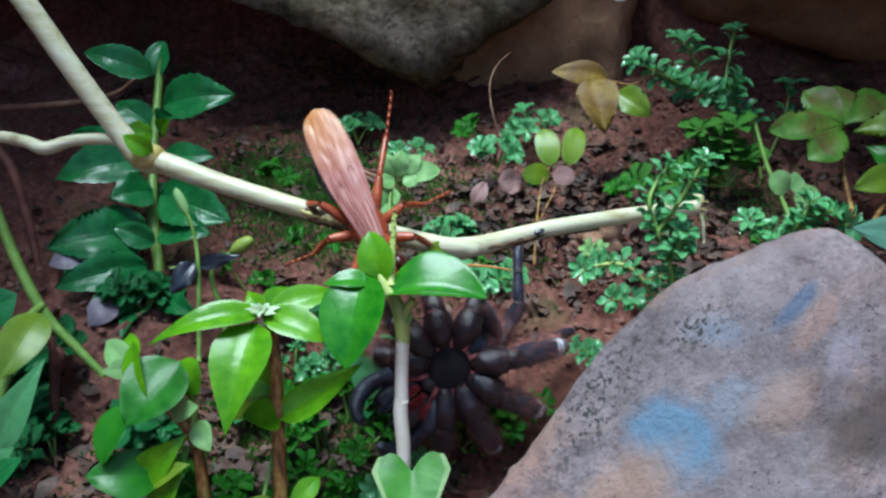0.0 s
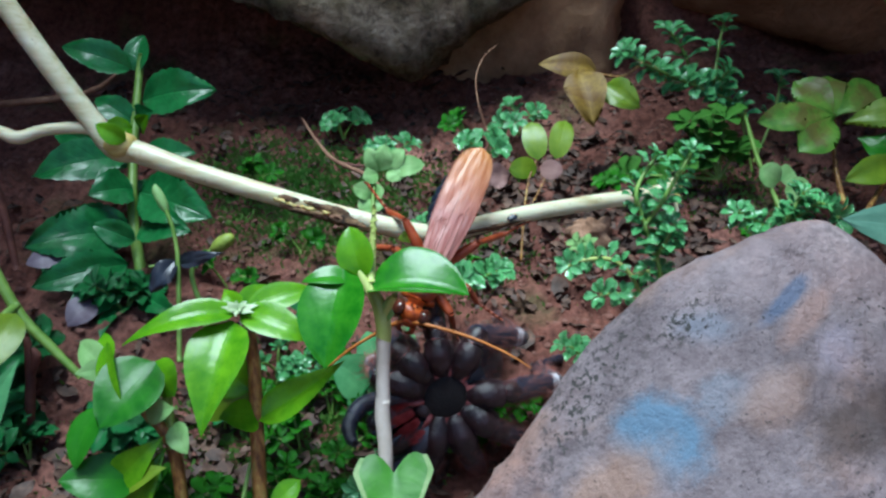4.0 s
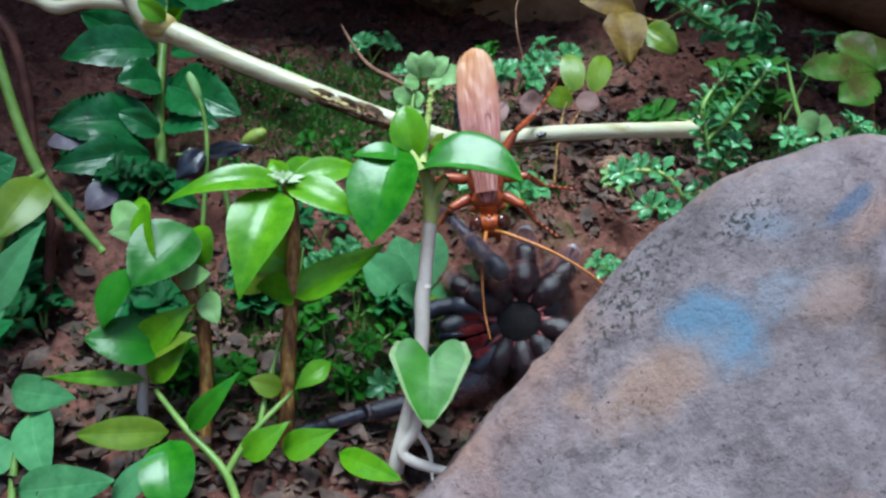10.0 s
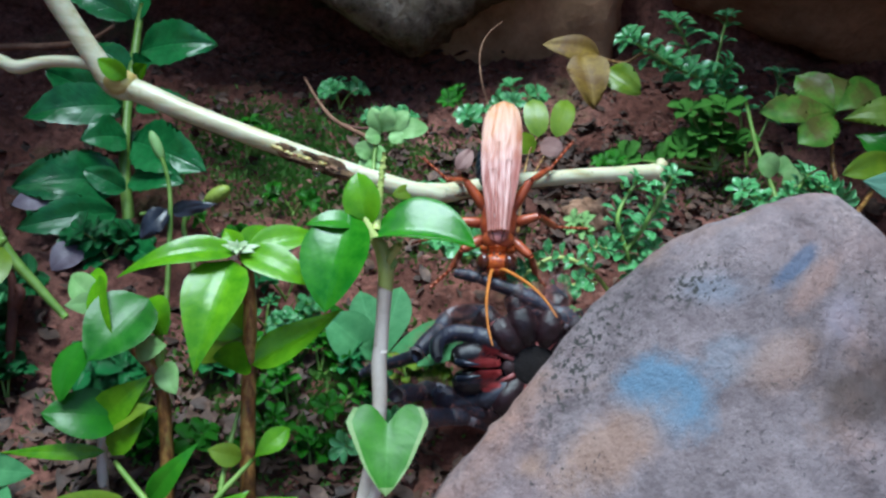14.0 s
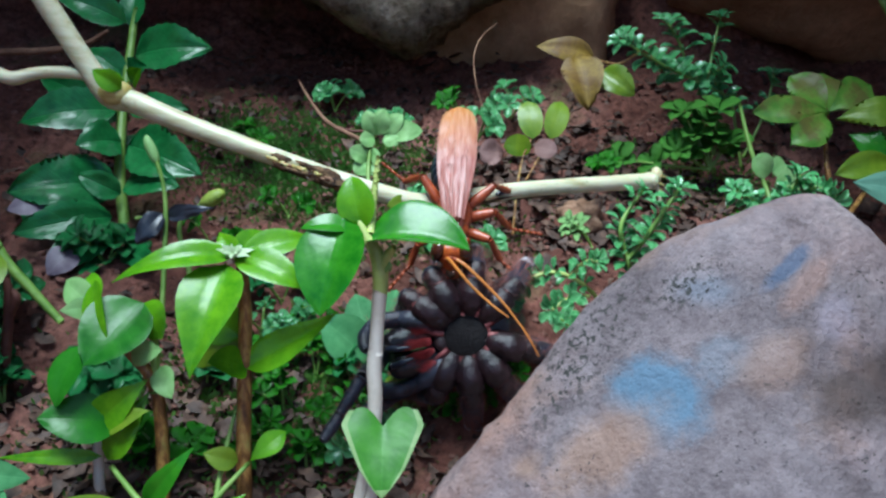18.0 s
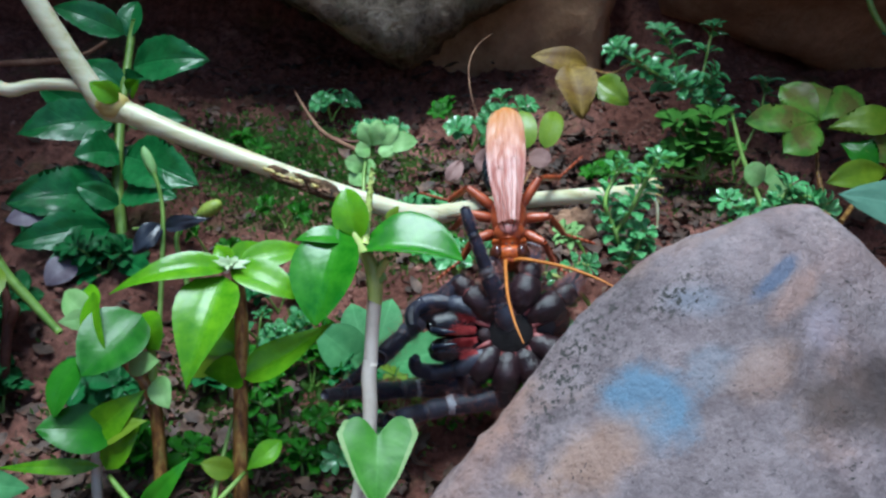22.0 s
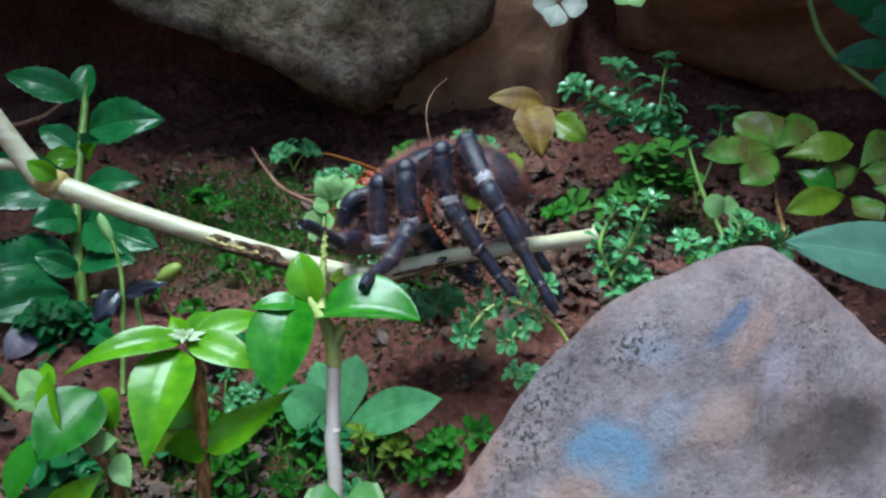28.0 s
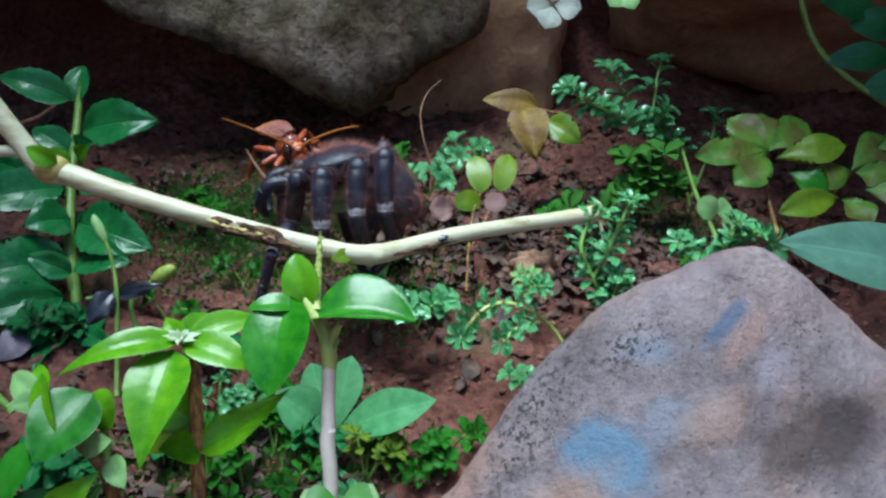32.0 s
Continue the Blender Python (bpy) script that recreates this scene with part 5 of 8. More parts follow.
    for k, tip in enumerate(((0.0984, 0.3198, 0.0509), (0.1037, 0.3159, 0.0433), (0.1111, 0.3205, 0.0516), (0.0962, 0.3127, 0.0378), (0.1153, 0.3151, 0.0413), (0.0750, 0.3103, 0.0344), (0.1058, 0.3184, 0.0480))):
        sprig(t, [o, Vector(o).lerp(Vector(tip), 0.5), tip], .0078, 6, M_LEAF_CLUMP, seed=20 + k, shape="round")


def weed(x, y, z, size, n, mat, seed, label="small green seedling growing from the soil", h=0.012, shape="spoon"):
    rnd = random.Random(seed)
    t = thing("seedling", (x, y, z), label, "plant", "small weeds in the soil")
    for k in range(n):
        a = rnd.uniform(0, 6.28)
        tip = Vector((x, y, z)) + Vector((math.cos(a) * h * 0.9, math.sin(a) * h * 0.7, h * rnd.uniform(0.5, 1.2)))
        mid = Vector((x, y, z)).lerp(tip, 0.5) + Vector((0, 0, h * 0.2))
        sprig(t, [(x, y, z - 0.001), mid, tip], size, rnd.randint(6, 10), mat, seed=seed * 31 + k, r=.0004, shape=shape)
    return t


build_sprigs()


# ---- leaves at the back ----
def build_round_leaves():
    t = thing("four_leaf_seedling", (0.0335, 0.2699, 0.0206), "seedling with two green and two faded round leaves", "plant")
    stem(t, [(0.0323, 0.2568, 0.0279), (0.0345, 0.2772, 0.0343), (0.0370, 0.2919, 0.0405), (0.0403, 0.2999, 0.0447)], [.0004, .0004, .0003, .0003], M_STEM_BROWN)
    leaf(t, (0.0410, 0.3009, 0.0443), (0.0389, 0.3130, 0.0543), .0090, M_LEAF_YELLOW, "round", CAM, fold=0.05)
    leaf(t, (0.0471, 0.3012, 0.0446), (0.0514, 0.3134, 0.0545), .0085, M_LEAF_YELLOW, "round", CAM, fold=0.05)
    leaf(t, (0.0402, 0.2980, 0.0431), (0.0301, 0.2935, 0.0438), .0078, M_LEAF_YELLOW, "round", CAM, fold=0.05)
    leaf(t, (0.0414, 0.2978, 0.0427), (0.0490, 0.2935, 0.0428), .0070, M_LEAF_PINK, "round", CAM, "faded pinkish round leaf", fold=0.05)
    stem(t, [(0.0345, 0.2763, 0.0326), (0.0426, 0.2939, 0.0396), (0.0466, 0.3000, 0.0444)], [.0003, .0003, .0003], M_STEM_BROWN)
    t = thing("fallen_leaf", (0.0256, 0.2970, 0.0401), "pinkish dry fallen leaf on the soil", "leaf")
    leaf(t, (0.0219, 0.2970, 0.0401), (0.0309, 0.2999, 0.0388), .0095, M_LEAF_PINK, "ovate", CAM, wave=0.2)
    t = thing("fallen_leaf", (0.0154, 0.2946, 0.0361), "pinkish dry fallen leaf on the soil", "leaf")
    leaf(t, (0.0129, 0.2931, 0.0334), (0.0175, 0.2996, 0.0390), .0060, M_LEAF_PINK, "ovate", CAM, wave=0.2)
    # dead yellow leaf
    t = thing("dead_leaf", (0.0629, 0.3435, 0.0613), "hanging dead yellow leaf with brown torn edges", "leaf")
    leaf(t, (0.0662, 0.3446, 0.0632), (0.0439, 0.3454, 0.0659), .0110, M_LEAF_DEAD, "ovate", (0, -0.7, 0.7), wave=0.3, fold=0.3)
    leaf(t, (0.0593, 0.3425, 0.0639), (0.0636, 0.3235, 0.0493), .0160, M_LEAF_DEAD, "ovate", CAM, wave=0.25, fold=0.3)
    leaf(t, (0.0690, 0.3391, 0.0592), (0.0815, 0.3295, 0.0532), .0120, M_LEAF_YELLOW, "ovate", CAM, wave=0.2, fold=0.3)
    stem(t, [(0.0651, 0.3444, 0.0628), (0.0763, 0.3438, 0.0611), (0.0863, 0.3466, 0.0658), (0.0946, 0.3451, 0.0582)], [.0007, .0006, .0006, .0005], M_STEM_BROWN)
    # spotted three-part leaves on the right
    t = thing("spotted_weed", (0.1421, 0.2949, 0.0471), "weed with rounded three-part leaves, yellowish with brown spots", "plant")
    stem(t, [(0.1370, 0.2630, 0.0380), (0.1397, 0.2858, 0.0465), (0.1410, 0.2965, 0.0597)], [.0009, .0008, .0006], M_STEM_BROWN)
    stem(t, [(0.1406, 0.2628, 0.0380), (0.1582, 0.2842, 0.0449), (0.1702, 0.2926, 0.0541)], [.0009, .0008, .0006], M_STEM_BROWN)
    for b, tip, w, mm in (
        ((0.1410, 0.2970, 0.0607), (0.1292, 0.3082, 0.0691), .0120, M_LEAF_OLD), ((0.1410, 0.2970, 0.0607), (0.1129, 0.2916, 0.0608), .0100, M_LEAF_OLD), ((0.1414, 0.2970, 0.0607), (0.1574, 0.3064, 0.0680), .0120, M_LEAF_OLD),
        ((0.1410, 0.2966, 0.0600), (0.1256, 0.2838, 0.0527), .0125, M_LEAF_OLD), ((0.1418, 0.2968, 0.0604), (0.1429, 0.3124, 0.0698), .0110, M_LEAF_OLD), ((0.1429, 0.2939, 0.0591), (0.1667, 0.2930, 0.0640), .0105, M_LEAF_YELLOW),
        ((0.1702, 0.2926, 0.0541), (0.1539, 0.2866, 0.0540), .0100, M_LEAF_OLD), ((0.1712, 0.2925, 0.0541), (0.1837, 0.2867, 0.0524), .0110, M_LEAF_OLD), ((0.1626, 0.2825, 0.0487), (0.1383, 0.2748, 0.0466), .0090, M_LEAF_YELLOW),
        ((0.1636, 0.2822, 0.0482), (0.1693, 0.2701, 0.0441), .0100, M_LEAF_OLD), ((0.1706, 0.2929, 0.0548), (0.1856, 0.3033, 0.0640), .0110, M_LEAF_OLD), ((0.1476, 0.2916, 0.0547), (0.1583, 0.2826, 0.0508), .0100, M_LEAF_DEEP),
        ((0.1719, 0.2843, 0.0510), (0.1873, 0.2774, 0.0495), .0100, M_LEAF_OLD), ((0.1793, 0.2975, 0.0607), (0.1985, 0.3012, 0.0656), .0110, M_LEAF_OLD)):
        leaf(t, b, tip, w * 1.12, mm, "spoon", (0.05, -0.7, 0.7), fold=0.12, wave=0.2, nu=12)
    t = thing("seedling", (0.1218, 0.2782, 0.0312), "thin seedling with pairs of light green round leaves", "plant", "small weeds in the soil")
    stem(t, [(0.1171, 0.2612, 0.0315), (0.1190, 0.2755, 0.0368), (0.1141, 0.2872, 0.0484), (0.1110, 0.2996, 0.0614)], [.0009, .0009, .0008, .0006], M_STEM_GREEN)
    for b, tip, w in (((0.1203, 0.2823, 0.0432), (0.1131, 0.2824, 0.0480), .0085), ((0.1207, 0.2823, 0.0432), (0.1261, 0.2858, 0.0452), .0085), ((0.1209, 0.2781, 0.0415), (0.1287, 0.2757, 0.0430), .0090)):
        leaf(t, b, tip, w, M_LEAF_PALE, "round", CAM, fold=0.1)
    # pale compound leaf in the middle
    t = thing("compound_leaf_weed", (-0.0138, 0.2554, 0.0492), "small weed with pale green paired leaflets", "plant")
    stem(t, [(-0.0130, 0.2468, 0.0437), (-0.0138, 0.2562, 0.0508), (-0.0122, 0.2632, 0.0575), (-0.0051, 0.2661, 0.0582)], [.0007, .0006, .0005, .0004], M_STEM_GREEN)
    for b, tip, w in (((-0.0125, 0.2621, 0.0575), (-0.0155, 0.2635, 0.0647), .0065), ((-0.0117, 0.2621, 0.0575), (-0.0098, 0.2642, 0.0655), .0070), ((-0.0099, 0.2625, 0.0581), (-0.0039, 0.2636, 0.0640), .0065), ((-0.0085, 0.2625, 0.0581), (0.0023, 0.2614, 0.0597), .0075), ((-0.0094, 0.2622, 0.0575), (-0.0045, 0.2593, 0.0560), .0060), ((-0.0125, 0.2616, 0.0566), (-0.0169, 0.2591, 0.0564), .006),
                      ((-0.0139, 0.2587, 0.0512), (-0.0200, 0.2578, 0.0541), .0065), ((-0.0136, 0.2587, 0.0512), (-0.0105, 0.2576, 0.0531), .0060), ((-0.0139, 0.2579, 0.0497), (-0.0182, 0.2545, 0.0477), .0065), ((-0.0132, 0.2579, 0.0496), (-0.0120, 0.2544, 0.0473), .005)):
        leaf(t, b, tip, w * 0.95, M_LEAF_PALE, "oval", (0.05, -0.8, 0.6), fold=0.06, wave=0.14, nu=14, teeth=4)
    # soft rosette on the soil
    t = thing("downy_rosette", (-0.0082, 0.2092, 0.0053), "ground rosette of downy grey-green oval leaves", "plant")
    c = (-0.0079, 0.2102, 0.0075)
    for tip, w in (((0.0209, 0.2053, 0.0227), .0125), ((-0.0031, 0.2284, 0.0225), .0110), ((-0.0232, 0.2113, 0.0224), .0135), ((-0.0152, 0.2288, 0.0201), .0100), ((-0.0128, 0.2024, 0.0184), .009)):
        leaf(t, c, tip, w, M_LEAF_BLUE, "spoon", (0, -0.6, 0.8), fold=0.2, arch=0.12, nu=12)
    # leaves hanging from above
    t = thing("pale_leaf_spray", (0.0591, 0.3188, 0.1110), "pale grey-green rounded leaflets hanging from above", "plant")
    stem(t, [(0.0819, 0.3429, 0.1336), (0.0678, 0.3218, 0.1160), (0.0586, 0.3121, 0.1048)], [.0010, .0008, .0005], M_STEM_BROWN)
    for b, tip, w in (((0.0640, 0.3156, 0.1079), (0.0552, 0.3124, 0.1076), .0095), ((0.0646, 0.3153, 0.1074), (0.0613, 0.3080, 0.1012), .0090), ((0.0653, 0.3155, 0.1078), (0.0740, 0.3116, 0.1073), .0100), ((0.0646, 0.3158, 0.1085), (0.0674, 0.3213, 0.1155), .0090)):
        leaf(t, b, tip, w, M_LEAF_WHITE, "spoon", CAM, fold=0.1)
    for b, tip, w in (((0.0883, 0.3168, 0.1124), (0.0836, 0.3115, 0.1081), .0075), ((0.0887, 0.3168, 0.1124), (0.0923, 0.3109, 0.1074), .0075)):
        leaf(t, b, tip, w, M_LEAF_PALE, "spoon", CAM, fold=0.1)
    t = thing("overhanging_weed", (0.2106, 0.3283, 0.0774), "green weed leaves reaching in over the stone", "plant")
    stem(t, [(0.1621, 0.3486, 0.1156), (0.1682, 0.3373, 0.0925), (0.1808, 0.3303, 0.0791), (0.1999, 0.3240, 0.0677)], [.0010, .0012, .0012, .0012], M_STEM_GREEN)
    for b, tip, w in (((0.1980, 0.3329, 0.0859), (0.1723, 0.3329, 0.0839), 0.0115), ((0.2002, 0.3379, 0.0965), (0.1821, 0.3386, 0.0965), 0.0135), ((0.1917, 0.3401, 0.1003), (0.1673, 0.3456, 0.1098), 0.0149), ((0.2042, 0.3276, 0.0754), (0.1871, 0.3282, 0.0753), 0.0135)):
        leaf(t, b, tip, w, M_LEAF_DARK, "ovate", CAM, fold=0.1)
    t = thing("overhanging_leaf", (0.1125, 0.1540, 0.0876), "broad pale green leaf leaning in close over the stone", "leaf")
    stem(t, [(0.1264, 0.1555, 0.0805), (0.1174, 0.1536, 0.0851), (0.1116, 0.1536, 0.0869)], [.0011, .0010, .0007], M_STEM_GREEN)
    leaf(t, (0.1125, 0.1535, 0.0867), (0.0814, 0.1526, 0.0936), .0125, M_LEAF_HAZE, "ovate", (-0.05, -0.8, 0.6), fold=0.1)


build_round_leaves()


def build_front_weeds():
    """Weeds close to the lens, low on the soil."""
    t = thing("branching_weed", (-0.0437, 0.1486, -0.0035), "branching weed with pale stalks and green and yellowish leaves", "plant", "seedlings in the soil")
    stem(t, [(-0.0410, 0.1416, -0.0081), (-0.0460, 0.1484, 0.0002), (-0.0566, 0.1559, 0.0054), (-0.0649, 0.1615, 0.0115)], [.0010, .0009, .0008, .0006], M_STEM_GREEN)
    stem(t, [(-0.0460, 0.1482, -0.0003), (-0.0414, 0.1542, 0.0067), (-0.0333, 0.1624, 0.0134)], [.0009, .0008, .0005], M_STEM_GREEN)
    stem(t, [(-0.0398, 0.1556, 0.0072), (-0.0396, 0.1617, 0.0121), (-0.0379, 0.1736, 0.0213)], [.0007, .0006, .0004], M_STEM_GREEN)
    for b, tip, w, mm, s in (
        ((-0.0656, 0.1621, 0.0126), (-0.0573, 0.1716, 0.0257), .0075, M_LEAF_BRIGHT, "lance"),
        ((-0.0670, 0.1626, 0.0134), (-0.0902, 0.1597, 0.0141), .0040, M_LEAF_BRIGHT, "lance"),
        ((-0.0601, 0.1547, 0.0053), (-0.0794, 0.1499, 0.0067), .0075, M_LEAF_YELLOW, "ovate"), ((-0.0557, 0.1551, 0.0061), (-0.0442, 0.1595, 0.0204), .0060, M_LEAF_HERO, "lance"),
        ((-0.0593, 0.1523, 0.0050), (-0.0550, 0.1385, -0.0014), .0125, M_LEAF_HERO, "round"), ((-0.0427, 0.1510, 0.0028), (-0.0328, 0.1560, 0.0100), .0070, M_LEAF_BRIGHT, "lance"),
        ((-0.0359, 0.1625, 0.0135), (-0.0434, 0.1617, 0.0162), .0055, M_LEAF_YELLOW, "ovate"), ((-0.0219, 0.1559, 0.0017), (-0.0068, 0.1489, 0.0015), .0060, M_LEAF_BRIGHT, "ovate"),
        ((-0.0345, 0.1541, 0.0024), (-0.0221, 0.1570, 0.0078), .0075, M_LEAF_BRIGHT, "lance"), ((-0.0334, 0.1633, 0.0130), (-0.0258, 0.1691, 0.0175), .0055, M_LEAF_BRIGHT, "spoon")):
        leaf(t, b, tip, w, mm, s, (0.0, -0.75, 0.65), fold=0.2)
    t = thing("dull_weed", (-0.0875, 0.1443, -0.0037), "low weed with dull blue-green leaves in the shade", "plant", "seedlings in the soil")
    stem(t, [(-0.0899, 0.1371, -0.0085), (-0.0927, 0.1492, 0.0012), (-0.0921, 0.1617, 0.0072)], [.0010, .0009, .0006], M_STEM_GREEN)
    for b, tip, w in (((-0.0923, 0.1585, 0.0056), (-0.0828, 0.1420, 0.0006), .0105), ((-0.0992, 0.1629, 0.0073), (-0.0812, 0.1569, 0.0112), .0085), ((-0.0902, 0.1421, -0.0035), (-0.0682, 0.1425, 0.0016), .0100), ((-0.0950, 0.1519, 0.0018), (-0.1014, 0.1429, -0.0021), .010), ((-0.0691, 0.1416, -0.0042), (-0.0595, 0.1487, 0.0048), .0060)):
        leaf(t, b, tip, w, M_LEAF_BLUE, "ovate", (0.0, -0.8, 0.6), fold=0.15)
    # pale roots at the foot of the spike plant
    t = thing("pale_root", (-0.0051, 0.1558, 0.0037), "pale forked root running over the soil", "root")
    stem(t, [(-0.0041, 0.1616, 0.0155), (-0.0048, 0.1575, 0.0090), (-0.0073, 0.1547, 0.0037), (0.0029, 0.1531, 0.0010), (0.0121, 0.1543, -0.0009)], [.0012, .0013, .0014, .0011, .0005], M_STEM_PALE, "strand", rough=0.1)
    stem(t, [(-0.0048, 0.1575, 0.0090), (-0.0013, 0.1552, 0.0047), (-0.0001, 0.1514, -0.0002)], [.0008, .0006, .0003], M_STEM_PALE, "strand", rough=0.1)


build_front_weeds()


# ---- wasp ----
def hairs(bm, centre_of, count, length, r, seed, mat=0):
    """Bristles: thin three-sided spikes; centre_of(rnd) gives a root and an outward way."""
    rnd = random.Random(seed)
    for _ in range(count):
        p, d = centre_of(rnd)
        d = (d + Vector((rnd.uniform(-.35, .35), rnd.uniform(-.35, .35), rnd.uniform(-.35, .35)))).normalized()
        s = d.orthogonal().normalized()
        u = d.cross(s)
        L = length * rnd.uniform(0.5, 1.2)
        b = [bm.verts.new(p + (s * math.cos(a) + u * math.sin(a)) * r) for a in (0, 2.1, 4.2)]
        q = bm.verts.new(p + d * L)
        for k in range(3):
            bm.faces.new((b[k], b[(k + 1) % 3], q)).material_index = mat
    return bm


WASP_SIZE = 1.05


def wing_half(u, Wd):
    """Half width of a folded wing, u from its root to its tip."""
    body = 0.40 + 0.60 * math.sin(min(1.0, u / 0.62) * math.pi / 2) ** 1.3
    return Wd * 0.5 * body * math.sqrt(max(0.0, 1 - max(0.0, (u - 0.60) / 0.401) ** 4.2))


def wing_height(u, v, s):
    """Relief of a folded wing: an arched sheet with lengthwise pleats."""
    pleat = .00007 * math.sin(v * 11 + 2.2 * math.sin(u * 3 + s)) * (1 - 0.55 * u)
    return .0013 * (1 - v * v) * (1 - 0.9 * u * u) - .0016 * u * u + pleat + .00022 * noise.noise(Vector((u * 9, v * 3, s)))


def build_wing(t, s, fore):
    L, Wd = (.0380, .0098) if fore else (.0300, .0086)
    bm = bmesh.new()
    nu, nv = 34, 18
    g = []
    for i in range(nu + 1):
        u = i / nu
        hw = wing_half(u, Wd)
        g.append([bm.verts.new((-L * u, hw * (2 * j / nv - 1), wing_height(u, 2 * j / nv - 1, s))) for j in range(nv + 1)])
    for a, b in zip(g, g[1:]):
        for j in range(nv):
            bm.faces.new((a[j], a[j + 1], b[j + 1], b[j]))
    rnd = random.Random(3 + s)
    for i in range(int(nu * 0.66), int(nu * 0.92)):
        for j in (0, nv):
            p = g[i][j].co
            d = Vector((-0.8, 0.5 * (2 * j / nv - 1), rnd.uniform(-.2, .3))).normalized() * rnd.uniform(.0002, .0005)
            q = d.cross(Vector((0, 0, 1))).normalized() * .00005
            bm.faces.new((bm.verts.new(p + q), bm.verts.new(p + d), bm.verts.new(p - q)))
    w = part("forewing" if fore else "hindwing", bm, M_WING, t, "translucent amber wing, rosy towards its root")
    w.matrix_basis = pose(.0012 if fore else -.0010, s * (.0007 if fore else .0004), .0034 + (.0005 if s > 0 else 0) - (0 if fore else .0008), s * 6, 3, s * (1.2 if fore else 0.4))
    if not fore:
        return
    top = .00010
    for k, v0 in enumerate((-0.97, -0.60, -0.22, 0.18, 0.58, 0.97)):
        pts = []
        for q in range(10):
            u = q / 9 * (0.97 if abs(v0) > 0.9 else (0.62, 0.50, 0.66, 0.46, 0.58)[k % 5])
            v = max(-0.98, min(0.98, v0 + (0.0 if abs(v0) > 0.9 else 0.08 * math.sin(u * 7 + k * 1.9))))
            pts.append((-L * u, wing_half(u, Wd) * v, wing_height(u, v, s) + top))
        part("vein", tube(bmesh.new(), pts, [.00010 - .000007 * q for q in range(10)], 5, 2), M_VEIN, w)
    for u0, va, vb in ((0.40, -0.60, -0.24), (0.47, 0.18, 0.56)):
        pts = []
        for q in range(5):
            u, v = u0 + 0.045 * math.sin(q / 4 * math.pi), va + (vb - va) * q / 4
            pts.append((-L * u, wing_half(u, Wd) * v, wing_height(u, v, s) + top))
        part("vein", tube(bmesh.new(), pts, [.00006] * 5, 5, 2), M_VEIN, w)


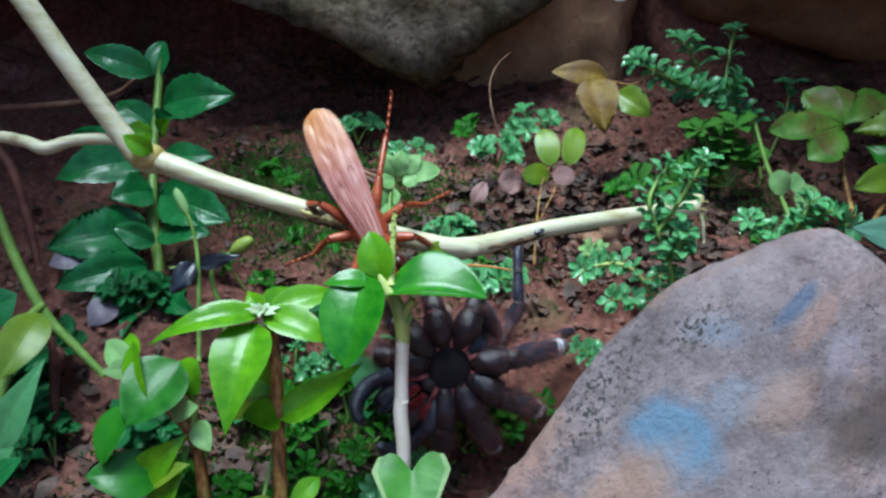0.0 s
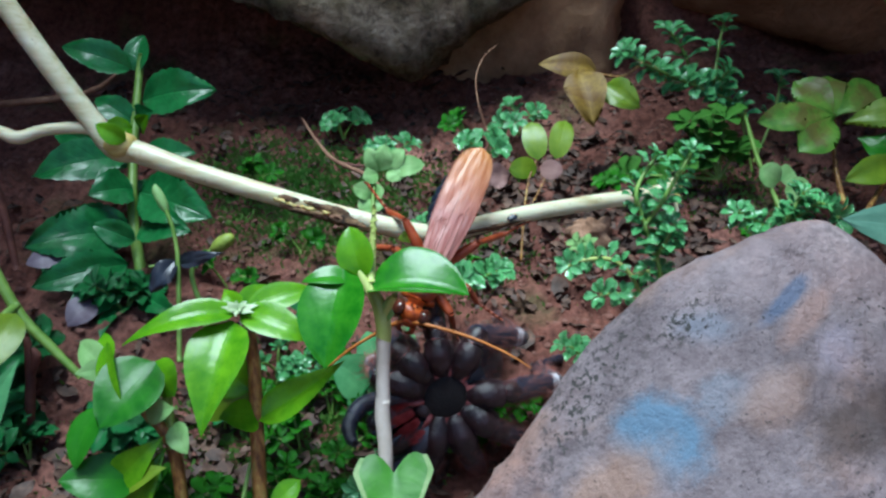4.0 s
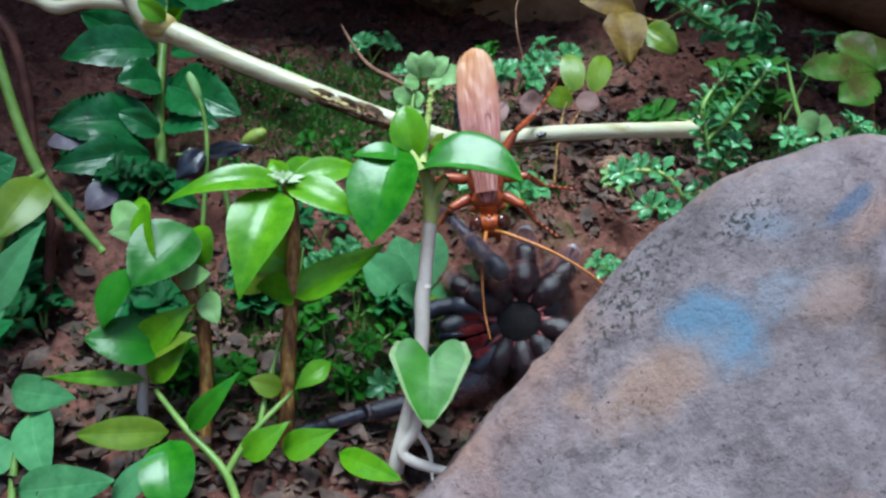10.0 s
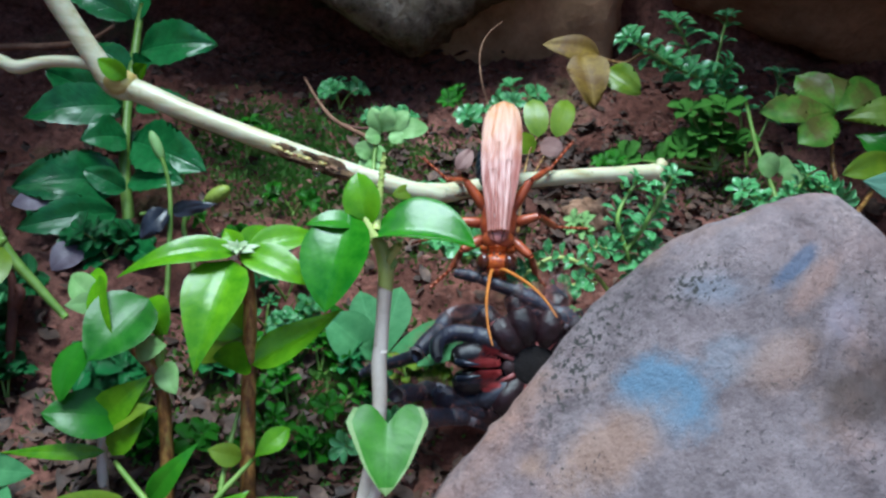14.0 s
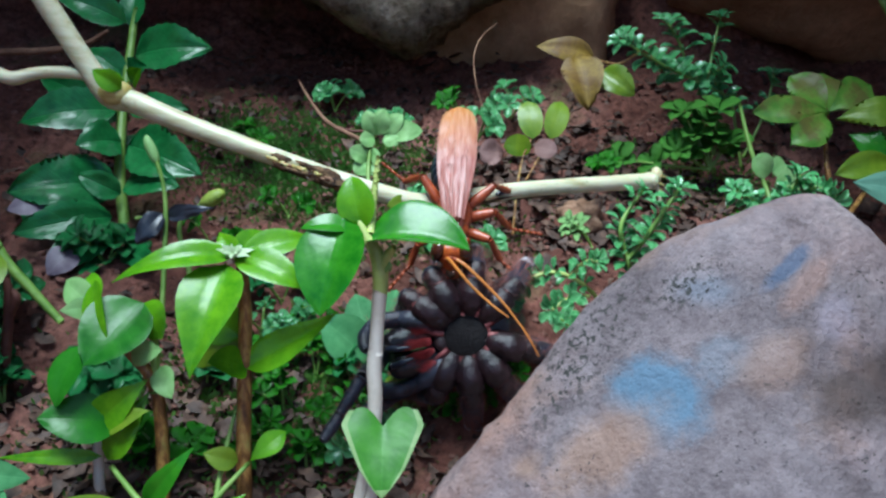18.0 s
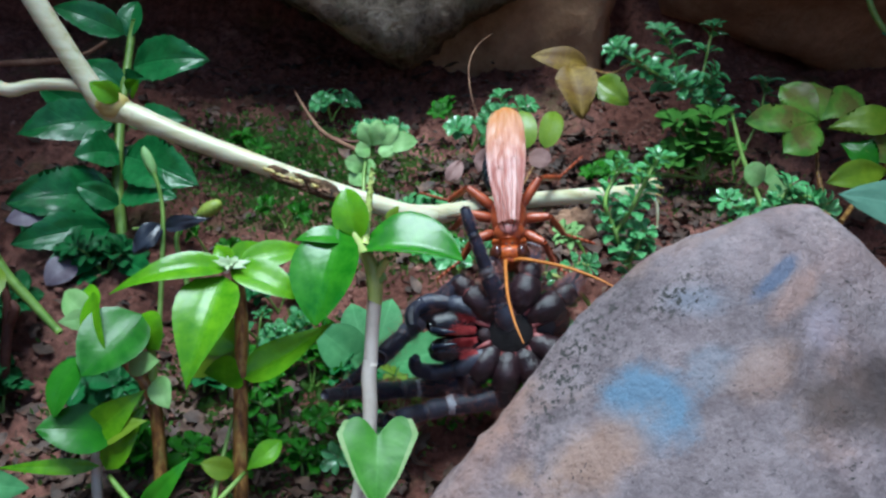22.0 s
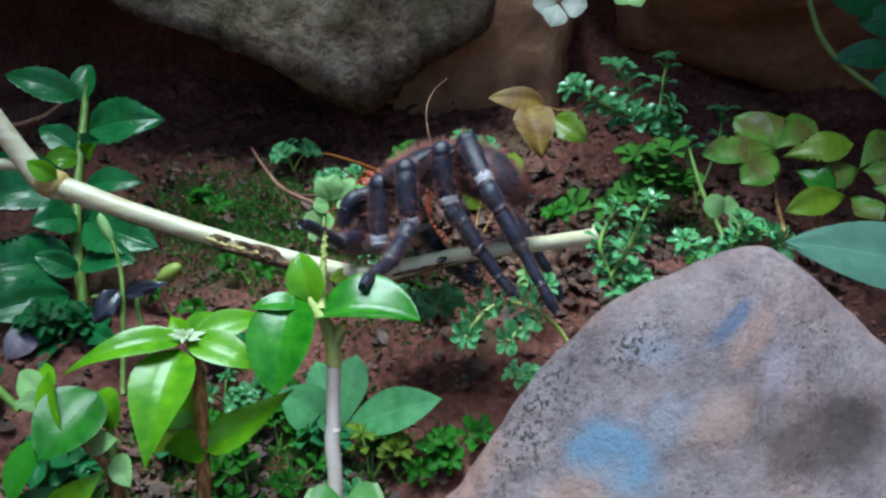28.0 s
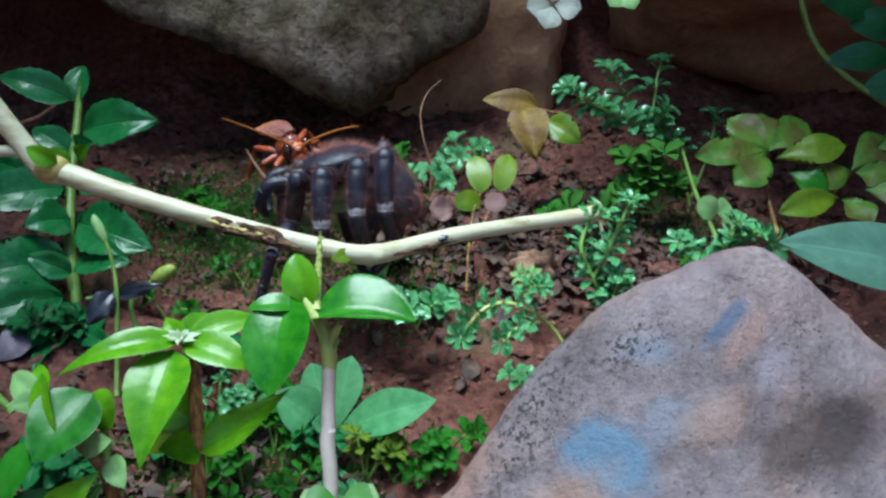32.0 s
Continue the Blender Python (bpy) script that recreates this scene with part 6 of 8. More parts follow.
def build_wasp():
    t = thing("wasp", (0, 0, 0), "large orange spider wasp with amber wings and a blue-black abdomen", "wasp")
    # thorax
    bm = bmesh.new()
    blob(bm, (-.0040, 0, -.0010), (.0066, .0047, .0040), None, 22, 14, 0.06, 400)
    hairs(bm, lambda r: ((lambda q: (Vector((r.uniform(-.008, .002), math.cos(q) * .0043, math.sin(q) * .0036 - .0010)), Vector((0, math.cos(q), math.sin(q)))))(r.uniform(0, 6.28))), 260, .0011, .00005, 12, 1)
    part("thorax", bm, (M_WASP_RED, M_HAIR), t)
    bm = bmesh.new()
    blob(bm, (.0016, 0, -.0002), (.0030, .0040, .0033), None, 20, 12, 0.05, 400)
    part("shoulder", bm, M_WASP_RED, t, "rosy brown shoulder")
    bm = bmesh.new()
    for k in range(9):
        a = math.pi * (k / 8 - 0.5)
        blob(bm, (.0040 - .0007 * abs(math.sin(a)), .0033 * math.sin(a), .0004 - .0022 * abs(math.sin(a))), (.0010, .0012, .0017), None, 10, 6)
    tube(bm, [(.0036, 0, -.0006), (.0055, 0, -.0012)], [.0029, .0017], 12, 3)
    part("collar", bm, M_WASP, t, "orange collar behind the head")
    # shield on the back: a domed plate with two dark seams
    bm = bmesh.new()
    blob(bm, (.0006, 0, .0024), (.0031, .0026, .0013), None, 18, 10, 0.04, 400)
    plate = part("back_plate", bm, M_WASP_PLATE, t, "shining rosy plate on the back")
    for s in (1, -1):
        part("seam", tube(bmesh.new(), [(.0032, s * .0008, .0030), (.0012, s * .0014, .0036), (-.0012, s * .0017, .0034), (-.0026, s * .0011, .0027)], [.00016, .0002, .0002, .00012], 6, 4), M_EYE, plate)
    # abdomen in overlapping rings
    bm = bmesh.new()
    tube(bm, [(-.0092, 0, -.001), (-.0112, 0, -.0014), (-.0130, -.0006, -.0018)], [.0013, .0010, .0024], 14, 4)
    abdomen = part("abdomen", bm, M_WASP_DARK, t, "blue-black ringed abdomen")
    for k in range(6):
        u = k / 5
        r = .0047 * math.sin(0.95 + 1.75 * u)
        bm = bmesh.new()
        blob(bm, (-.0148 - .0029 * k, -.0008 - .0032 * u ** 1.2, -.0028 - .0012 * k), (.0033, r, r * 0.92), Matrix.Rotation(0.25 * u, 3, 'Z'), 20, 14)
        part("segment", bm, M_WASP_DARK, abdomen)
    # head
    bm = bmesh.new()
    blob(bm, (.0076, 0, -.0014), (.0025, .0041, .0034), None, 20, 14, 0.04, 400)
    blob(bm, (.0091, 0, -.0034), (.0014, .0022, .0022), None, 14, 10, 0.04, 400)
    blob(bm, (.0094, 0, -.0006), (.0010, .0018, .0012), None, 12, 8)
    head = part("head", bm, M_WASP, t)
    for s in (1, -1):
        bm = bmesh.new()
        blob(bm, (.0078, s * .0034, -.0003), (.0023, .0017, .0031), Matrix.Rotation(s * 0.2, 3, 'X'), 18, 12)
        part("eye", bm, M_EYE, head, "large glossy dark brown eye")
        bm = bmesh.new()
        tube(bm, [(.0094, s * .0016, -.0046), (.0108, s * .0017, -.0056), (.0112, s * .0003, -.0066)], [.0009, .0007, .0002], 8, 4)
        part("mandible", bm, M_WASP_RED, head)
        part("antenna_socket", blob(bmesh.new(), (.0099, s * .0010, -.0004), (.0006, .0007, .0007), None, 10, 6), M_WASP_RED, head)
    for p in ((.0070, 0, .0019), (.0063, .0007, .0019), (.0063, -.0007, .0019)):
        part("simple_eye", blob(bmesh.new(), p, (.00032, .00032, .00026), None, 8, 6), M_EYE, head)
    # antennae, each turned on its own
    ants = []
    for s in (1, -1):
        bm = bmesh.new()
        pts = [(0, 0, 0), (.0028, s * .0004, .0010), (.009, s * .0010, .0012), (.016, s * .0014, .0010), (.024, s * .0010, .0004), (.0300, 0, -.0004)]
        tube(bm, pts, [.00056, .00046, .00040, .00034, .00026, .00012], 8, 6, 0.12)
        a = part("antenna", bm, M_ANT, t, "long orange antenna")
        ants.append(a)
    for s in (1, -1):
        for fore in (1, 0):
            build_wing(t, s, fore)
    # legs: thigh with shin and foot
    legs = []
    sizes = ((.0076, .0070, .0080), (.0080, .0084, .0090), (.0100, .0122, .0112))
    for n, (fl, tl, fo) in enumerate(sizes):
        for s in (1, -1):
            bm = bmesh.new()
            blob(bm, (.0006, 0, 0), (.0016, .0013, .0014), None, 10, 6)
            tube(bm, [(0, 0, 0), (fl * 0.4, 0, .0003), (fl * 0.85, 0, 0), (fl, 0, 0)], [.0010, .0014, .0011, .0008], 10, 4, 0.06)
            leg = part("leg", bm, M_WASP_RED, t)
            bm = bmesh.new()
            tube(bm, [(0, 0, 0), (tl * 0.5, 0, 0), (tl, 0, 0)], [.0007, .0009, .0007], 8, 3, 0.06)
            for k in range(9):
                x = tl * (0.18 + 0.09 * k)
                tube(bm, [(x, 0, .0004), (x + .0011, (0.6 if k % 2 else -0.6) * .001, .0014)], [.00014, .00004], 4, 0)
            sh = part("shin", bm, M_WASP_RED, leg)
            sh.matrix_basis = pose(fl, 0, 0, 0, 78, 0)
            bm = bmesh.new()
            for k in range(5):
                x = fo * k / 5
                tube(bm, [(x, 0, 0), (x + fo / 5, 0, 0)], [.0003, .00044], 6, 0)
                tube(bm, [(x + fo / 5, 0, 0), (x + fo / 5 + .0006, .0003, -.0004)], [.00012, .00003], 4, 0)
            tube(bm, [(fo, 0, 0), (fo + .0010, .0004, -.0006)], [.0003, .0001], 5, 0)
            ft = part("foot", bm, M_WASP_RED, leg)
            ft.matrix_basis = pose(fl, 0, 0, 0, 78, 0) @ pose(tl, 0, 0, 0, -38, 0)
            legs.append((leg, n, s, sh, ft, fl, tl))
    for o in t.children_recursive:
        o.data.transform(Matrix.Scale(WASP_SIZE, 4))
        o.location = o.location * WASP_SIZE
    return t, ants, legs


wasp, wasp_antennae, wasp_legs = build_wasp()


# ---- spider ----
HIP = (47, 80, 114, 149)
FEMUR = .0160


def bristles(bm, axis, rad, count, length, r, seed, lean=0.5):
    """Hairs all round a limb: axis(w) gives a point of its axis and the limb's way there."""
    def root_of(rnd):
        c, d = axis(rnd.random())
        s = d.orthogonal().normalized()
        a = rnd.uniform(0, 6.283)
        q = s * math.cos(a) + d.cross(s) * math.sin(a)
        return c + q * rad * 0.9, q + d * lean
    return hairs(bm, root_of, count, length, r, seed, 1)


def build_spider():
    t = thing("tarantula", (0, 0, 0), "limp black hairy tarantula with pale leg joints, dragged by a wasp", "spider")
    bm = bmesh.new()
    blob(bm, (0, 0, .0020), (.0112, .0100, .0034), None, 26, 14, 0.14, 300)
    hairs(bm, lambda r: ((lambda a, b: (Vector((.0112 * math.cos(a) * math.cos(b), .0100 * math.sin(a) * math.cos(b), .0020 + .0034 * math.sin(b))), Vector((math.cos(a) * math.cos(b), math.sin(a) * math.cos(b), math.sin(b)))))(r.uniform(0, 6.28), r.uniform(0, 1.5))), 520, .0032, .00005, 3, 1)
    part("carapace", bm, (M_SPIDER, M_HAIR), t)
    # breastplate: a rounded shield, a little six-sided
    bm = bmesh.new()
    blob(bm, (.0004, 0, -.0022), (.0065, .0061, .0011), None, 36, 14, 0.05, 500)
    for v in bm.verts:
        a = math.atan2(v.co.y, v.co.x - .0004)
        k = 1 + 0.045 * math.cos(6 * a)
        v.co.x, v.co.y = .0004 + (v.co.x - .0004) * k, v.co.y * k
    hairs(bm, lambda r: ((lambda q, w: (Vector((.0004 + math.cos(q) * w * .0056, math.sin(q) * w * .0052, -.0028)), Vector((0, 0, -1))))(r.uniform(0, 6.28), r.random() ** 0.5)), 200, .0007, .00004, 17, 1)
    part("breastplate", bm, (M_SPIDER_MATT, M_HAIR_DARK), t, "matt black oval breastplate")
    bm = bmesh.new()
    tube(bm, [(.0004 + .0064 * math.cos(a), .0060 * math.sin(a), -.0024) for a in [k * math.pi / 12 for k in range(25)]], [.00060] * 25, 6, 2, 0.4)
    for k in (22, 63, 97, 131, 166):
        for s in (1, -1):
            w = radians(k) * s
            tube(bm, [(.0058 * math.cos(w), .0054 * math.sin(w), -.0026), (.0078 * math.cos(w), .0075 * math.sin(w), -.0030), (.0104 * math.cos(w), .0102 * math.sin(w), -.0022)], [.0008, .0007, .0003], 7, 4, 0.4)
    part("joint_ring", bm, M_SPIDER_PINK, t, "pinkish skin round the breastplate")
    bm = bmesh.new()
    blob(bm, (.0066, 0, -.0024), (.0016, .0020, .0012), None, 14, 10, 0.06, 500)
    part("lip", bm, M_SPIDER_BROWN, t)
    bm = bmesh.new()
    tube(bm, [(-.0070, 0, .002), (-.0105, 0, .0025)], [.0018, .0022], 10, 2)
    blob(bm, (-.0208, 0, .0030), (.0130, .0082, .0072), None, 26, 16, 0.10, 200)
    hairs(bm, lambda r: ((lambda a, b: (Vector((-.0208 + .0128 * math.sin(b), .0080 * math.cos(a) * math.cos(b), .0030 + .0070 * math.sin(a) * math.cos(b))), Vector((math.sin(b) - 0.9, math.cos(a) * math.cos(b), math.sin(a) * math.cos(b)))))(r.uniform(0, 6.28), r.uniform(-1.4, 1.4))), 2600, .0036, 0.00007, 5, 1)
    bmesh.ops.translate(bm, verts=bm.verts, vec=(.0070, 0, -.0020))
    belly = part("abdomen", bm, (M_SPIDER_GREY, M_HAIR), t, "blue-grey abdomen under long reddish hairs")
    for s in (1, -1):
        bm = tube(bmesh.new(), [(-.0255, s * .0015, .0008), (-.0290, s * .0022, .001)], [.0010, .0006], 8, 2)
        part("spinneret", bm, M_SPIDER, belly)
    for s in (1, -1):
        # jaw: a swollen glossy lobe with a fang folded under it
        bm = bmesh.new()
        tube(bm, [(.0082, s * .0027, .0008), (.0115, s * .0032, -.0004), (.0155, s * .0033, -.0012), (.0188, s * .0031, -.0016), (.0204, s * .0028, -.0020)], [.0022, .0031, .0034, .0030, .0018], 18, 5, 0.03)
        bristles(bm, lambda w: (Vector((.010 + .010 * w, s * .0032, -.001)), Vector((1, 0, 0))), .0032, 60, .0016, .00004, 31 + s)
        ch = part("jaw", bm, (M_SPIDER_GLOSS, M_HAIR_DARK), t, "swollen glossy black jaw")
        bm = bmesh.new()
        hairs(bm, lambda r: (Vector((r.uniform(.0085, .0140), s * r.uniform(.0003, .0020), -.0034)), Vector((1.0, s * 0.35, -0.35))), 260, .0042, .00007, 8 + s)
        hairs(bm, lambda r: (Vector((r.uniform(.0075, .0120), s * r.uniform(.0046, .0066), -.0030)), Vector((0.9, -s * 0.7, -0.5))), 220, .0040, .00007, 18 + s)
        part("fringe", bm, M_SPIDER_RED, ch, "red hair fringe")
        bm = bmesh.new()
        tube(bm, [(.0196, s * .0022, -.0034), (.0170, s * .0018, -.0056), (.0138, s * .0014, -.0058)], [.0009, .0007, .0001], 10, 5)
        part("fang", bm, M_WASP_DARK, ch, "curved black fang")
        # palps
        bm = bmesh.new()
        tube(bm, [(.0058, s * .0040, -.0012), (.0090, s * .0060, -.0020), (.0125, s * .0077, -.0016), (.0142, s * .0084, -.0006)], [.0016, .0025, .0026, .0020], 14, 5, 0.04)
        part("palp_base", bm, (M_SPIDER_GREY, M_HAIR_DARK), t, "blue-grey base of a palp")
        bm = bmesh.new()
        tube(bm, [(.0140, s * .0083, -.0006), (.0190, s * .0090, .0004), (.0222, s * .0084, -.0010)], [.0020, .0023, .0021], 12, 5)
        tube(bm, [(.0222, s * .0084, -.0010), (.0242, s * .0070, -.0040), (.0246, s * .0050, -.0072), (.0240, s * .0036, -.0092)], [.0020, .0019, .0016, .0010], 12, 5)
        bristles(bm, lambda w: (Vector((.014 + .009 * w, s * .0086, -.0004)), Vector((1, 0, 0))), .0021, 60, .0020, .00005, 9 + s)
        part("palp", bm, (M_SPIDER, M_HAIR), t)
    legs = []
    jit = random.Random(6)
    for n, yaw in enumerate(HIP):
        for s in (1, -1):
            a = radians(yaw + jit.uniform(-3, 3)) * s
            fat = jit.uniform(0.90, 1.08)
            out = Vector((math.cos(a), math.sin(a), 0))
            root = Vector((out.x * .0062, out.y * .0059, -.0008))
            ring = Vector((out.x * .0142, out.y * .0138, -.0012))
            hip = Vector((out.x * .0172, out.y * .0168, .0002))
            # first joint of the leg: a swollen drum, then a short collar
            bm = bmesh.new()
            tube(bm, [root, root.lerp(ring, 0.25) + Vector((0, 0, -.0006)), root.lerp(ring, 0.65) + Vector((0, 0, -.0010)), ring], [.0026, .0034 * fat, .0037 * fat, .0033 * fat], 24, 7, 0.12)
            bristles(bm, lambda w: (root.lerp(ring, 0.25 + 0.75 * w), out), .0032 * fat, 260, .0016, .000035, n + 7 * s, 0.9)
            drum = part("hip", bm, (M_SPIDER_PLUM, M_HAIR_DARK), t)
            bm = bmesh.new()
            tube(bm, [ring.lerp(root, 0.03) + Vector((0, 0, -.0002)), ring.lerp(hip, 0.3)], [.0025 * fat, .0025 * fat], 16, 2, 0.10)
            part("joint_skin", bm, M_SPIDER_PINK, drum, "thin pinkish skin of the joint")
            bm = bmesh.new()
            tube(bm, [ring.lerp(hip, 0.2), ring.lerp(hip, 0.7) + Vector((0, 0, -.0002)), hip + out * .0012 + Vector((0, 0, .0004))], [.0027, .0030, .0026], 18, 4, 0.14)
            bristles(bm, lambda w: (ring.lerp(hip, 0.3 + w), out), .0028, 130, .0024, .00004, n + 13 * s, 0.7)
            part("hip_collar", bm, (M_SPIDER_PLUM, M_HAIR), drum)
            L = FEMUR * (1.0, 0.94, 0.88, 1.02)[n]
            bm = bmesh.new()
            tube(bm, [(0, 0, 0), (L * 0.25, 0, .0006), (L * 0.7, 0, .0006), (L * 0.96, 0, 0)], [.0027, .0031, .0028, .0022], 16, 5, 0.02)
            blob(bm, (.0002, 0, .0002), (.0030, .0030, .0030), None, 16, 10, 0.06, 400)
            blob(bm, (L, 0, 0), (.0024, .0024, .0024), None, 14, 10, 0.08, 400, 2)
            tube(bm, [(L * 0.80, 0, .0005), (L * 0.88, 0, .0003), (L * 0.98, 0, .0001)], [.0024, .0026, .0024], 14, 3, 0.16, 3)
            bristles(bm, lambda w: (Vector((L * (0.1 + 0.8 * w), 0, .0004)), Vector((1, 0, 0))), .0029, 130, .0044, .00005, n * 5 + s + 60, 0.25)
            bristles(bm, lambda w: (Vector((L * w, 0, .0004)), Vector((1, 0, 0))), .0029, 320, .0026, .00005, n * 3 + s)
            leg = part("leg", bm, (M_SPIDER, M_HAIR, M_SPIDER_JOINT, M_SPIDER_PALE), t)
            k = (1.05, 0.95, 0.85, 1.1)[n]
            pa, ti, me, ta = .0066 * k, .0105 * k, .0100 * k, .0068 * k
            bm = bmesh.new()
            tube(bm, [(0, 0, 0), (pa * 0.4, 0, .0004), (pa * 0.93, 0, 0)], [.0023, .0026, .0021], 14, 4, 0.03, 2)
            tube(bm, [(pa * 0.9, 0, 0), (pa * 1.04, 0, 0)], [.0021, .0021], 12, 2, 0.1, 4)
            tube(bm, [(pa, 0, 0), (pa + ti * 0.5, 0, .0001), (pa + ti * 0.88, 0, 0)], [.0021, .0024, .0021], 14, 4, 0.03, 0)
            tube(bm, [(pa + ti * 0.84, 0, .0003), (pa + ti * 0.94, 0, .0003), (pa + ti, 0, .0001)], [.0021, .0021, .0018], 14, 2, 0.12, 3)
            bristles(bm, lambda w: (Vector(((pa + ti) * w, 0, .0002)), Vector((1, 0, 0))), .0023, 300, .0026, .00005, n + 20 + s)
            shin = part("shin", bm, (M_SPIDER, M_HAIR, M_SPIDER_GREY, M_SPIDER_JOINT, M_SPIDER_JOINT), leg)
            bm = bmesh.new()
            tube(bm, [(0, 0, 0), (me * 0.5, 0, 0), (me * 0.93, 0, 0)], [.0017, .0017, .0014], 12, 4, 0.03)
            tube(bm, [(me * 0.92, 0, 0), (me * 0.99, 0, 0)], [.0013, .0013], 10, 2, 0.1, 2)
            tube(bm, [(me * 0.97, 0, 0), (me + ta * 0.5, 0, -.0004), (me + ta, 0, -.0012)], [.0014, .0016, .0011], 12, 4, 0.03)
            bristles(bm, lambda w: (Vector(((me + ta) * w, 0, 0)), Vector((1, 0, 0))), .0016, 170, .0018, .00005, n + 40 + s)
            foot = part("foot", bm, (M_SPIDER, M_HAIR, M_SPIDER_JOINT), leg)
            legs.append((leg, shin, foot, n, s, hip, yaw, L, pa + ti))
    return t, legs, belly


tarantula, spider_legs, spider_belly = build_spider()


# ---- small weeds, moss, drop ----
def build_ground_cover():
    rnd = random.Random(11)
    front_spots = [
        ((-0.0337, 0.2035, -0.0045), .0042, 2, M_LEAF_HERO), ((-0.0258, 0.2223, -0.0016), .0042, 2, M_LEAF_HERO), ((-0.0432, 0.2281, 0.0102), .0034, 2, M_PILEA), ((-0.0362, 0.2257, 0.0055), .0034, 2, M_PILEA),
        ((0.0052, 0.2851, 0.0295), .0050, 5, M_PILEA), ((0.0168, 0.2617, 0.0274), .0042, 3, M_LEAF_HERO), ((0.0224, 0.3279, 0.0450), .0055, 3, M_PILEA), ((0.0162, 0.3510, 0.0462), .0051, 3, M_LEAF_HERO),
        ((0.0379, 0.3616, 0.0435), .0060, 4, M_PILEA), ((-0.0363, 0.3594, 0.0437), .0055, 3, M_PILEA), ((-0.0141, 0.3460, 0.0384), .0050, 3, M_PILEA), ((-0.0655, 0.3110, 0.0396), .0051, 4, M_LEAF_HERO),
        ((-0.0665, 0.2677, 0.0222), .0038, 2, M_LEAF_HERO), ((0.0522, 0.2251, 0.0205), .0040, 1, M_PILEA), ((0.0082, 0.1968, 0.0062), .0044, 2, M_LEAF_HERO), ((0.0142, 0.1955, 0.0042), .0042, 2, M_LEAF_HERO),
        ((0.0237, 0.2062, 0.0156), .0051, 2, M_LEAF_HERO), ((0.0013, 0.1967, 0.0055), .0050, 4, M_LEAF_YELLOW),
    ]
    bank_spots = [
        ((-0.0428, 0.2190, 0.0136), .0036, 3, M_PILEA), ((-0.0362, 0.2122, 0.0115), .0036, 2, M_PILEA), ((-0.0237, 0.2046, 0.0084), .0042, 3, M_LEAF_HERO), ((-0.0305, 0.1923, 0.0053), .0042, 2, M_LEAF_HERO),
        ((-0.0111, 0.1929, 0.0081), .0040, 3, M_PILEA), ((0.0587, 0.2592, 0.0364), .0040, 2, M_LEAF_PALE), ((0.0159, 0.2437, 0.0351), .0055, 4, M_PILEA), ((0.0700, 0.2855, 0.0459), .0051, 2, M_LEAF_HERO),
        ((-0.0392, 0.1797, -0.0056), .0046, 3, M_LEAF_HERO), ((-0.0566, 0.1749, -0.0043), .0051, 3, M_LEAF_HERO), ((-0.0187, 0.1904, -0.0060), .0042, 2, M_LEAF_HERO), ((-0.0105, 0.1839, -0.0075), .0044, 2, M_PILEA),
        ((-0.0436, 0.2833, 0.0303), .0042, 2, M_LEAF_HERO), ((-0.1043, 0.1911, -0.0180), .0060, 4, M_LEAF_DARK), ((-0.0532, 0.2048, -0.0042), .0036, 2, M_PILEA), ((-0.0222, 0.1756, -0.0059), .0040, 2, M_LEAF_HERO),
        ((0.1060, 0.2484, 0.0411), .0042, 2, M_LEAF_HERO), ((0.0495, 0.2162, 0.0270), .0040, 2, M_PILEA),
    ]
    # dark-leaved filler weeds, added so that the shaded left side gets darker
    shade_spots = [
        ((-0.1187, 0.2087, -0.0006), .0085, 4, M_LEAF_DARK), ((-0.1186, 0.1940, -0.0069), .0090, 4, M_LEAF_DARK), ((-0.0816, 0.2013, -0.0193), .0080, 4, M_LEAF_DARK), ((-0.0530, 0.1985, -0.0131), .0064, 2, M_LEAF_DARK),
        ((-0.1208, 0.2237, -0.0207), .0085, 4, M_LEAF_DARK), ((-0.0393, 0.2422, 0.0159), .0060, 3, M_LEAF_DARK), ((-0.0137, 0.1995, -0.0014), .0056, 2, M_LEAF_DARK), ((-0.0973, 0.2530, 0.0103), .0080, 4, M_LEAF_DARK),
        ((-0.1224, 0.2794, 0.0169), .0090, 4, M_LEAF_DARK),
    ]
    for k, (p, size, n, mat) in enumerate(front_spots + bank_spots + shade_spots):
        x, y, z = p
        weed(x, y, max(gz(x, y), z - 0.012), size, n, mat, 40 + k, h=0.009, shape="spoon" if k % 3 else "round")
    # moss cushions
    bm = bmesh.new()
    beds = ((-0.0658, 0.3331), (-0.0419, 0.3407), (-0.0631, 0.3285), (-0.0352, 0.3176), (-0.0146, 0.3289), (-0.0500, 0.3050), (-0.0250, 0.3050), (-0.0357, 0.2124), (-0.0277, 0.2001), (-0.0202, 0.2133), (-0.0636, 0.1887), (-0.0295, 0.1891), (0.0077, 0.2811), (0.1101, 0.3219))
    for _ in range(16000):
        k = rnd.choice(beds)
        x, y = rnd.gauss(k[0], 0.017), rnd.gauss(k[1], 0.013)
        z = gz(x, y)
        d = Vector((rnd.uniform(-.6, .6), rnd.uniform(-.8, .2), 0.9)).normalized()
        p = Vector((x, y, z - 0.0004))
        q = p + d * rnd.uniform(.0012, .0034)
        s = d.cross(Vector((rnd.uniform(-.3, .3), -1, 0.3))).normalized() * rnd.uniform(.0003, .0007)
        m = (p + q) / 2
        bm.faces.new((bm.verts.new(p), bm.verts.new(m + s), bm.verts.new(q), bm.verts.new(m - s)))
    tagged(part("moss", bm, M_MOSS), "thin cushions of dark green moss on the soil", "moss", kind="stuff")
    bm = bmesh.new()
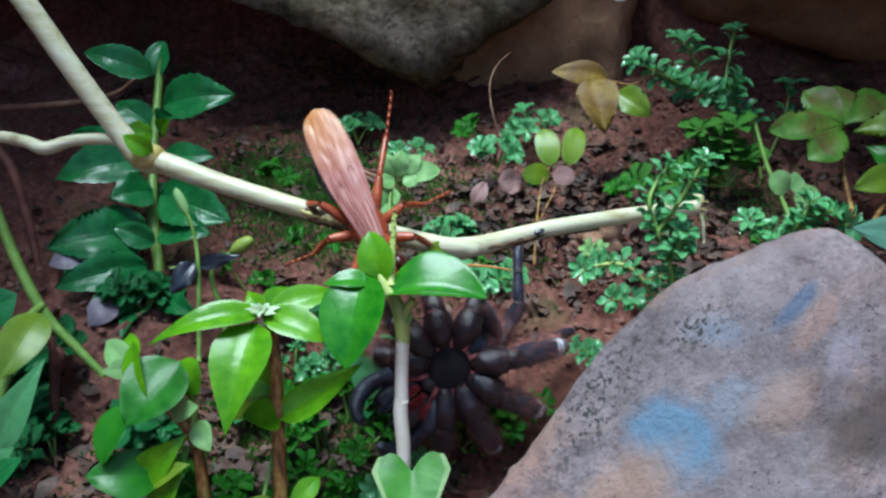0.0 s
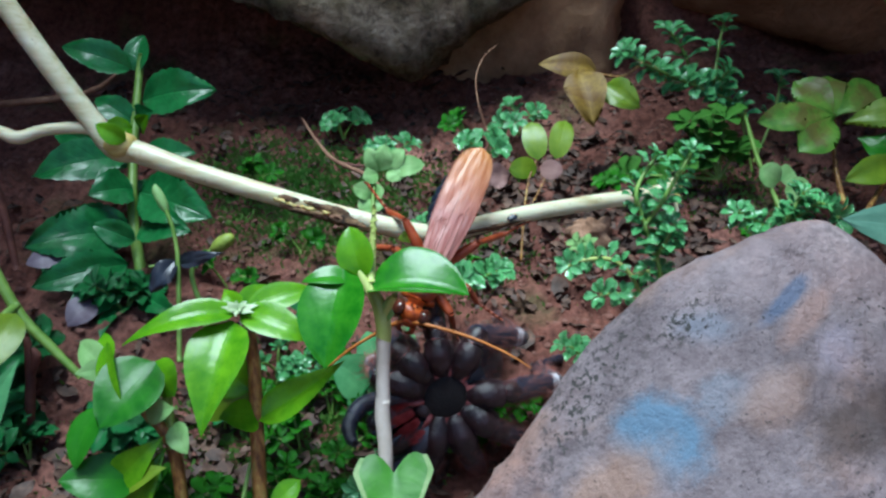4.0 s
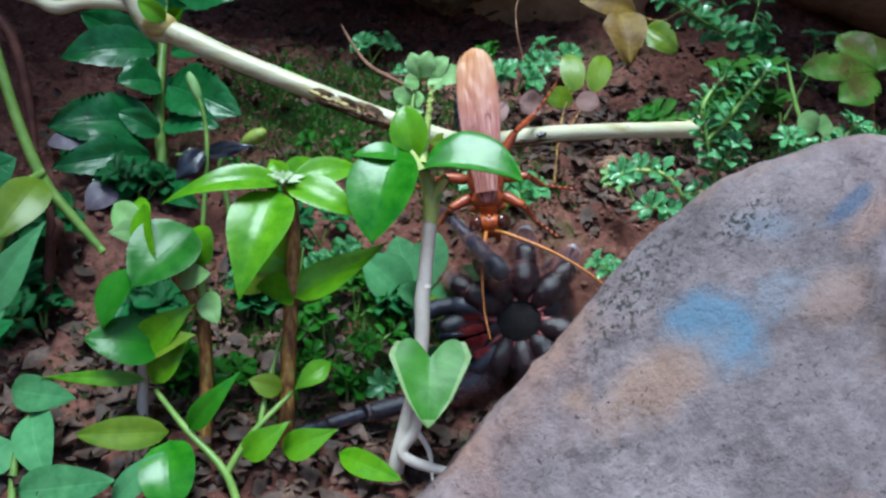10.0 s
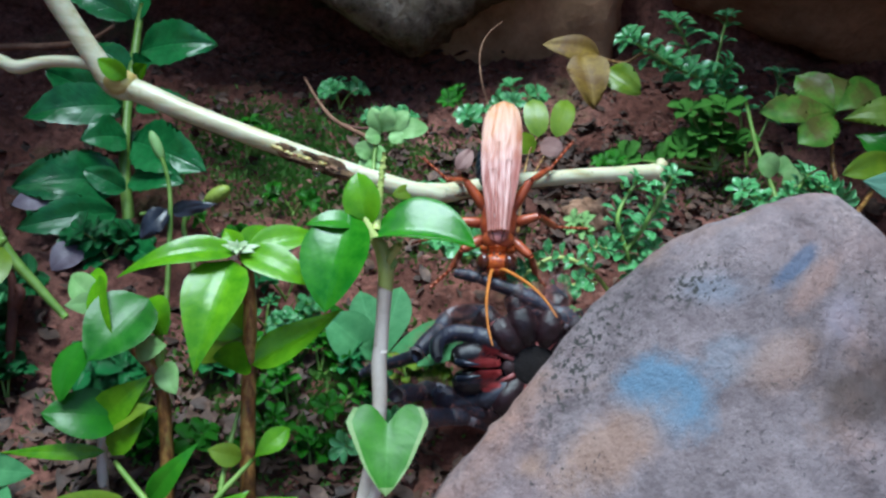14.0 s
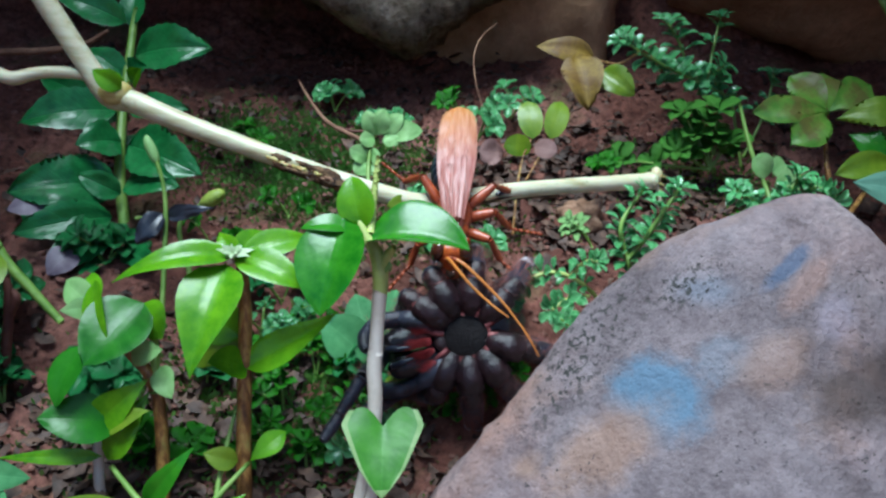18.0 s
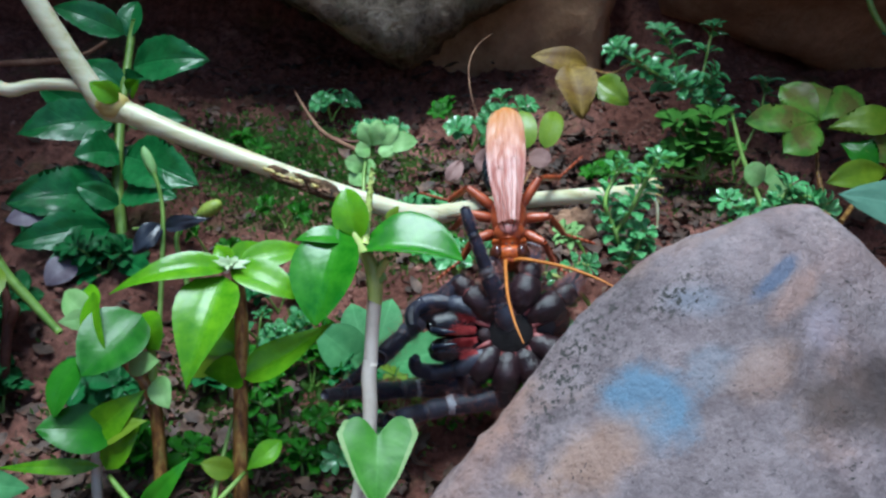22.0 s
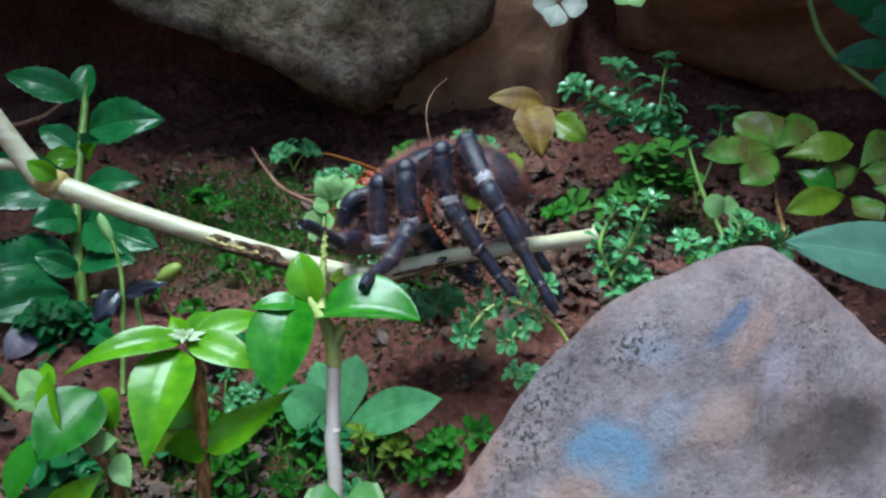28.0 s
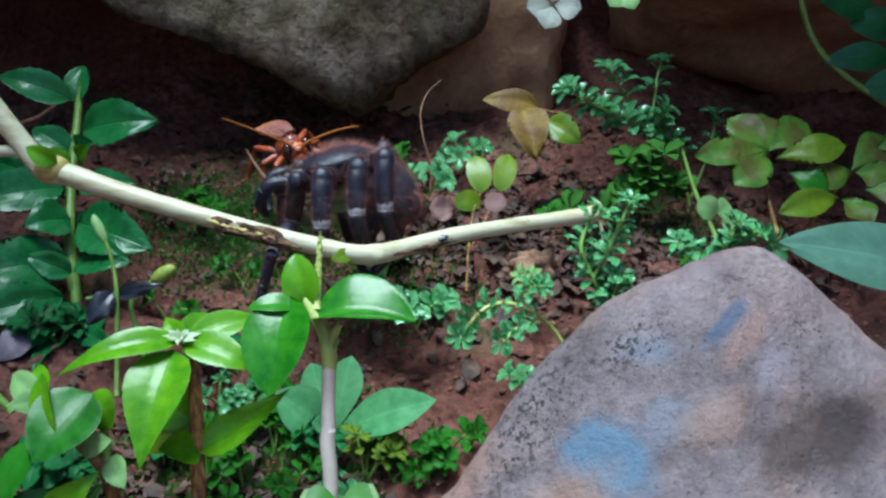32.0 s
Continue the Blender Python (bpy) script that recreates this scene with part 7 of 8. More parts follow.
    blob(bm, (-0.0256, 0.2164, 0.0625), (.0011, .0011, .0013), None, 14, 10)
    d = part("water_drop", bm, M_WATER)
    tagged(d, "clear water drop hanging under the vine", "water drop")


build_ground_cover()
sprigs = [o for o in scene.objects if o.name.startswith("leafy_sprig")][:2]


# ---- what moves ----
def motions():
    walk(tarantula, [(t, pose(*p)) for t, p in SPIDER_ROWS])
    walk(spider_belly, [(t, pose(-.007, 0, .002, 0, bend, turn)) for t, bend, turn in ((0, 72, 0), (14.5, 76, 0), (25, 70, 0), (25.5, 62, 0), (26.5, 5, -34), (27.5, -49.6, -71.6), (28, -54.4, -8.2), (28.5, -57, -20), (29, -57.8, -12.2), (29.5, -59.3, -21.4), (30, -59.7, -33), (30.5, -32.7, 11.1), (31, -65.9, -29.9), (31.5, -64.1, -29.3), (32, -60.5, -25.9))])
    walk(wasp, [(t, pose(*p)) for t, p in WASP_ROWS])
    walk(vine, [(t, pose(*p)) for t, p in VINE_ROWS])
    for sp, rows in zip(sprigs, SPRIG_ROWS):
        walk(sp, [(t, pose(*p)) for t, p in rows])
    for leg, shin, foot, n, s, hip, yaw, L, SL in spider_legs:
        rows, bends, tips = [], [], []
        for t, lift, knee, swing, roll, curl in LEG_ROWS[("L" if s > 0 else "R") + str(n + 1)]:
            rows.append((t, pose(hip.x, hip.y, hip.z, s * roll, -lift, s * yaw + s * swing)))
            bends.append((t, pose(L, 0, 0, 0, knee, 0)))
            tips.append((t, pose(L, 0, 0, 0, knee, 0) @ pose(SL, 0, 0, 0, curl, 0)))
        walk(leg, rows)
        walk(shin, bends)
        walk(foot, tips)
    for a, s in zip(wasp_antennae, (1, -1)):
        walk(a, [(t, pose(.0097 * WASP_SIZE, s * .0010, -.0004, 0, -lift, s * out)) for t, out, lift in ANTENNA_ROWS[0 if s > 0 else 1]])
    for leg, n, s, shin, foot, fl, tl in wasp_legs:
        rows, bends, tips = [], [], []
        for step in range(65):
            t = step / 2
            up, back = WASP_GRIP[n][t > 23]
            k = 9 * math.sin(t * 2.1 + n * 1.7 + s)
            w = raised(t) if (n, s) == (2, 1) else 0.0
            v = lifted(t) if n == 1 else 0.0
            rows.append((t, pose((-.0005, -.0042, -.0072)[n] * WASP_SIZE, s * .0028, -.0030, 0, -up - k * 0.5 + 12 * w - 70 * v, s * (back + k + 22 * w))))
            m = pose(fl * WASP_SIZE, 0, 0, 0, 78 - 62 * w - 66 * v, 0)
            bends.append((t, m))
            tips.append((t, m @ pose(tl * WASP_SIZE, 0, 0, 0, -38 + 26 * w + 26 * v, 0)))
        walk(leg, rows)
        if n > 0:
            walk(shin, bends)
            walk(foot, tips)


def raised(t):
    """How far the waving hind leg is stretched up, 0 to 1."""
    for (t0, w0), (t1, w1) in zip(WAVES, WAVES[1:]):
        if t0 <= t <= t1:
            return w0 + (w1 - w0) * (t - t0) / (t1 - t0)
    return 0.0


def lifted(t):
    """How far the middle legs are thrown up late in the drag, 0 to 1."""
    return max(0.0, min(1.0, 2 * (t - 29), 2 * (31 - t)))


WAVES = [(0, 1), (1.5, 1), (2, 0.2), (3, 1), (3.5, 0.3), (6, 0.2), (7, 1), (8, 0.3), (11, 0.2), (12, 1), (12.5, 0.2), (16.5, 0.4), (17, 1), (18, 0.2), (32, 0)]


SPIDER_ROWS = [
    (0, (0.00580, 0.18898, 0.03619, 123.7, 32.2, -158.7)),
    (1, (-0.00141, 0.18789, 0.03583, 126.1, 37.5, -154.3)),
    (2, (-0.00269, 0.19108, 0.03555, 127.0, 42.4, -149.8)),
    (3, (0.00631, 0.18774, 0.02723, 119.6, 31.9, -159.3)),
    (3.5, (0.00794, 0.18938, 0.02638, 118.3, 28.2, -161.9)),
    (5.5, (0.01044, 0.19049, 0.02856, 118.0, 26.1, -163.4)),
    (6, (0.00784, 0.19247, 0.03149, 117.5, 24.9, -164.3)),
    (7, (0.01333, 0.19417, 0.03254, 119.4, 24.1, -164.7)),
    (8, (0.01522, 0.18815, 0.02192, 122.2, 26.4, -163.1)),
    (8.5, (0.01142, 0.19294, 0.02980, 121.4, 23.0, -165.3)),
    (9, (0.01576, 0.19375, 0.03295, 121.8, 24.4, -165.2)),
    (9.5, (0.01905, 0.19679, 0.03289, 121.1, 21.1, -167.4)),
    (10, (0.01891, 0.19026, 0.01910, 120.5, 18.9, -169.6)),
    (10.5, (0.01915, 0.18740, 0.01939, 119.8, 17.3, -171.0)),
    (11, (0.01907, 0.19044, 0.02575, 118.7, 14.9, -173.0)),
    (11.5, (0.02126, 0.19128, 0.02647, 118.4, 12.2, -174.4)),
    (12, (0.02902, 0.19170, 0.02528, 117.9, 6.2, -177.6)),
    (13, (0.03200, 0.19449, 0.03103, 117.8, 3.0, -179.3)),
    (13.5, (0.03106, 0.19288, 0.02922, 117.9, 5.7, -177.9)),
    (14, (0.03264, 0.19112, 0.02358, 117.8, 5.6, -177.9)),
    (14.5, (0.02384, 0.19047, 0.02350, 118.7, 13.9, -173.3)),
    (16.5, (0.01963, 0.19310, 0.02823, 118.5, 13.1, -173.9)),
    (17, (0.01724, 0.19561, 0.03014, 118.9, 15.7, -172.5)),
    (18, (0.01611, 0.19409, 0.03020, 119.0, 16.7, -172.0)),
    (19, (0.01818, 0.19025, 0.02399, 119.6, 19.8, -170.2)),
    (20, (0.01723, 0.18890, 0.02195, 119.5, 19.5, -170.3)),
    (20.5, (0.01854, 0.19141, 0.02855, 119.0, 17.8, -171.5)),
    (21, (0.02573, 0.18967, 0.03314, 118.3, 15.2, -173.1)),
    (22, (0.02866, 0.19374, 0.03506, 117.5, 6.8, -177.5)),
    (22.5, (0.02672, 0.19055, 0.02976, 117.3, 2.3, -179.9)),
    (23, (0.03387, 0.19430, 0.03540, 116.8, -0.6, 178.6)),
    (23.4, (0.03519, 0.20283, 0.05000, 113.4, 0.5, 178.7)),
    (24, (0.03264, 0.20363, 0.05124, 110.3, 0.4, 178.3)),
    (24.5, (0.03323, 0.20037, 0.04710, 110.0, 0.3, 178.1)),
    (25, (0.03249, 0.19876, 0.04267, 109.9, 0.3, 178.0)),
    (25.5, (0.04373, 0.20395, 0.05228, 102.1, -7.6, 174.0)),
    (27.5, (0.03331, 0.22480, 0.08117, -6.0, 0.3, -168.7)),
    (28, (0.01496, 0.23684, 0.07594, 31.9, 22.4, -164.3)),
    (28.5, (0.01204, 0.24047, 0.07298, 33.1, 22.5, -157.1)),
    (29, (0.00920, 0.24470, 0.07641, 37.9, 23.5, -155.2)),
    (29.5, (0.00583, 0.24598, 0.07596, 35.7, 25.5, -151.1)),
    (30, (0.00240, 0.24906, 0.07429, 33.7, 26.6, -145.7)),
    (30.5, (0.00443, 0.25466, 0.05767, 23.0, 2.0, -165.5)),
    (31, (-0.01233, 0.26483, 0.07129, 12.4, 19.3, -173.6)),
    (31.5, (-0.00938, 0.26536, 0.06970, 9.5, 17.6, -177.4)),
    (32, (-0.00770, 0.26351, 0.06883, 11.7, 12.1, -175.0)),
]
WASP_ROWS = [
    (0, (-0.01276, 0.20247, 0.06536, 24.9, 38.1, -56.9)),
    (0.5, (-0.00964, 0.20183, 0.06480, 17.6, 40.0, -64.7)),
    (1, (-0.00893, 0.20020, 0.06369, 4.2, 42.3, -79.5)),
    (1.5, (-0.00617, 0.20218, 0.06350, 2.8, 41.5, -81.4)),
    (2, (-0.00687, 0.20140, 0.06027, -8.2, 44.2, -93.1)),
    (2.5, (-0.00228, 0.19968, 0.05717, -8.0, 46.6, -94.7)),
    (3, (0.00146, 0.20060, 0.05224, -1.2, 58.1, -88.5)),
    (3.5, (0.00394, 0.20136, 0.05301, -29.8, 37.7, -121.2)),
    (5.5, (0.00240, 0.19931, 0.04988, -10.3, 48.0, -98.3)),
    (6, (0.00625, 0.20601, 0.05358, -14.5, 59.5, -104.3)),
    (6.5, (0.00136, 0.20334, 0.05305, -4.4, 56.8, -91.3)),
    (7, (0.00806, 0.20699, 0.05473, 5.1, 62.2, -82.2)),
    (7.5, (0.00926, 0.20442, 0.05293, -14.4, 47.0, -104.8)),
    (8, (0.00798, 0.20279, 0.04614, 1.2, 57.8, -86.6)),
    (8.5, (0.01060, 0.20796, 0.05031, -5.8, 62.0, -96.1)),
    (9, (0.01101, 0.20993, 0.05557, 0.7, 38.5, -91.0)),
    (9.5, (0.01210, 0.21274, 0.05271, -9.6, 54.4, -102.7)),
    (10, (0.00864, 0.20729, 0.04610, 14.7, 45.5, -77.8)),
    (10.5, (0.01167, 0.20709, 0.03803, -31.2, 49.7, -128.7)),
    (11, (0.01762, 0.20731, 0.04852, -28.2, 33.6, -123.2)),
    (11.5, (0.01610, 0.20989, 0.05136, -15.8, 35.6, -109.3)),
    (12, (0.02487, 0.21158, 0.05062, -5.9, 38.6, -101.5)),
    (12.5, (0.02181, 0.21241, 0.05228, -11.2, 36.6, -105.7)),
    (13, (0.02623, 0.21559, 0.05355, 13.2, 43.3, -82.1)),
    (13.5, (0.03061, 0.21790, 0.05553, -14.5, 26.4, -109.5)),
    (14, (0.02203, 0.20920, 0.05090, 3.0, 35.7, -91.8)),
    (14.5, (0.01420, 0.20172, 0.04716, 6.1, 36.3, -86.2)),
    (16.5, (0.00961, 0.20510, 0.05266, 15.6, 27.4, -76.6)),
    (17, (0.00948, 0.21091, 0.05397, 5.9, 29.8, -85.5)),
    (17.5, (0.01233, 0.20955, 0.05368, 11.6, 26.3, -81.4)),
    (18, (0.01168, 0.20855, 0.05377, 0.4, 25.7, -91.4)),
    (18.5, (0.01596, 0.20840, 0.05341, -8.5, 26.2, -100.2)),
    (19, (0.01628, 0.20793, 0.04708, -28.5, 37.4, -123.5)),
    (19.5, (0.01718, 0.20514, 0.04699, -17.9, 37.4, -111.8)),
    (20, (0.01619, 0.20823, 0.04386, -36.2, 37.0, -133.4)),
    (20.5, (0.02347, 0.20682, 0.05115, -19.8, 29.5, -113.6)),
    (21, (0.02273, 0.20789, 0.05559, -5.8, 36.0, -100.2)),
    (21.5, (0.02562, 0.20765, 0.05565, 3.9, 25.1, -92.5)),
    (22, (0.02774, 0.21163, 0.05557, 7.3, 28.1, -89.2)),
    (22.5, (0.02645, 0.21331, 0.05779, 16.3, 20.4, -81.8)),
    (23, (0.02986, 0.21392, 0.05820, -4.9, 23.2, -99.1)),
    (23.5, (0.02835, 0.22425, 0.07048, -0.3, -12.9, -90.9)),
    (24, (0.02621, 0.22430, 0.07068, -0.1, -13.0, -90.3)),
    (24.5, (0.02525, 0.23535, 0.05839, 1.6, -6.7, -85.1)),
    (25, (0.02777, 0.23470, 0.05568, 2.6, 1.6, -81.5)),
    (25.5, (0.03376, 0.23799, 0.05998, 20.2, -30.8, -62.3)),
    (27.5, (0.01662, 0.27520, 0.07277, 19.3, -34.2, -66.5)),
    (28, (0.00781, 0.27373, 0.06079, -4.9, -19.8, -97.6)),
    (28.5, (0.00341, 0.27823, 0.06307, 10.5, -13.3, -71.4)),
    (29, (-0.00274, 0.28553, 0.06537, 3.6, -2.9, -83.0)),
    (29.5, (-0.00943, 0.28577, 0.06418, 6.8, -3.7, -76.8)),
    (30, (-0.01462, 0.28806, 0.06241, 10.4, -4.1, -69.2)),
    (30.5, (-0.01275, 0.29124, 0.06015, 11.4, -0.0, -66.2)),
    (31, (-0.02493, 0.30100, 0.06482, -1.1, -27.5, -91.5)),
    (31.5, (-0.02582, 0.30339, 0.06314, 6.7, -18.0, -79.1)),
    (32, (-0.02616, 0.30100, 0.06271, 11.5, -11.8, -68.8)),
]
VINE_ROWS = [
    (0, (-0.07304, 0.22491, 0.07841, 0.0, -0.0, 0.0)),
    (0.5, (-0.07214, 0.22469, 0.07864, 0.0, -0.0, 0.0)),
    (1, (-0.07282, 0.22429, 0.07900, 0.0, -0.0, 0.0)),
    (1.5, (-0.07389, 0.22652, 0.07950, 0.0, -0.0, 0.0)),
    (2, (-0.07324, 0.22742, 0.07822, 0.0, -0.0, 0.0)),
    (2.5, (-0.07449, 0.22796, 0.07900, 0.0, -0.0, 0.0)),
    (3, (-0.07557, 0.22878, 0.07836, 0.0, -0.0, 0.0)),
    (3.5, (-0.07576, 0.23075, 0.07792, 0.0, -0.0, 0.0)),
    (5.5, (-0.07496, 0.23125, 0.07787, 0.0, -0.0, 0.0)),
    (6, (-0.07473, 0.23098, 0.07674, 0.0, -0.0, 0.0)),
    (6.5, (-0.07583, 0.23098, 0.07785, 0.0, -0.0, 0.0)),
    (7, (-0.07562, 0.23104, 0.07705, 0.0, -0.0, 0.0)),
    (7.5, (-0.07572, 0.23161, 0.07759, 0.0, -0.0, 0.0)),
    (8, (-0.07672, 0.23235, 0.07725, 0.0, -0.6, 0.3)),
    (9, (-0.07775, 0.23168, 0.07443, -0.0, 0.6, -0.4)),
    (9.5, (-0.07792, 0.23491, 0.07445, -0.0, 0.5, -0.3)),
    (10, (-0.07971, 0.23653, 0.07339, 0.0, 0.4, -0.2)),
    (10.5, (-0.07876, 0.23457, 0.07504, 0.0, 0.3, -0.2)),
    (11, (-0.07766, 0.23357, 0.07500, 0.0, 0.7, -0.4)),
    (11.5, (-0.07918, 0.23364, 0.07395, 0.0, 0.7, -0.4)),
    (12, (-0.07786, 0.23562, 0.07532, 0.0, 0.5, -0.3)),
    (13, (-0.07808, 0.23478, 0.07455, 0.0, 0.8, -0.4)),
    (14, (-0.07837, 0.23604, 0.07586, 0.0, 0.4, -0.2)),
    (14.5, (-0.07837, 0.23577, 0.07654, 0.0, 0.6, -0.3)),
    (16.5, (-0.07831, 0.23518, 0.07546, 0.0, 0.5, -0.2)),
    (17, (-0.07841, 0.23556, 0.07394, 0.0, 0.5, -0.3)),
    (18, (-0.07796, 0.23485, 0.07462, 0.0, 0.6, -0.3)),
    (19, (-0.07877, 0.23493, 0.07553, 0.0, 0.3, -0.2)),
    (20, (-0.07836, 0.23485, 0.07614, 0.0, 0.0, -0.0)),
    (20.5, (-0.07781, 0.23383, 0.07619, 0.0, 0.1, -0.0)),
    (21, (-0.07674, 0.23006, 0.07691, 0.0, 0.4, -0.2)),
    (22, (-0.07713, 0.23247, 0.07566, 0.0, 0.7, -0.4)),
    (22.5, (-0.07754, 0.23184, 0.07545, 0.0, 0.6, -0.3)),
    (23, (-0.07682, 0.23281, 0.07630, 0.0, 0.2, -0.1)),
    (23.5, (-0.07994, 0.23319, 0.07350, 0.0, 0.3, -0.2)),
    (24, (-0.08062, 0.23373, 0.07335, 0.0, 0.7, -0.4)),
    (24.5, (-0.08132, 0.23232, 0.07303, 0.0, 0.6, -0.3)),
    (25, (-0.08140, 0.23350, 0.07345, 0.0, 0.8, -0.4)),
    (25.5, (-0.08278, 0.23393, 0.07232, 0.0, 0.9, -0.4)),
    (27.5, (-0.08113, 0.23399, 0.07347, 0.0, 0.7, -0.3)),
    (28, (-0.08100, 0.23399, 0.07378, 0.0, 0.7, -0.3)),
    (28.5, (-0.08198, 0.23425, 0.07393, 0.0, 0.3, -0.1)),
    (29, (-0.08157, 0.23513, 0.07478, 0.0, 0.1, -0.0)),
    (29.5, (-0.08050, 0.23431, 0.07542, 0.0, 0.3, -0.2)),
    (30, (-0.08109, 0.23578, 0.07495, 0.0, 0.3, -0.1)),
    (30.5, (-0.08021, 0.23681, 0.07657, -0.0, -0.2, 0.1)),
    (31, (-0.08014, 0.23679, 0.07681, -0.0, -0.1, 0.1)),
    (32, (-0.07954, 0.23617, 0.07730, -0.0, -0.3, 0.2)),
]
SPRIG_ROWS = [[
    (0, (0.06326, 0.19612, 0.03993, 0.0, -0.0, 0.0)),
    (8.5, (0.06326, 0.19612, 0.03993, 0.0, -0.0, 0.0)),
    (9.8, (0.06399, 0.19614, 0.03997, -0.0, 1.8, -1.0)),
    (10.4, (0.06518, 0.19339, 0.03493, -0.2, 7.0, -3.8)),
    (11, (0.06887, 0.18878, 0.02613, -1.2, 17.7, -9.6)),
    (11.6, (0.06681, 0.19212, 0.03243, -0.1, 7.1, -3.7)),
    (12.2, (0.06258, 0.18999, 0.02827, -0.1, -3.5, 1.9)),
    (13, (0.05959, 0.18996, 0.02812, -0.1, -3.5, 1.9)),
    (14, (0.05961, 0.18963, 0.02748, -0.1, -3.5, 1.9)),
    (14.5, (0.06123, 0.18793, 0.02435, -0.1, 7.1, -3.7)),
    (16.5, (0.05961, 0.18864, 0.02556, 0.0, -0.0, 0.0)),
    (19, (0.05958, 0.18866, 0.02556, 0.0, -0.0, 0.0)),
    (20, (0.05944, 0.18933, 0.02687, 0.0, -0.0, 0.0)),
    (20.6, (0.06071, 0.19074, 0.02950, -0.2, -5.3, 2.8)),
    (21.5, (0.06073, 0.19210, 0.03204, -0.2, -5.3, 2.8)),
    (23, (0.06184, 0.19482, 0.03731, -0.2, -5.3, 2.7)),
    (24, (0.05887, 0.19431, 0.03598, -0.5, -7.2, 3.6)),
    (25, (0.06171, 0.19235, 0.03206, -0.7, -9.0, 4.4)),
    (25.5, (0.06176, 0.19363, 0.03468, -0.3, -5.4, 2.6)),
    (27.5, (0.06880, 0.19369, 0.03466, -0.1, -1.8, 0.9)),
    (28, (0.06951, 0.19368, 0.03467, -0.2, -3.6, 1.7)),
    (30, (0.06807, 0.19438, 0.03597, -0.4, -5.4, 2.6)),
    (32, (0.06733, 0.19381, 0.03463, -0.4, -5.4, 2.6)),
], [
    (0, (0.06098, 0.20731, 0.02490, 0.0, -0.0, 0.0)),
    (8.5, (0.06098, 0.20731, 0.02490, 0.0, -0.0, 0.0)),
    (10, (0.06098, 0.20731, 0.02490, -0.0, 3.5, -1.9)),
    (10.6, (0.06133, 0.20525, 0.02106, -1.8, -17.5, 9.8)),
    (11.2, (0.05964, 0.20660, 0.02350, -6.6, -32.9, 20.1)),
    (12, (0.06098, 0.20731, 0.02490, -3.4, -24.5, 14.0)),
    (13, (0.05631, 0.20996, 0.02982, -3.9, -26.2, 15.1)),
    (14, (0.05807, 0.20727, 0.02475, -4.5, -27.9, 16.3)),
    (19, (0.05819, 0.20594, 0.02219, -5.3, -29.6, 17.5)),
    (21, (0.05811, 0.20665, 0.02350, -4.1, -26.3, 14.9)),
    (23, (0.05518, 0.20606, 0.02220, -5.2, -29.8, 17.1)),
    (25, (0.05655, 0.20492, 0.01964, -8.8, -36.7, 22.0)),
    (27.5, (0.05800, 0.20637, 0.03250, -7.3, -34.1, 20.2)),
    (28, (0.05800, 0.20638, 0.03250, -7.1, -33.6, 20.0)),
    (32, (0.05810, 0.20646, 0.03250, -7.5, -33.6, 20.0)),
]]
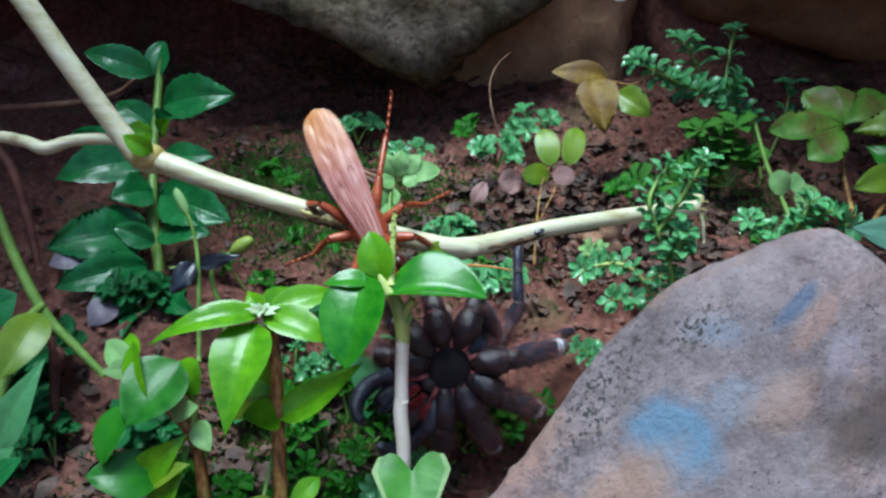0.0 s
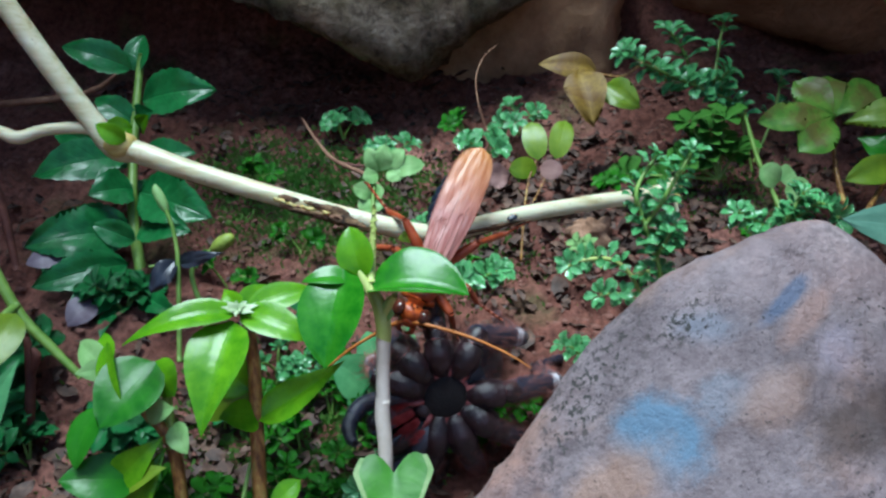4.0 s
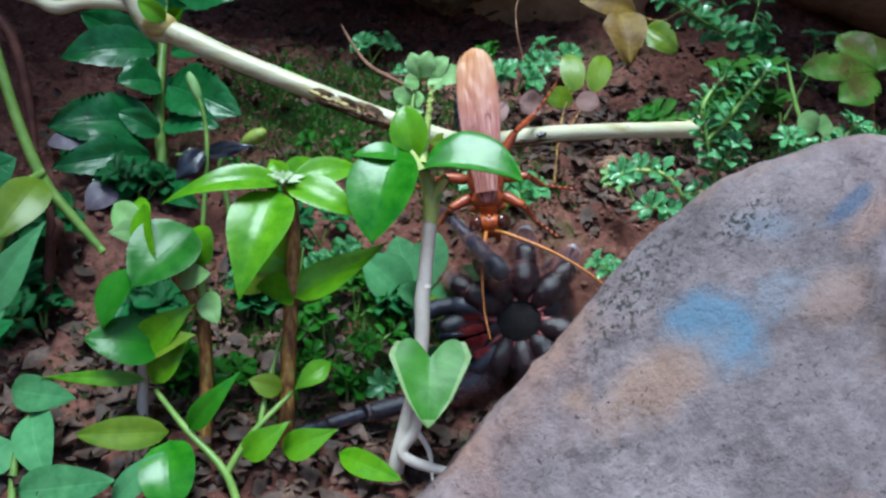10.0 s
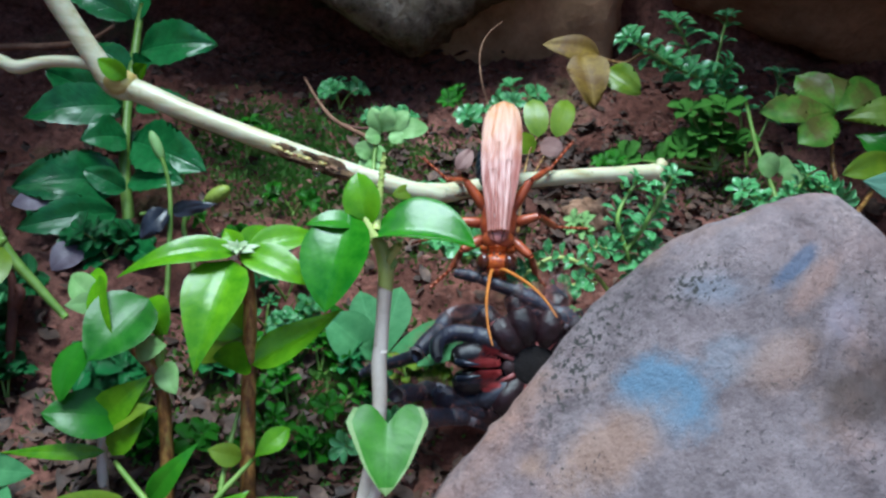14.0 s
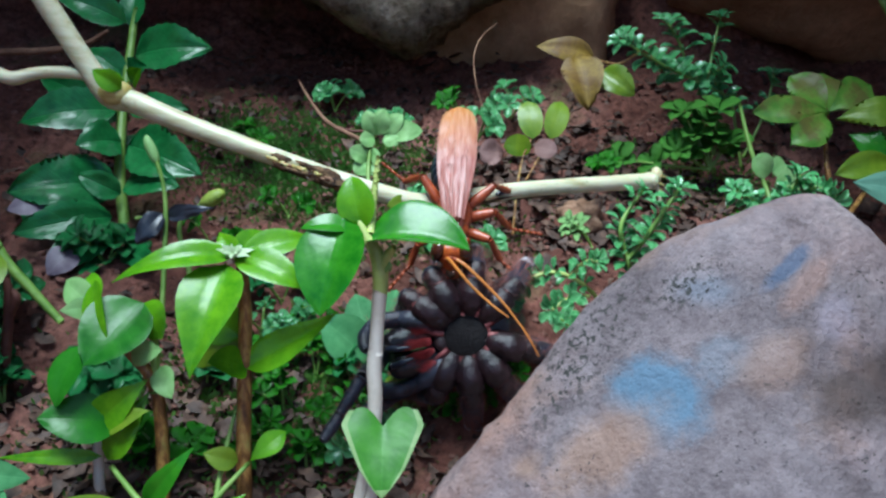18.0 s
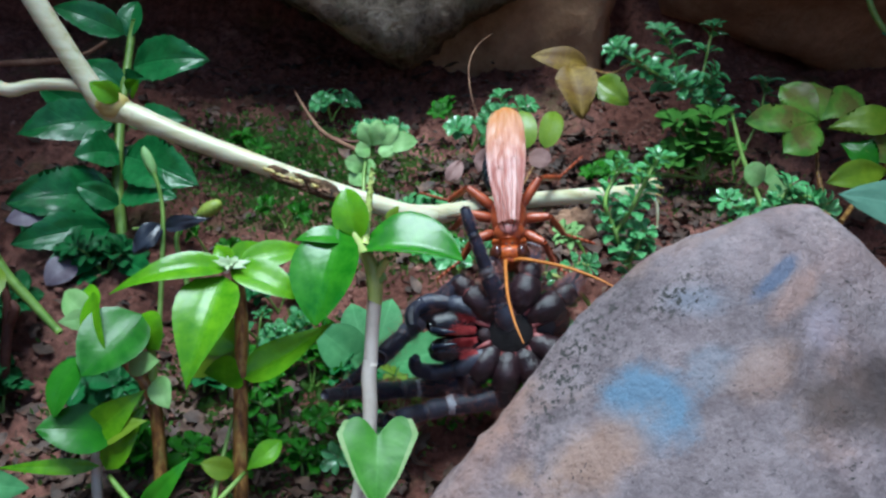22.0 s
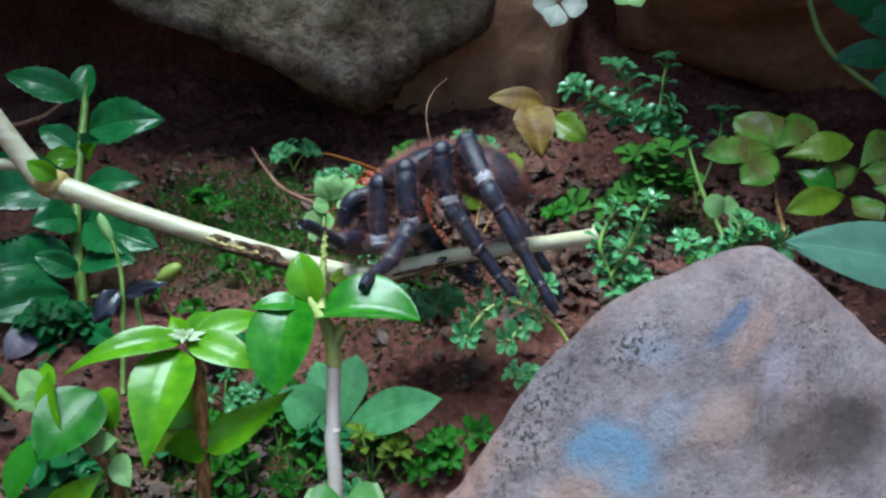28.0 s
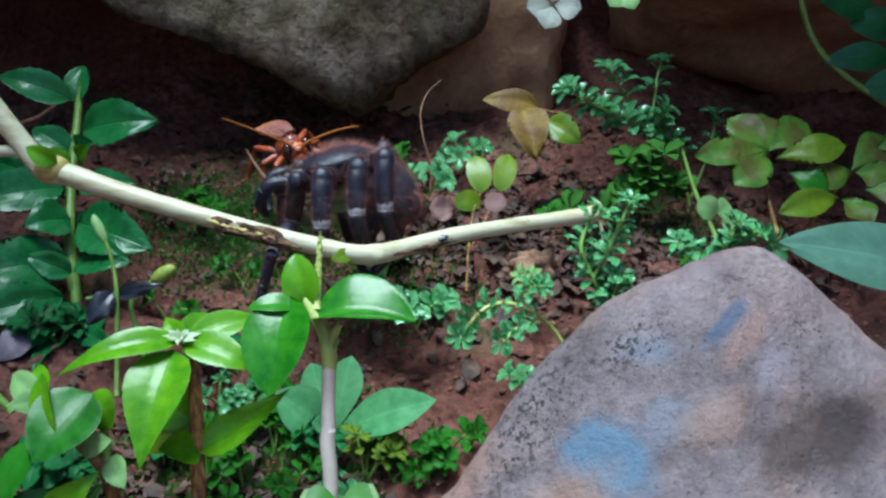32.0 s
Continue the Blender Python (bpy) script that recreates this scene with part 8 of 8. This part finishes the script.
LEG_ROWS = {
    'L1': [(0, 80, -57, 0, 0, 40), (2, 80, -57, 0, 0, 40), (5.5, 80, -57, 0, 0, 40), (7, 80, -57, 0, 0, 40), (9, 80, -57, 0, 0, 40), (11, 80, -57, 0, 0, 40), (11.5, 38.15, -58.3, -50.35, 32.27, 78.8), (12, -4.7, -59.6, -68.2, 23.4, 117.6), (12.5, 18.2, 12.35, -74.1, 4.07, 26.95), (13, 41.7, 84.3, -71.3, -17.4, -63.7), (14, 56.8, 104.4, -49.8, -28.1, -76.7), (17, 32.4, 92.5, -92, 5.8, -39.3), (18, 34.9, 94, -103.6, 16.8, -43.1), (19, 55.2, 123.8, -90, -4.7, -114), (20, 64.6, 130.7, -95.6, -3.3, -111.9), (21, 32.3, 100.3, -74.2, -7.3, -59.7), (22, 10.3, 62.5, -83.2, 0.7, -77.3), (23, 21.6, 12.7, -80.6, -64.1, -33.1), (23.5, 33, -26.4, -105.3, -33.1, -2.7), (24, -9.1, -55, -107, -7.8, -3.6), (24.5, 32.9, -34.4, -101.1, -0.3, 24), (25, 18.7, -27.7, -90.6, -48.6, -9.8), (25.5, -16.7, -60.3, -128.9, -89.6, -1.1), (26.16, -25.81, -50.47, -93.26, -35.58, -9.78), (26.84, -35.19, -40.33, -56.54, 20.08, -18.72), (27.5, -44.3, -30.5, -20.9, 74.1, -27.4), (28, -62.2, -88.2, -53.8, 53.7, -13.3), (28.17, -60.86, -34.03, -54.12, 62, -118.73), (28.33, -59.55, 20.13, -54.8, 69.98, 135.83), (28.5, -58.3, 74.3, -55.8, 77.7, 30.4), (29, -39.5, 98, -120, 67.1, 19.1), (29.5, -52.7, 105.5, -117.1, 50, 18.9), (30, -68.9, 94.2, -100.9, 44.1, 22.7), (30.25, -47.85, 109.75, -131.39, 7.74, -51.35), (30.5, -22.6, 125.3, -138.4, -6.2, -125.4), (31, -54.5, 97.3, -88.1, 53.5, -71.6), (31.5, -54.2, 97.6, -87.4, 58, -73.5), (32, -55.4, 94.5, -95.9, 58, -73.1)],
    'L2': [(0, 72, -60, 0, 0, 40), (2, 72, -60, 0, 0, 40), (5.5, 72, -60, 0, 0, 40), (6.4, 72, -60, 0, 0, 40), (6.6, 43.33, -82.17, 83.48, -44.02, 20.5), (6.8, 9.79, -104.33, -238.09, -30.74, 1), (7, -7.8, -126.5, 166, 0.2, -18.5), (8, -51.1, 170.1, 171.3, -59.2, -7.5), (8.5, -38.29, 186.4, -182.9, -15.82, -4.9), (9, -25.8, -157.3, 171.2, 20.3, -2.3), (10, -76.9, 153.6, 145.9, -27.8, -8.7), (10.5, -6.42, 175.45, -195.57, -1.18, 3.9), (11, 63.8, -162.7, 149, 19.4, 16.5), (12, 71.8, -147.2, -170.7, -44.3, 2.9), (12.5, 34.73, -167.3, -216.29, 21.85, 1), (13, -8.8, 172.6, 149.5, 47.5, -0.9), (13.5, -15.47, 171.65, -223.41, -4.77, 4.25), (14, -9.5, 170.7, 123.3, -57.2, 9.4), (15.5, 17.84, 232.1, -208.55, -21.02, 8.25), (17, 56, -66.5, 162, 10.6, 7.1), (19, 68.1, -37.9, 140.4, 13.6, -2.8), (20.5, 42.5, -69.7, 137.4, 13.2, -3.9), (21, 65.4, -63.1, -171.9, -9.7, 7.5), (21.5, 29.56, -134.1, -181.89, 4.01, 6.45), (22, -6.8, 154.9, 177.5, 10.1, 5.4), (22.5, 22.24, 113, -131.15, 43.28, 34.65), (23, 65.6, 71.1, -70, 36.5, 63.9), (23.25, 59.45, 92, -98.89, 46.17, -3.6), (23.5, 52, 112.9, -121.2, 48.6, -71.1), (24, 47.3, 70.5, -107.9, 37, -65), (24.25, 54.33, 29.45, -101.03, -14.86, -19.8), (24.5, 54.8, -11.6, -86.8, -73, 25.4), (25, 67.7, -41.7, 163.4, -13.3, 5.2), (25.25, 38.55, -25.95, -125.56, -79.19, -14.35), (25.5, -6.2, -10.2, -107.8, -89.4, -33.9), (26.16, -21.74, -20.56, -84.83, -73.1, -30.07), (26.84, -37.76, -31.24, -61.17, -56.3, -26.13), (27.5, -53.3, -41.6, -38.2, -40, -22.3), (28, -66.5, -59.6, -90.9, -73.6, -17.1), (28.5, -67.2, -64.2, -93, -75.4, -19.3), (29, -75.1, -61.6, -66.6, -39, -10.9), (29.5, -76.7, -67.4, -101, -86.2, -22.9), (30, -76.9, -58.8, -81.5, -74.5, -36.4), (30.25, -111.26, -44.65, -6.21, -59.56, -19.15), (30.5, -43.5, -30.5, -165.1, 75.7, -1.9), (30.75, -101.24, 24.9, -55.51, -120.77, 5.9), (31, -55.4, 80.3, -15.5, -29, 13.7), (31.5, -55.8, 82.1, -11.5, -28.4, 9.9), (32, -70.5, 68.3, -38.6, -48.6, 7.3)],
    'L3': [(0, 51.5, -59.3, -0.3, 0, 40), (2, 31.2, -59.6, 2.4, 0, 40), (4, 52.5, -59.7, 1.9, 0, 40), (6, 57.3, -64.4, 2.7, 0, 40), (8, 57.7, -59, 3.8, 0, 40), (9, 72.6, -61.7, 0.2, 0, 40), (10, 64.7, -56.6, 3.5, 0, 40), (11, 67.8, -58.9, 1.8, 0, 40), (13, 70.3, -67.3, 2.2, 0, 40), (14, 68.8, -59.4, -0.6, 0, 40), (16.5, 69.2, -57.6, 1.1, 0, 40), (18, 70.2, -69.6, -2.7, 0, 40), (20, 67.4, -59.6, -2.2, 0, 40), (21, 69.9, -59.9, -3.7, 0, 40), (22, 67.7, -66.4, -3.6, 0, 40), (23, 64.3, -64.9, -2.5, 0, 40), (24, 64.9, -69.4, -0.3, 0, 40), (25, 66.8, -60.2, 0.7, 0, 40), (25.5, 65.4, -55.5, -4, 0, 40), (25.85, 35.4, 10, -17.72, 14.16, 38.32), (26.2, 2, 78, -31.44, 28.32, 36.64), (26.85, -32, 72, -52.02, 49.56, 34.12), (27.5, -55.2, 44.9, -72.6, 70.8, 31.6), (28, -70.4, 25.1, -130.9, -1.7, 1.5), (28.5, -67.2, 20.4, -130.2, 10.1, 1.8), (29, -68, 34.9, -144.6, -51.4, -0.1), (29.5, -67.3, 43.5, -134.4, -48.6, 11.6), (30, -66.6, 50.4, -125.8, -41.2, 18.6), (30.5, -50.8, 91.1, -40.5, -4.2, 17.1), (31, -68.4, 44.4, -81.5, -43.3, 28.8), (31.5, -67.9, 47.6, -71.8, -39.4, 29.9), (32, -69.9, 48.9, -73.5, -38.2, 33.1)],
    'L4': [(0, 44.5, -59.7, 126.3, 37.6, -60.3), (1, -6.3, -83.5, 107.8, 28.8, -3.3), (2, -8.5, -66.4, 119.3, 28.2, -15.7), (3, 22, -52.3, 102.7, 27, -5.8), (4.25, 47.47, -63.65, -296.16, -5.74, 17.1), (5.5, 84, -75, 0, 0, 40), (6, 84, -75, 0, 0, 40), (7, 84, -75, 0, 0, 40), (8, 84, -75, 0, 0, 40), (9, 72.6, -55.4, 0.8, 0, 40), (10, 65.6, -54.3, 0, 0, 40), (11, 67.2, -64.9, 3.9, 0, 40), (13, 67.9, -65.4, -0.2, 0, 40), (14, 64.2, -60.1, -0.5, 0, 40), (16.5, 65.9, -57.5, 2.6, 0, 40), (18, 63.1, -61.5, -1.8, 0, 40), (20, 72.4, -57.5, -2, 0, 40), (21, 65.7, -67.5, 3.9, 0, 40), (22, 65.9, -60.3, -0.2, 0, 40), (23, 69.4, -60.3, 1.9, 0, 40), (24, 64.2, -57.8, -1.6, 0, 40), (25, 68.3, -64.6, -1.6, 0, 40), (25.5, 68.3, -62.6, -1.1, 0, 40), (25.85, 38.3, 10, -12.26, 13.98, 39.06), (26.2, 2, 78, -23.42, 27.96, 38.12), (26.85, -32, 72, -40.16, 48.93, 36.71), (27.5, -55.7, 29.8, -56.9, 69.9, 35.3), (28, -54.4, 33, -74.2, 2.4, -3.9), (28.5, -62.8, 63.4, -121.4, -30.4, -43), (28.75, -61.46, 81.55, -118.94, -38.91, 1), (29, -60.3, 99.7, -116.2, -47.2, 45), (29.5, -67.3, 81.3, -148.6, -63, 28.9), (30, -69.6, 68.9, -159, -56.5, 20.2), (30.5, -39.6, 108.8, -77.2, 3.5, 14.5), (31, -72.1, 58.5, -110.4, -40.4, 11.4), (31.5, -69.2, 55.9, -104.2, -36.2, 20.6), (32, -71.1, 53.9, -104.9, -34, 29.2)],
    'R1': [(0, 58, -58, 0, 0, 40), (5.5, 58, -58, 0, 0, 40), (5.67, 56.8, 0.87, -26.3, 1.48, -5.43), (5.83, 55.38, 59.73, -51.64, 1.83, -50.87), (6, 54, 118.6, -76.1, 1.1, -96.3), (7, 32.9, 103.6, -65.6, -9.4, -101.1), (8, 2.8, 68.5, -106.4, 5.9, -116.2), (9, -4.1, 56.7, -62.6, 10.9, -76), (9.67, -26.09, -2.5, -54.82, 1.21, -12.03), (10.33, -48.98, -61.7, -49.87, -7.47, 51.93), (11, -72.2, -120.9, -50.4, -19.7, 115.9), (11.5, -11.02, -186.75, -41.25, -8.48, -117.15), (12, 50.4, 107.4, -42.6, -3.8, 9.8), (12.5, 38.8, 97.75, -42.91, -4.3, -53.25), (13, 27.2, 88.1, -43.3, -4.8, -116.3), (14, 2.6, 64.7, -71.9, 6.3, -127), (15, 20.97, 81.53, -66.44, 6.91, -87.2), (16, 39.31, 98.37, -60.09, 5.42, -47.4), (17, 57.3, 115.2, -50.1, -0.4, -7.6), (19, 55.3, 129, -68.3, 10.3, 3.8), (21, 40.1, 108.6, -71.9, 10, -5.3), (22, 31.1, 82.5, -40, -11.9, 6.3), (23, 30, 81.1, -38.3, -6.3, 6.7), (23.5, 65.1, 17.8, -47.1, 30.1, 11.1), (23.75, 5.7, 1.05, -24.04, -1.7, 1.15), (24, -55.5, -15.7, -32.6, -22.2, -8.8), (24.5, -56.2, -27.4, -78, -84.1, -25.4), (25, -31.2, -64, -76.6, -47.3, -9.6), (25.5, -64.8, -58.3, -57.8, -47.3, 5.8), (26.16, -56.15, -61.24, -62.98, -25.62, 0.09), (26.84, -47.25, -64.26, -68.32, -3.28, -5.79), (27.5, -38.6, -67.2, -73.5, 18.4, -11.5), (28, -32.4, -32.9, -101, 16.8, -28), (28.5, -46.6, -61.5, -88.5, 17.6, -20.3), (29, -30.9, -41.1, -111.1, -61.5, -91.1), (29.5, -36.1, -54.7, -112.5, -37.5, -91.6), (30, -44, -76.8, -113.3, -28, -70.2), (30.17, -37.38, -129.67, -110.49, -6.07, -45.2), (30.33, -30.43, -182.53, -110.93, 13.77, -20.2), (30.5, -24, 124.6, -113.9, 32.5, 4.8), (31, -22.4, 96.1, -96, 47.2, -4.7), (31.5, -24.3, 94.5, -97.5, 44.8, -5.5), (32, -25, 107.6, -110.2, 34.5, -4.4)],
    'R2': [(0, 52, -60, 0, 0, 40), (11, 52, -60, 0, 0, 40), (11.5, 25.91, -0.4, -48.37, 11.02, -41.4), (12, 1, 59.2, -86.8, -0.8, -122.8), (13, -0.5, 47.2, -76.2, -9.5, -114.3), (14, 3, 46.7, -95.8, 4.6, -109.5), (15.5, 27.78, -6.65, -54.24, 14.98, -34.75), (17, 52, -60, 0, 0, 40), (20, 52, -60, 0, 0, 40), (20.5, 29.53, -7.3, -58.89, 25.86, -27.05), (21, 0.3, 45.4, -99.3, 21.7, -94.1), (22, -3.3, 27.1, -75.8, -1.2, -81.8), (22.5, -4.19, 19.95, -73.78, 32.59, -35.6), (23, -3.8, 12.8, -71.6, 66.4, 10.6), (23.5, -8.2, 23.1, -57.5, 70.4, 15.5), (24, -7.8, 32.7, -62.9, 70.3, 23), (24.5, -6.8, 37.2, -71.3, 69.7, 20.1), (25, -5, 36.8, -77.4, 70, 34.6), (25.5, -8.3, 30.2, -58.7, 61.7, 16.3), (26.16, -21.17, 12.78, -74.61, 37.35, 4.82), (26.84, -34.43, -5.18, -90.99, 12.25, -7.02), (27.5, -47.3, -22.6, -106.9, -12.1, -18.5), (27.75, -61.25, 12.7, -67.01, -21.15, 5.75), (28, -74, 48, 0, 0, 30), (32, -74, 48, 0, 0, 30)],
    'R3': [(0, 44, -62, 0, 0, 40), (22, 44, -62, 0, 0, 40), (23, 44, -62, 0, 0, 40), (23.25, 29.04, -13.35, -53.24, 50.74, 31.8), (23.5, -7.8, 35.3, -79.1, 73.1, 23.6), (24, -9.7, 34.2, -76.7, 72.3, 28), (24.5, -8.6, 45.6, -84.7, 70.5, 33.9), (25, -4.4, 62.3, -97.4, 54.6, 41.6), (25.5, -8.2, 42, -85.6, 64.7, 21.3), (26.16, -29.91, 43.98, -57.35, 43.35, 24.17), (26.84, -52.29, 46.02, -28.25, 21.35, 27.13), (27.5, -74, 48, 0, 0, 30), (32, -74, 48, 0, 0, 30)],
    'R4': [(0, 38, -60, 0, 0, 40), (1, 38, -60, 0, 0, 40), (1.5, 7.36, -63.15, -41.38, -4.26, 14.35), (2, -12.7, -66.3, -85.6, -27.9, -11.3), (2.5, 7.36, -63.15, -41.38, -4.26, 14.35), (3, 38, -60, 0, 0, 40), (8, 38, -60, 0, 0, 40), (9, 43.7, -57, -0.9, 0, 40), (10, 42.3, -68.9, -2.6, 0, 40), (11, 43.6, -59.2, -1.7, 0, 40), (13, 41.6, -57.8, 0.5, 0, 40), (14, 41.3, -69.2, -3, 0, 40), (16.5, 44.6, -56.2, 3.6, 0, 40), (18, 47.1, -66.3, -0.6, 0, 40), (20, 44.6, -64.7, -3.9, 0, 40), (21, 46.8, -56.8, 1.8, 0, 40), (22, 42, -61.5, -2.6, 0, 40), (22.5, 28.56, -20.75, -30.82, -18.26, 35), (23, 24, 20, -60, -40, 30), (24, 24, 20, -60, -40, 30), (25, 24, 20, -60, -40, 30), (25.5, 24, 20, -60, -40, 30), (26.16, -8.34, 29.24, -40.2, -26.8, 30), (26.84, -41.66, 38.76, -19.8, -13.2, 30), (27.5, -74, 48, 0, 0, 30), (28, -70.14, 4.25, -13.41, -10.83, 9.2), (28.5, -65.7, -39.5, -22.7, -17.5, -11.6), (29, -84.6, -58.6, -27.8, -13.6, -17.3), (29.5, -96.79, -35.8, -140.57, -164.02, -32.4), (30, -79.9, -13, 81.9, 20.7, -47.5), (30.25, -77.73, 17.5, -325.17, 4.13, -8.75), (30.5, -74, 48, 0, 0, 30), (32, -74, 48, 0, 0, 30)],
}
ANTENNA_ROWS = [
    [(0, 58.8, 23.2), (1, 66.3, 38.1), (2, 81, 49.2), (3, 83.2, 8.5), (5.5, 96.2, 21.2), (6, 88.9, 8.4), (7, 89.5, -1.6), (8, 82.4, -16.3), (9, 72.9, 15.9), (10, 55.1, 8.8), (11, 77.5, 57.6), (12, 56.3, 32.8), (13, -7, 35.4), (14, 32, 40.7), (16.5, 42.3, 21), (17, 56.4, 1.3), (18, 46, -17), (19, 80.6, 11.5), (20, 89.3, 30.1), (21, 79.7, 22.6), (22, 56.4, 19.2), (23, 82.7, 23.3), (23.5, 40.2, 26), (24, 40.4, 22.5), (25, -10.6, 25.1), (25.5, -4.5, -1.4), (27.5, 24.6, -3.1), (28, 27.5, 0.5), (28.5, -0.1, -4.5), (29, 19.9, 20.7), (29.5, 26.1, 38), (30, 32.6, 43.6), (30.5, 43, 5.6), (31, 22.8, 7.1), (32, 25.8, 11.4)],
    [(0, 64.9, -57.9), (1, 51.2, -72.9), (2, 69.6, -68.5), (3, 34.9, -24.1), (5.5, 39.4, -58.1), (6, 27.4, -51.8), (7, -39.1, -42.5), (8, -9.8, -31.1), (9, -0.8, 24), (10, 2.7, 21.8), (11, 51.8, 56.3), (12, -6.3, 26), (13, 10.3, 30.5), (14, -1.9, 33.2), (16.5, -31.7, 43.5), (17, -37.2, 37.7), (18, -30.2, 25.4), (19, -46.1, 41.2), (20, -58.6, 50.5), (21, -12.5, 35.5), (22, -6.7, 19.8), (23, 4.4, 35.3), (23.5, 37, 14.2), (24, 21.4, 21.9), (25, 10, 22.1), (25.5, 11.8, 36.4), (27.5, 55.7, 35.9), (28, 27.5, 11.1), (28.5, 57.3, 35.9), (29, 32.5, 18), (29.5, 33.5, 7.6), (30, 41.6, -1.4), (30.5, 47.2, 9.6), (31, 51.9, -14.2), (32, 59.6, 38.3)],
]
# each pair's rise and sweep back, in the pull and in the drag
WASP_GRIP = (((10, 55), (-10, 50)), ((18, 95), (0, 95)), ((25, 135), (20, 130)))
motions()
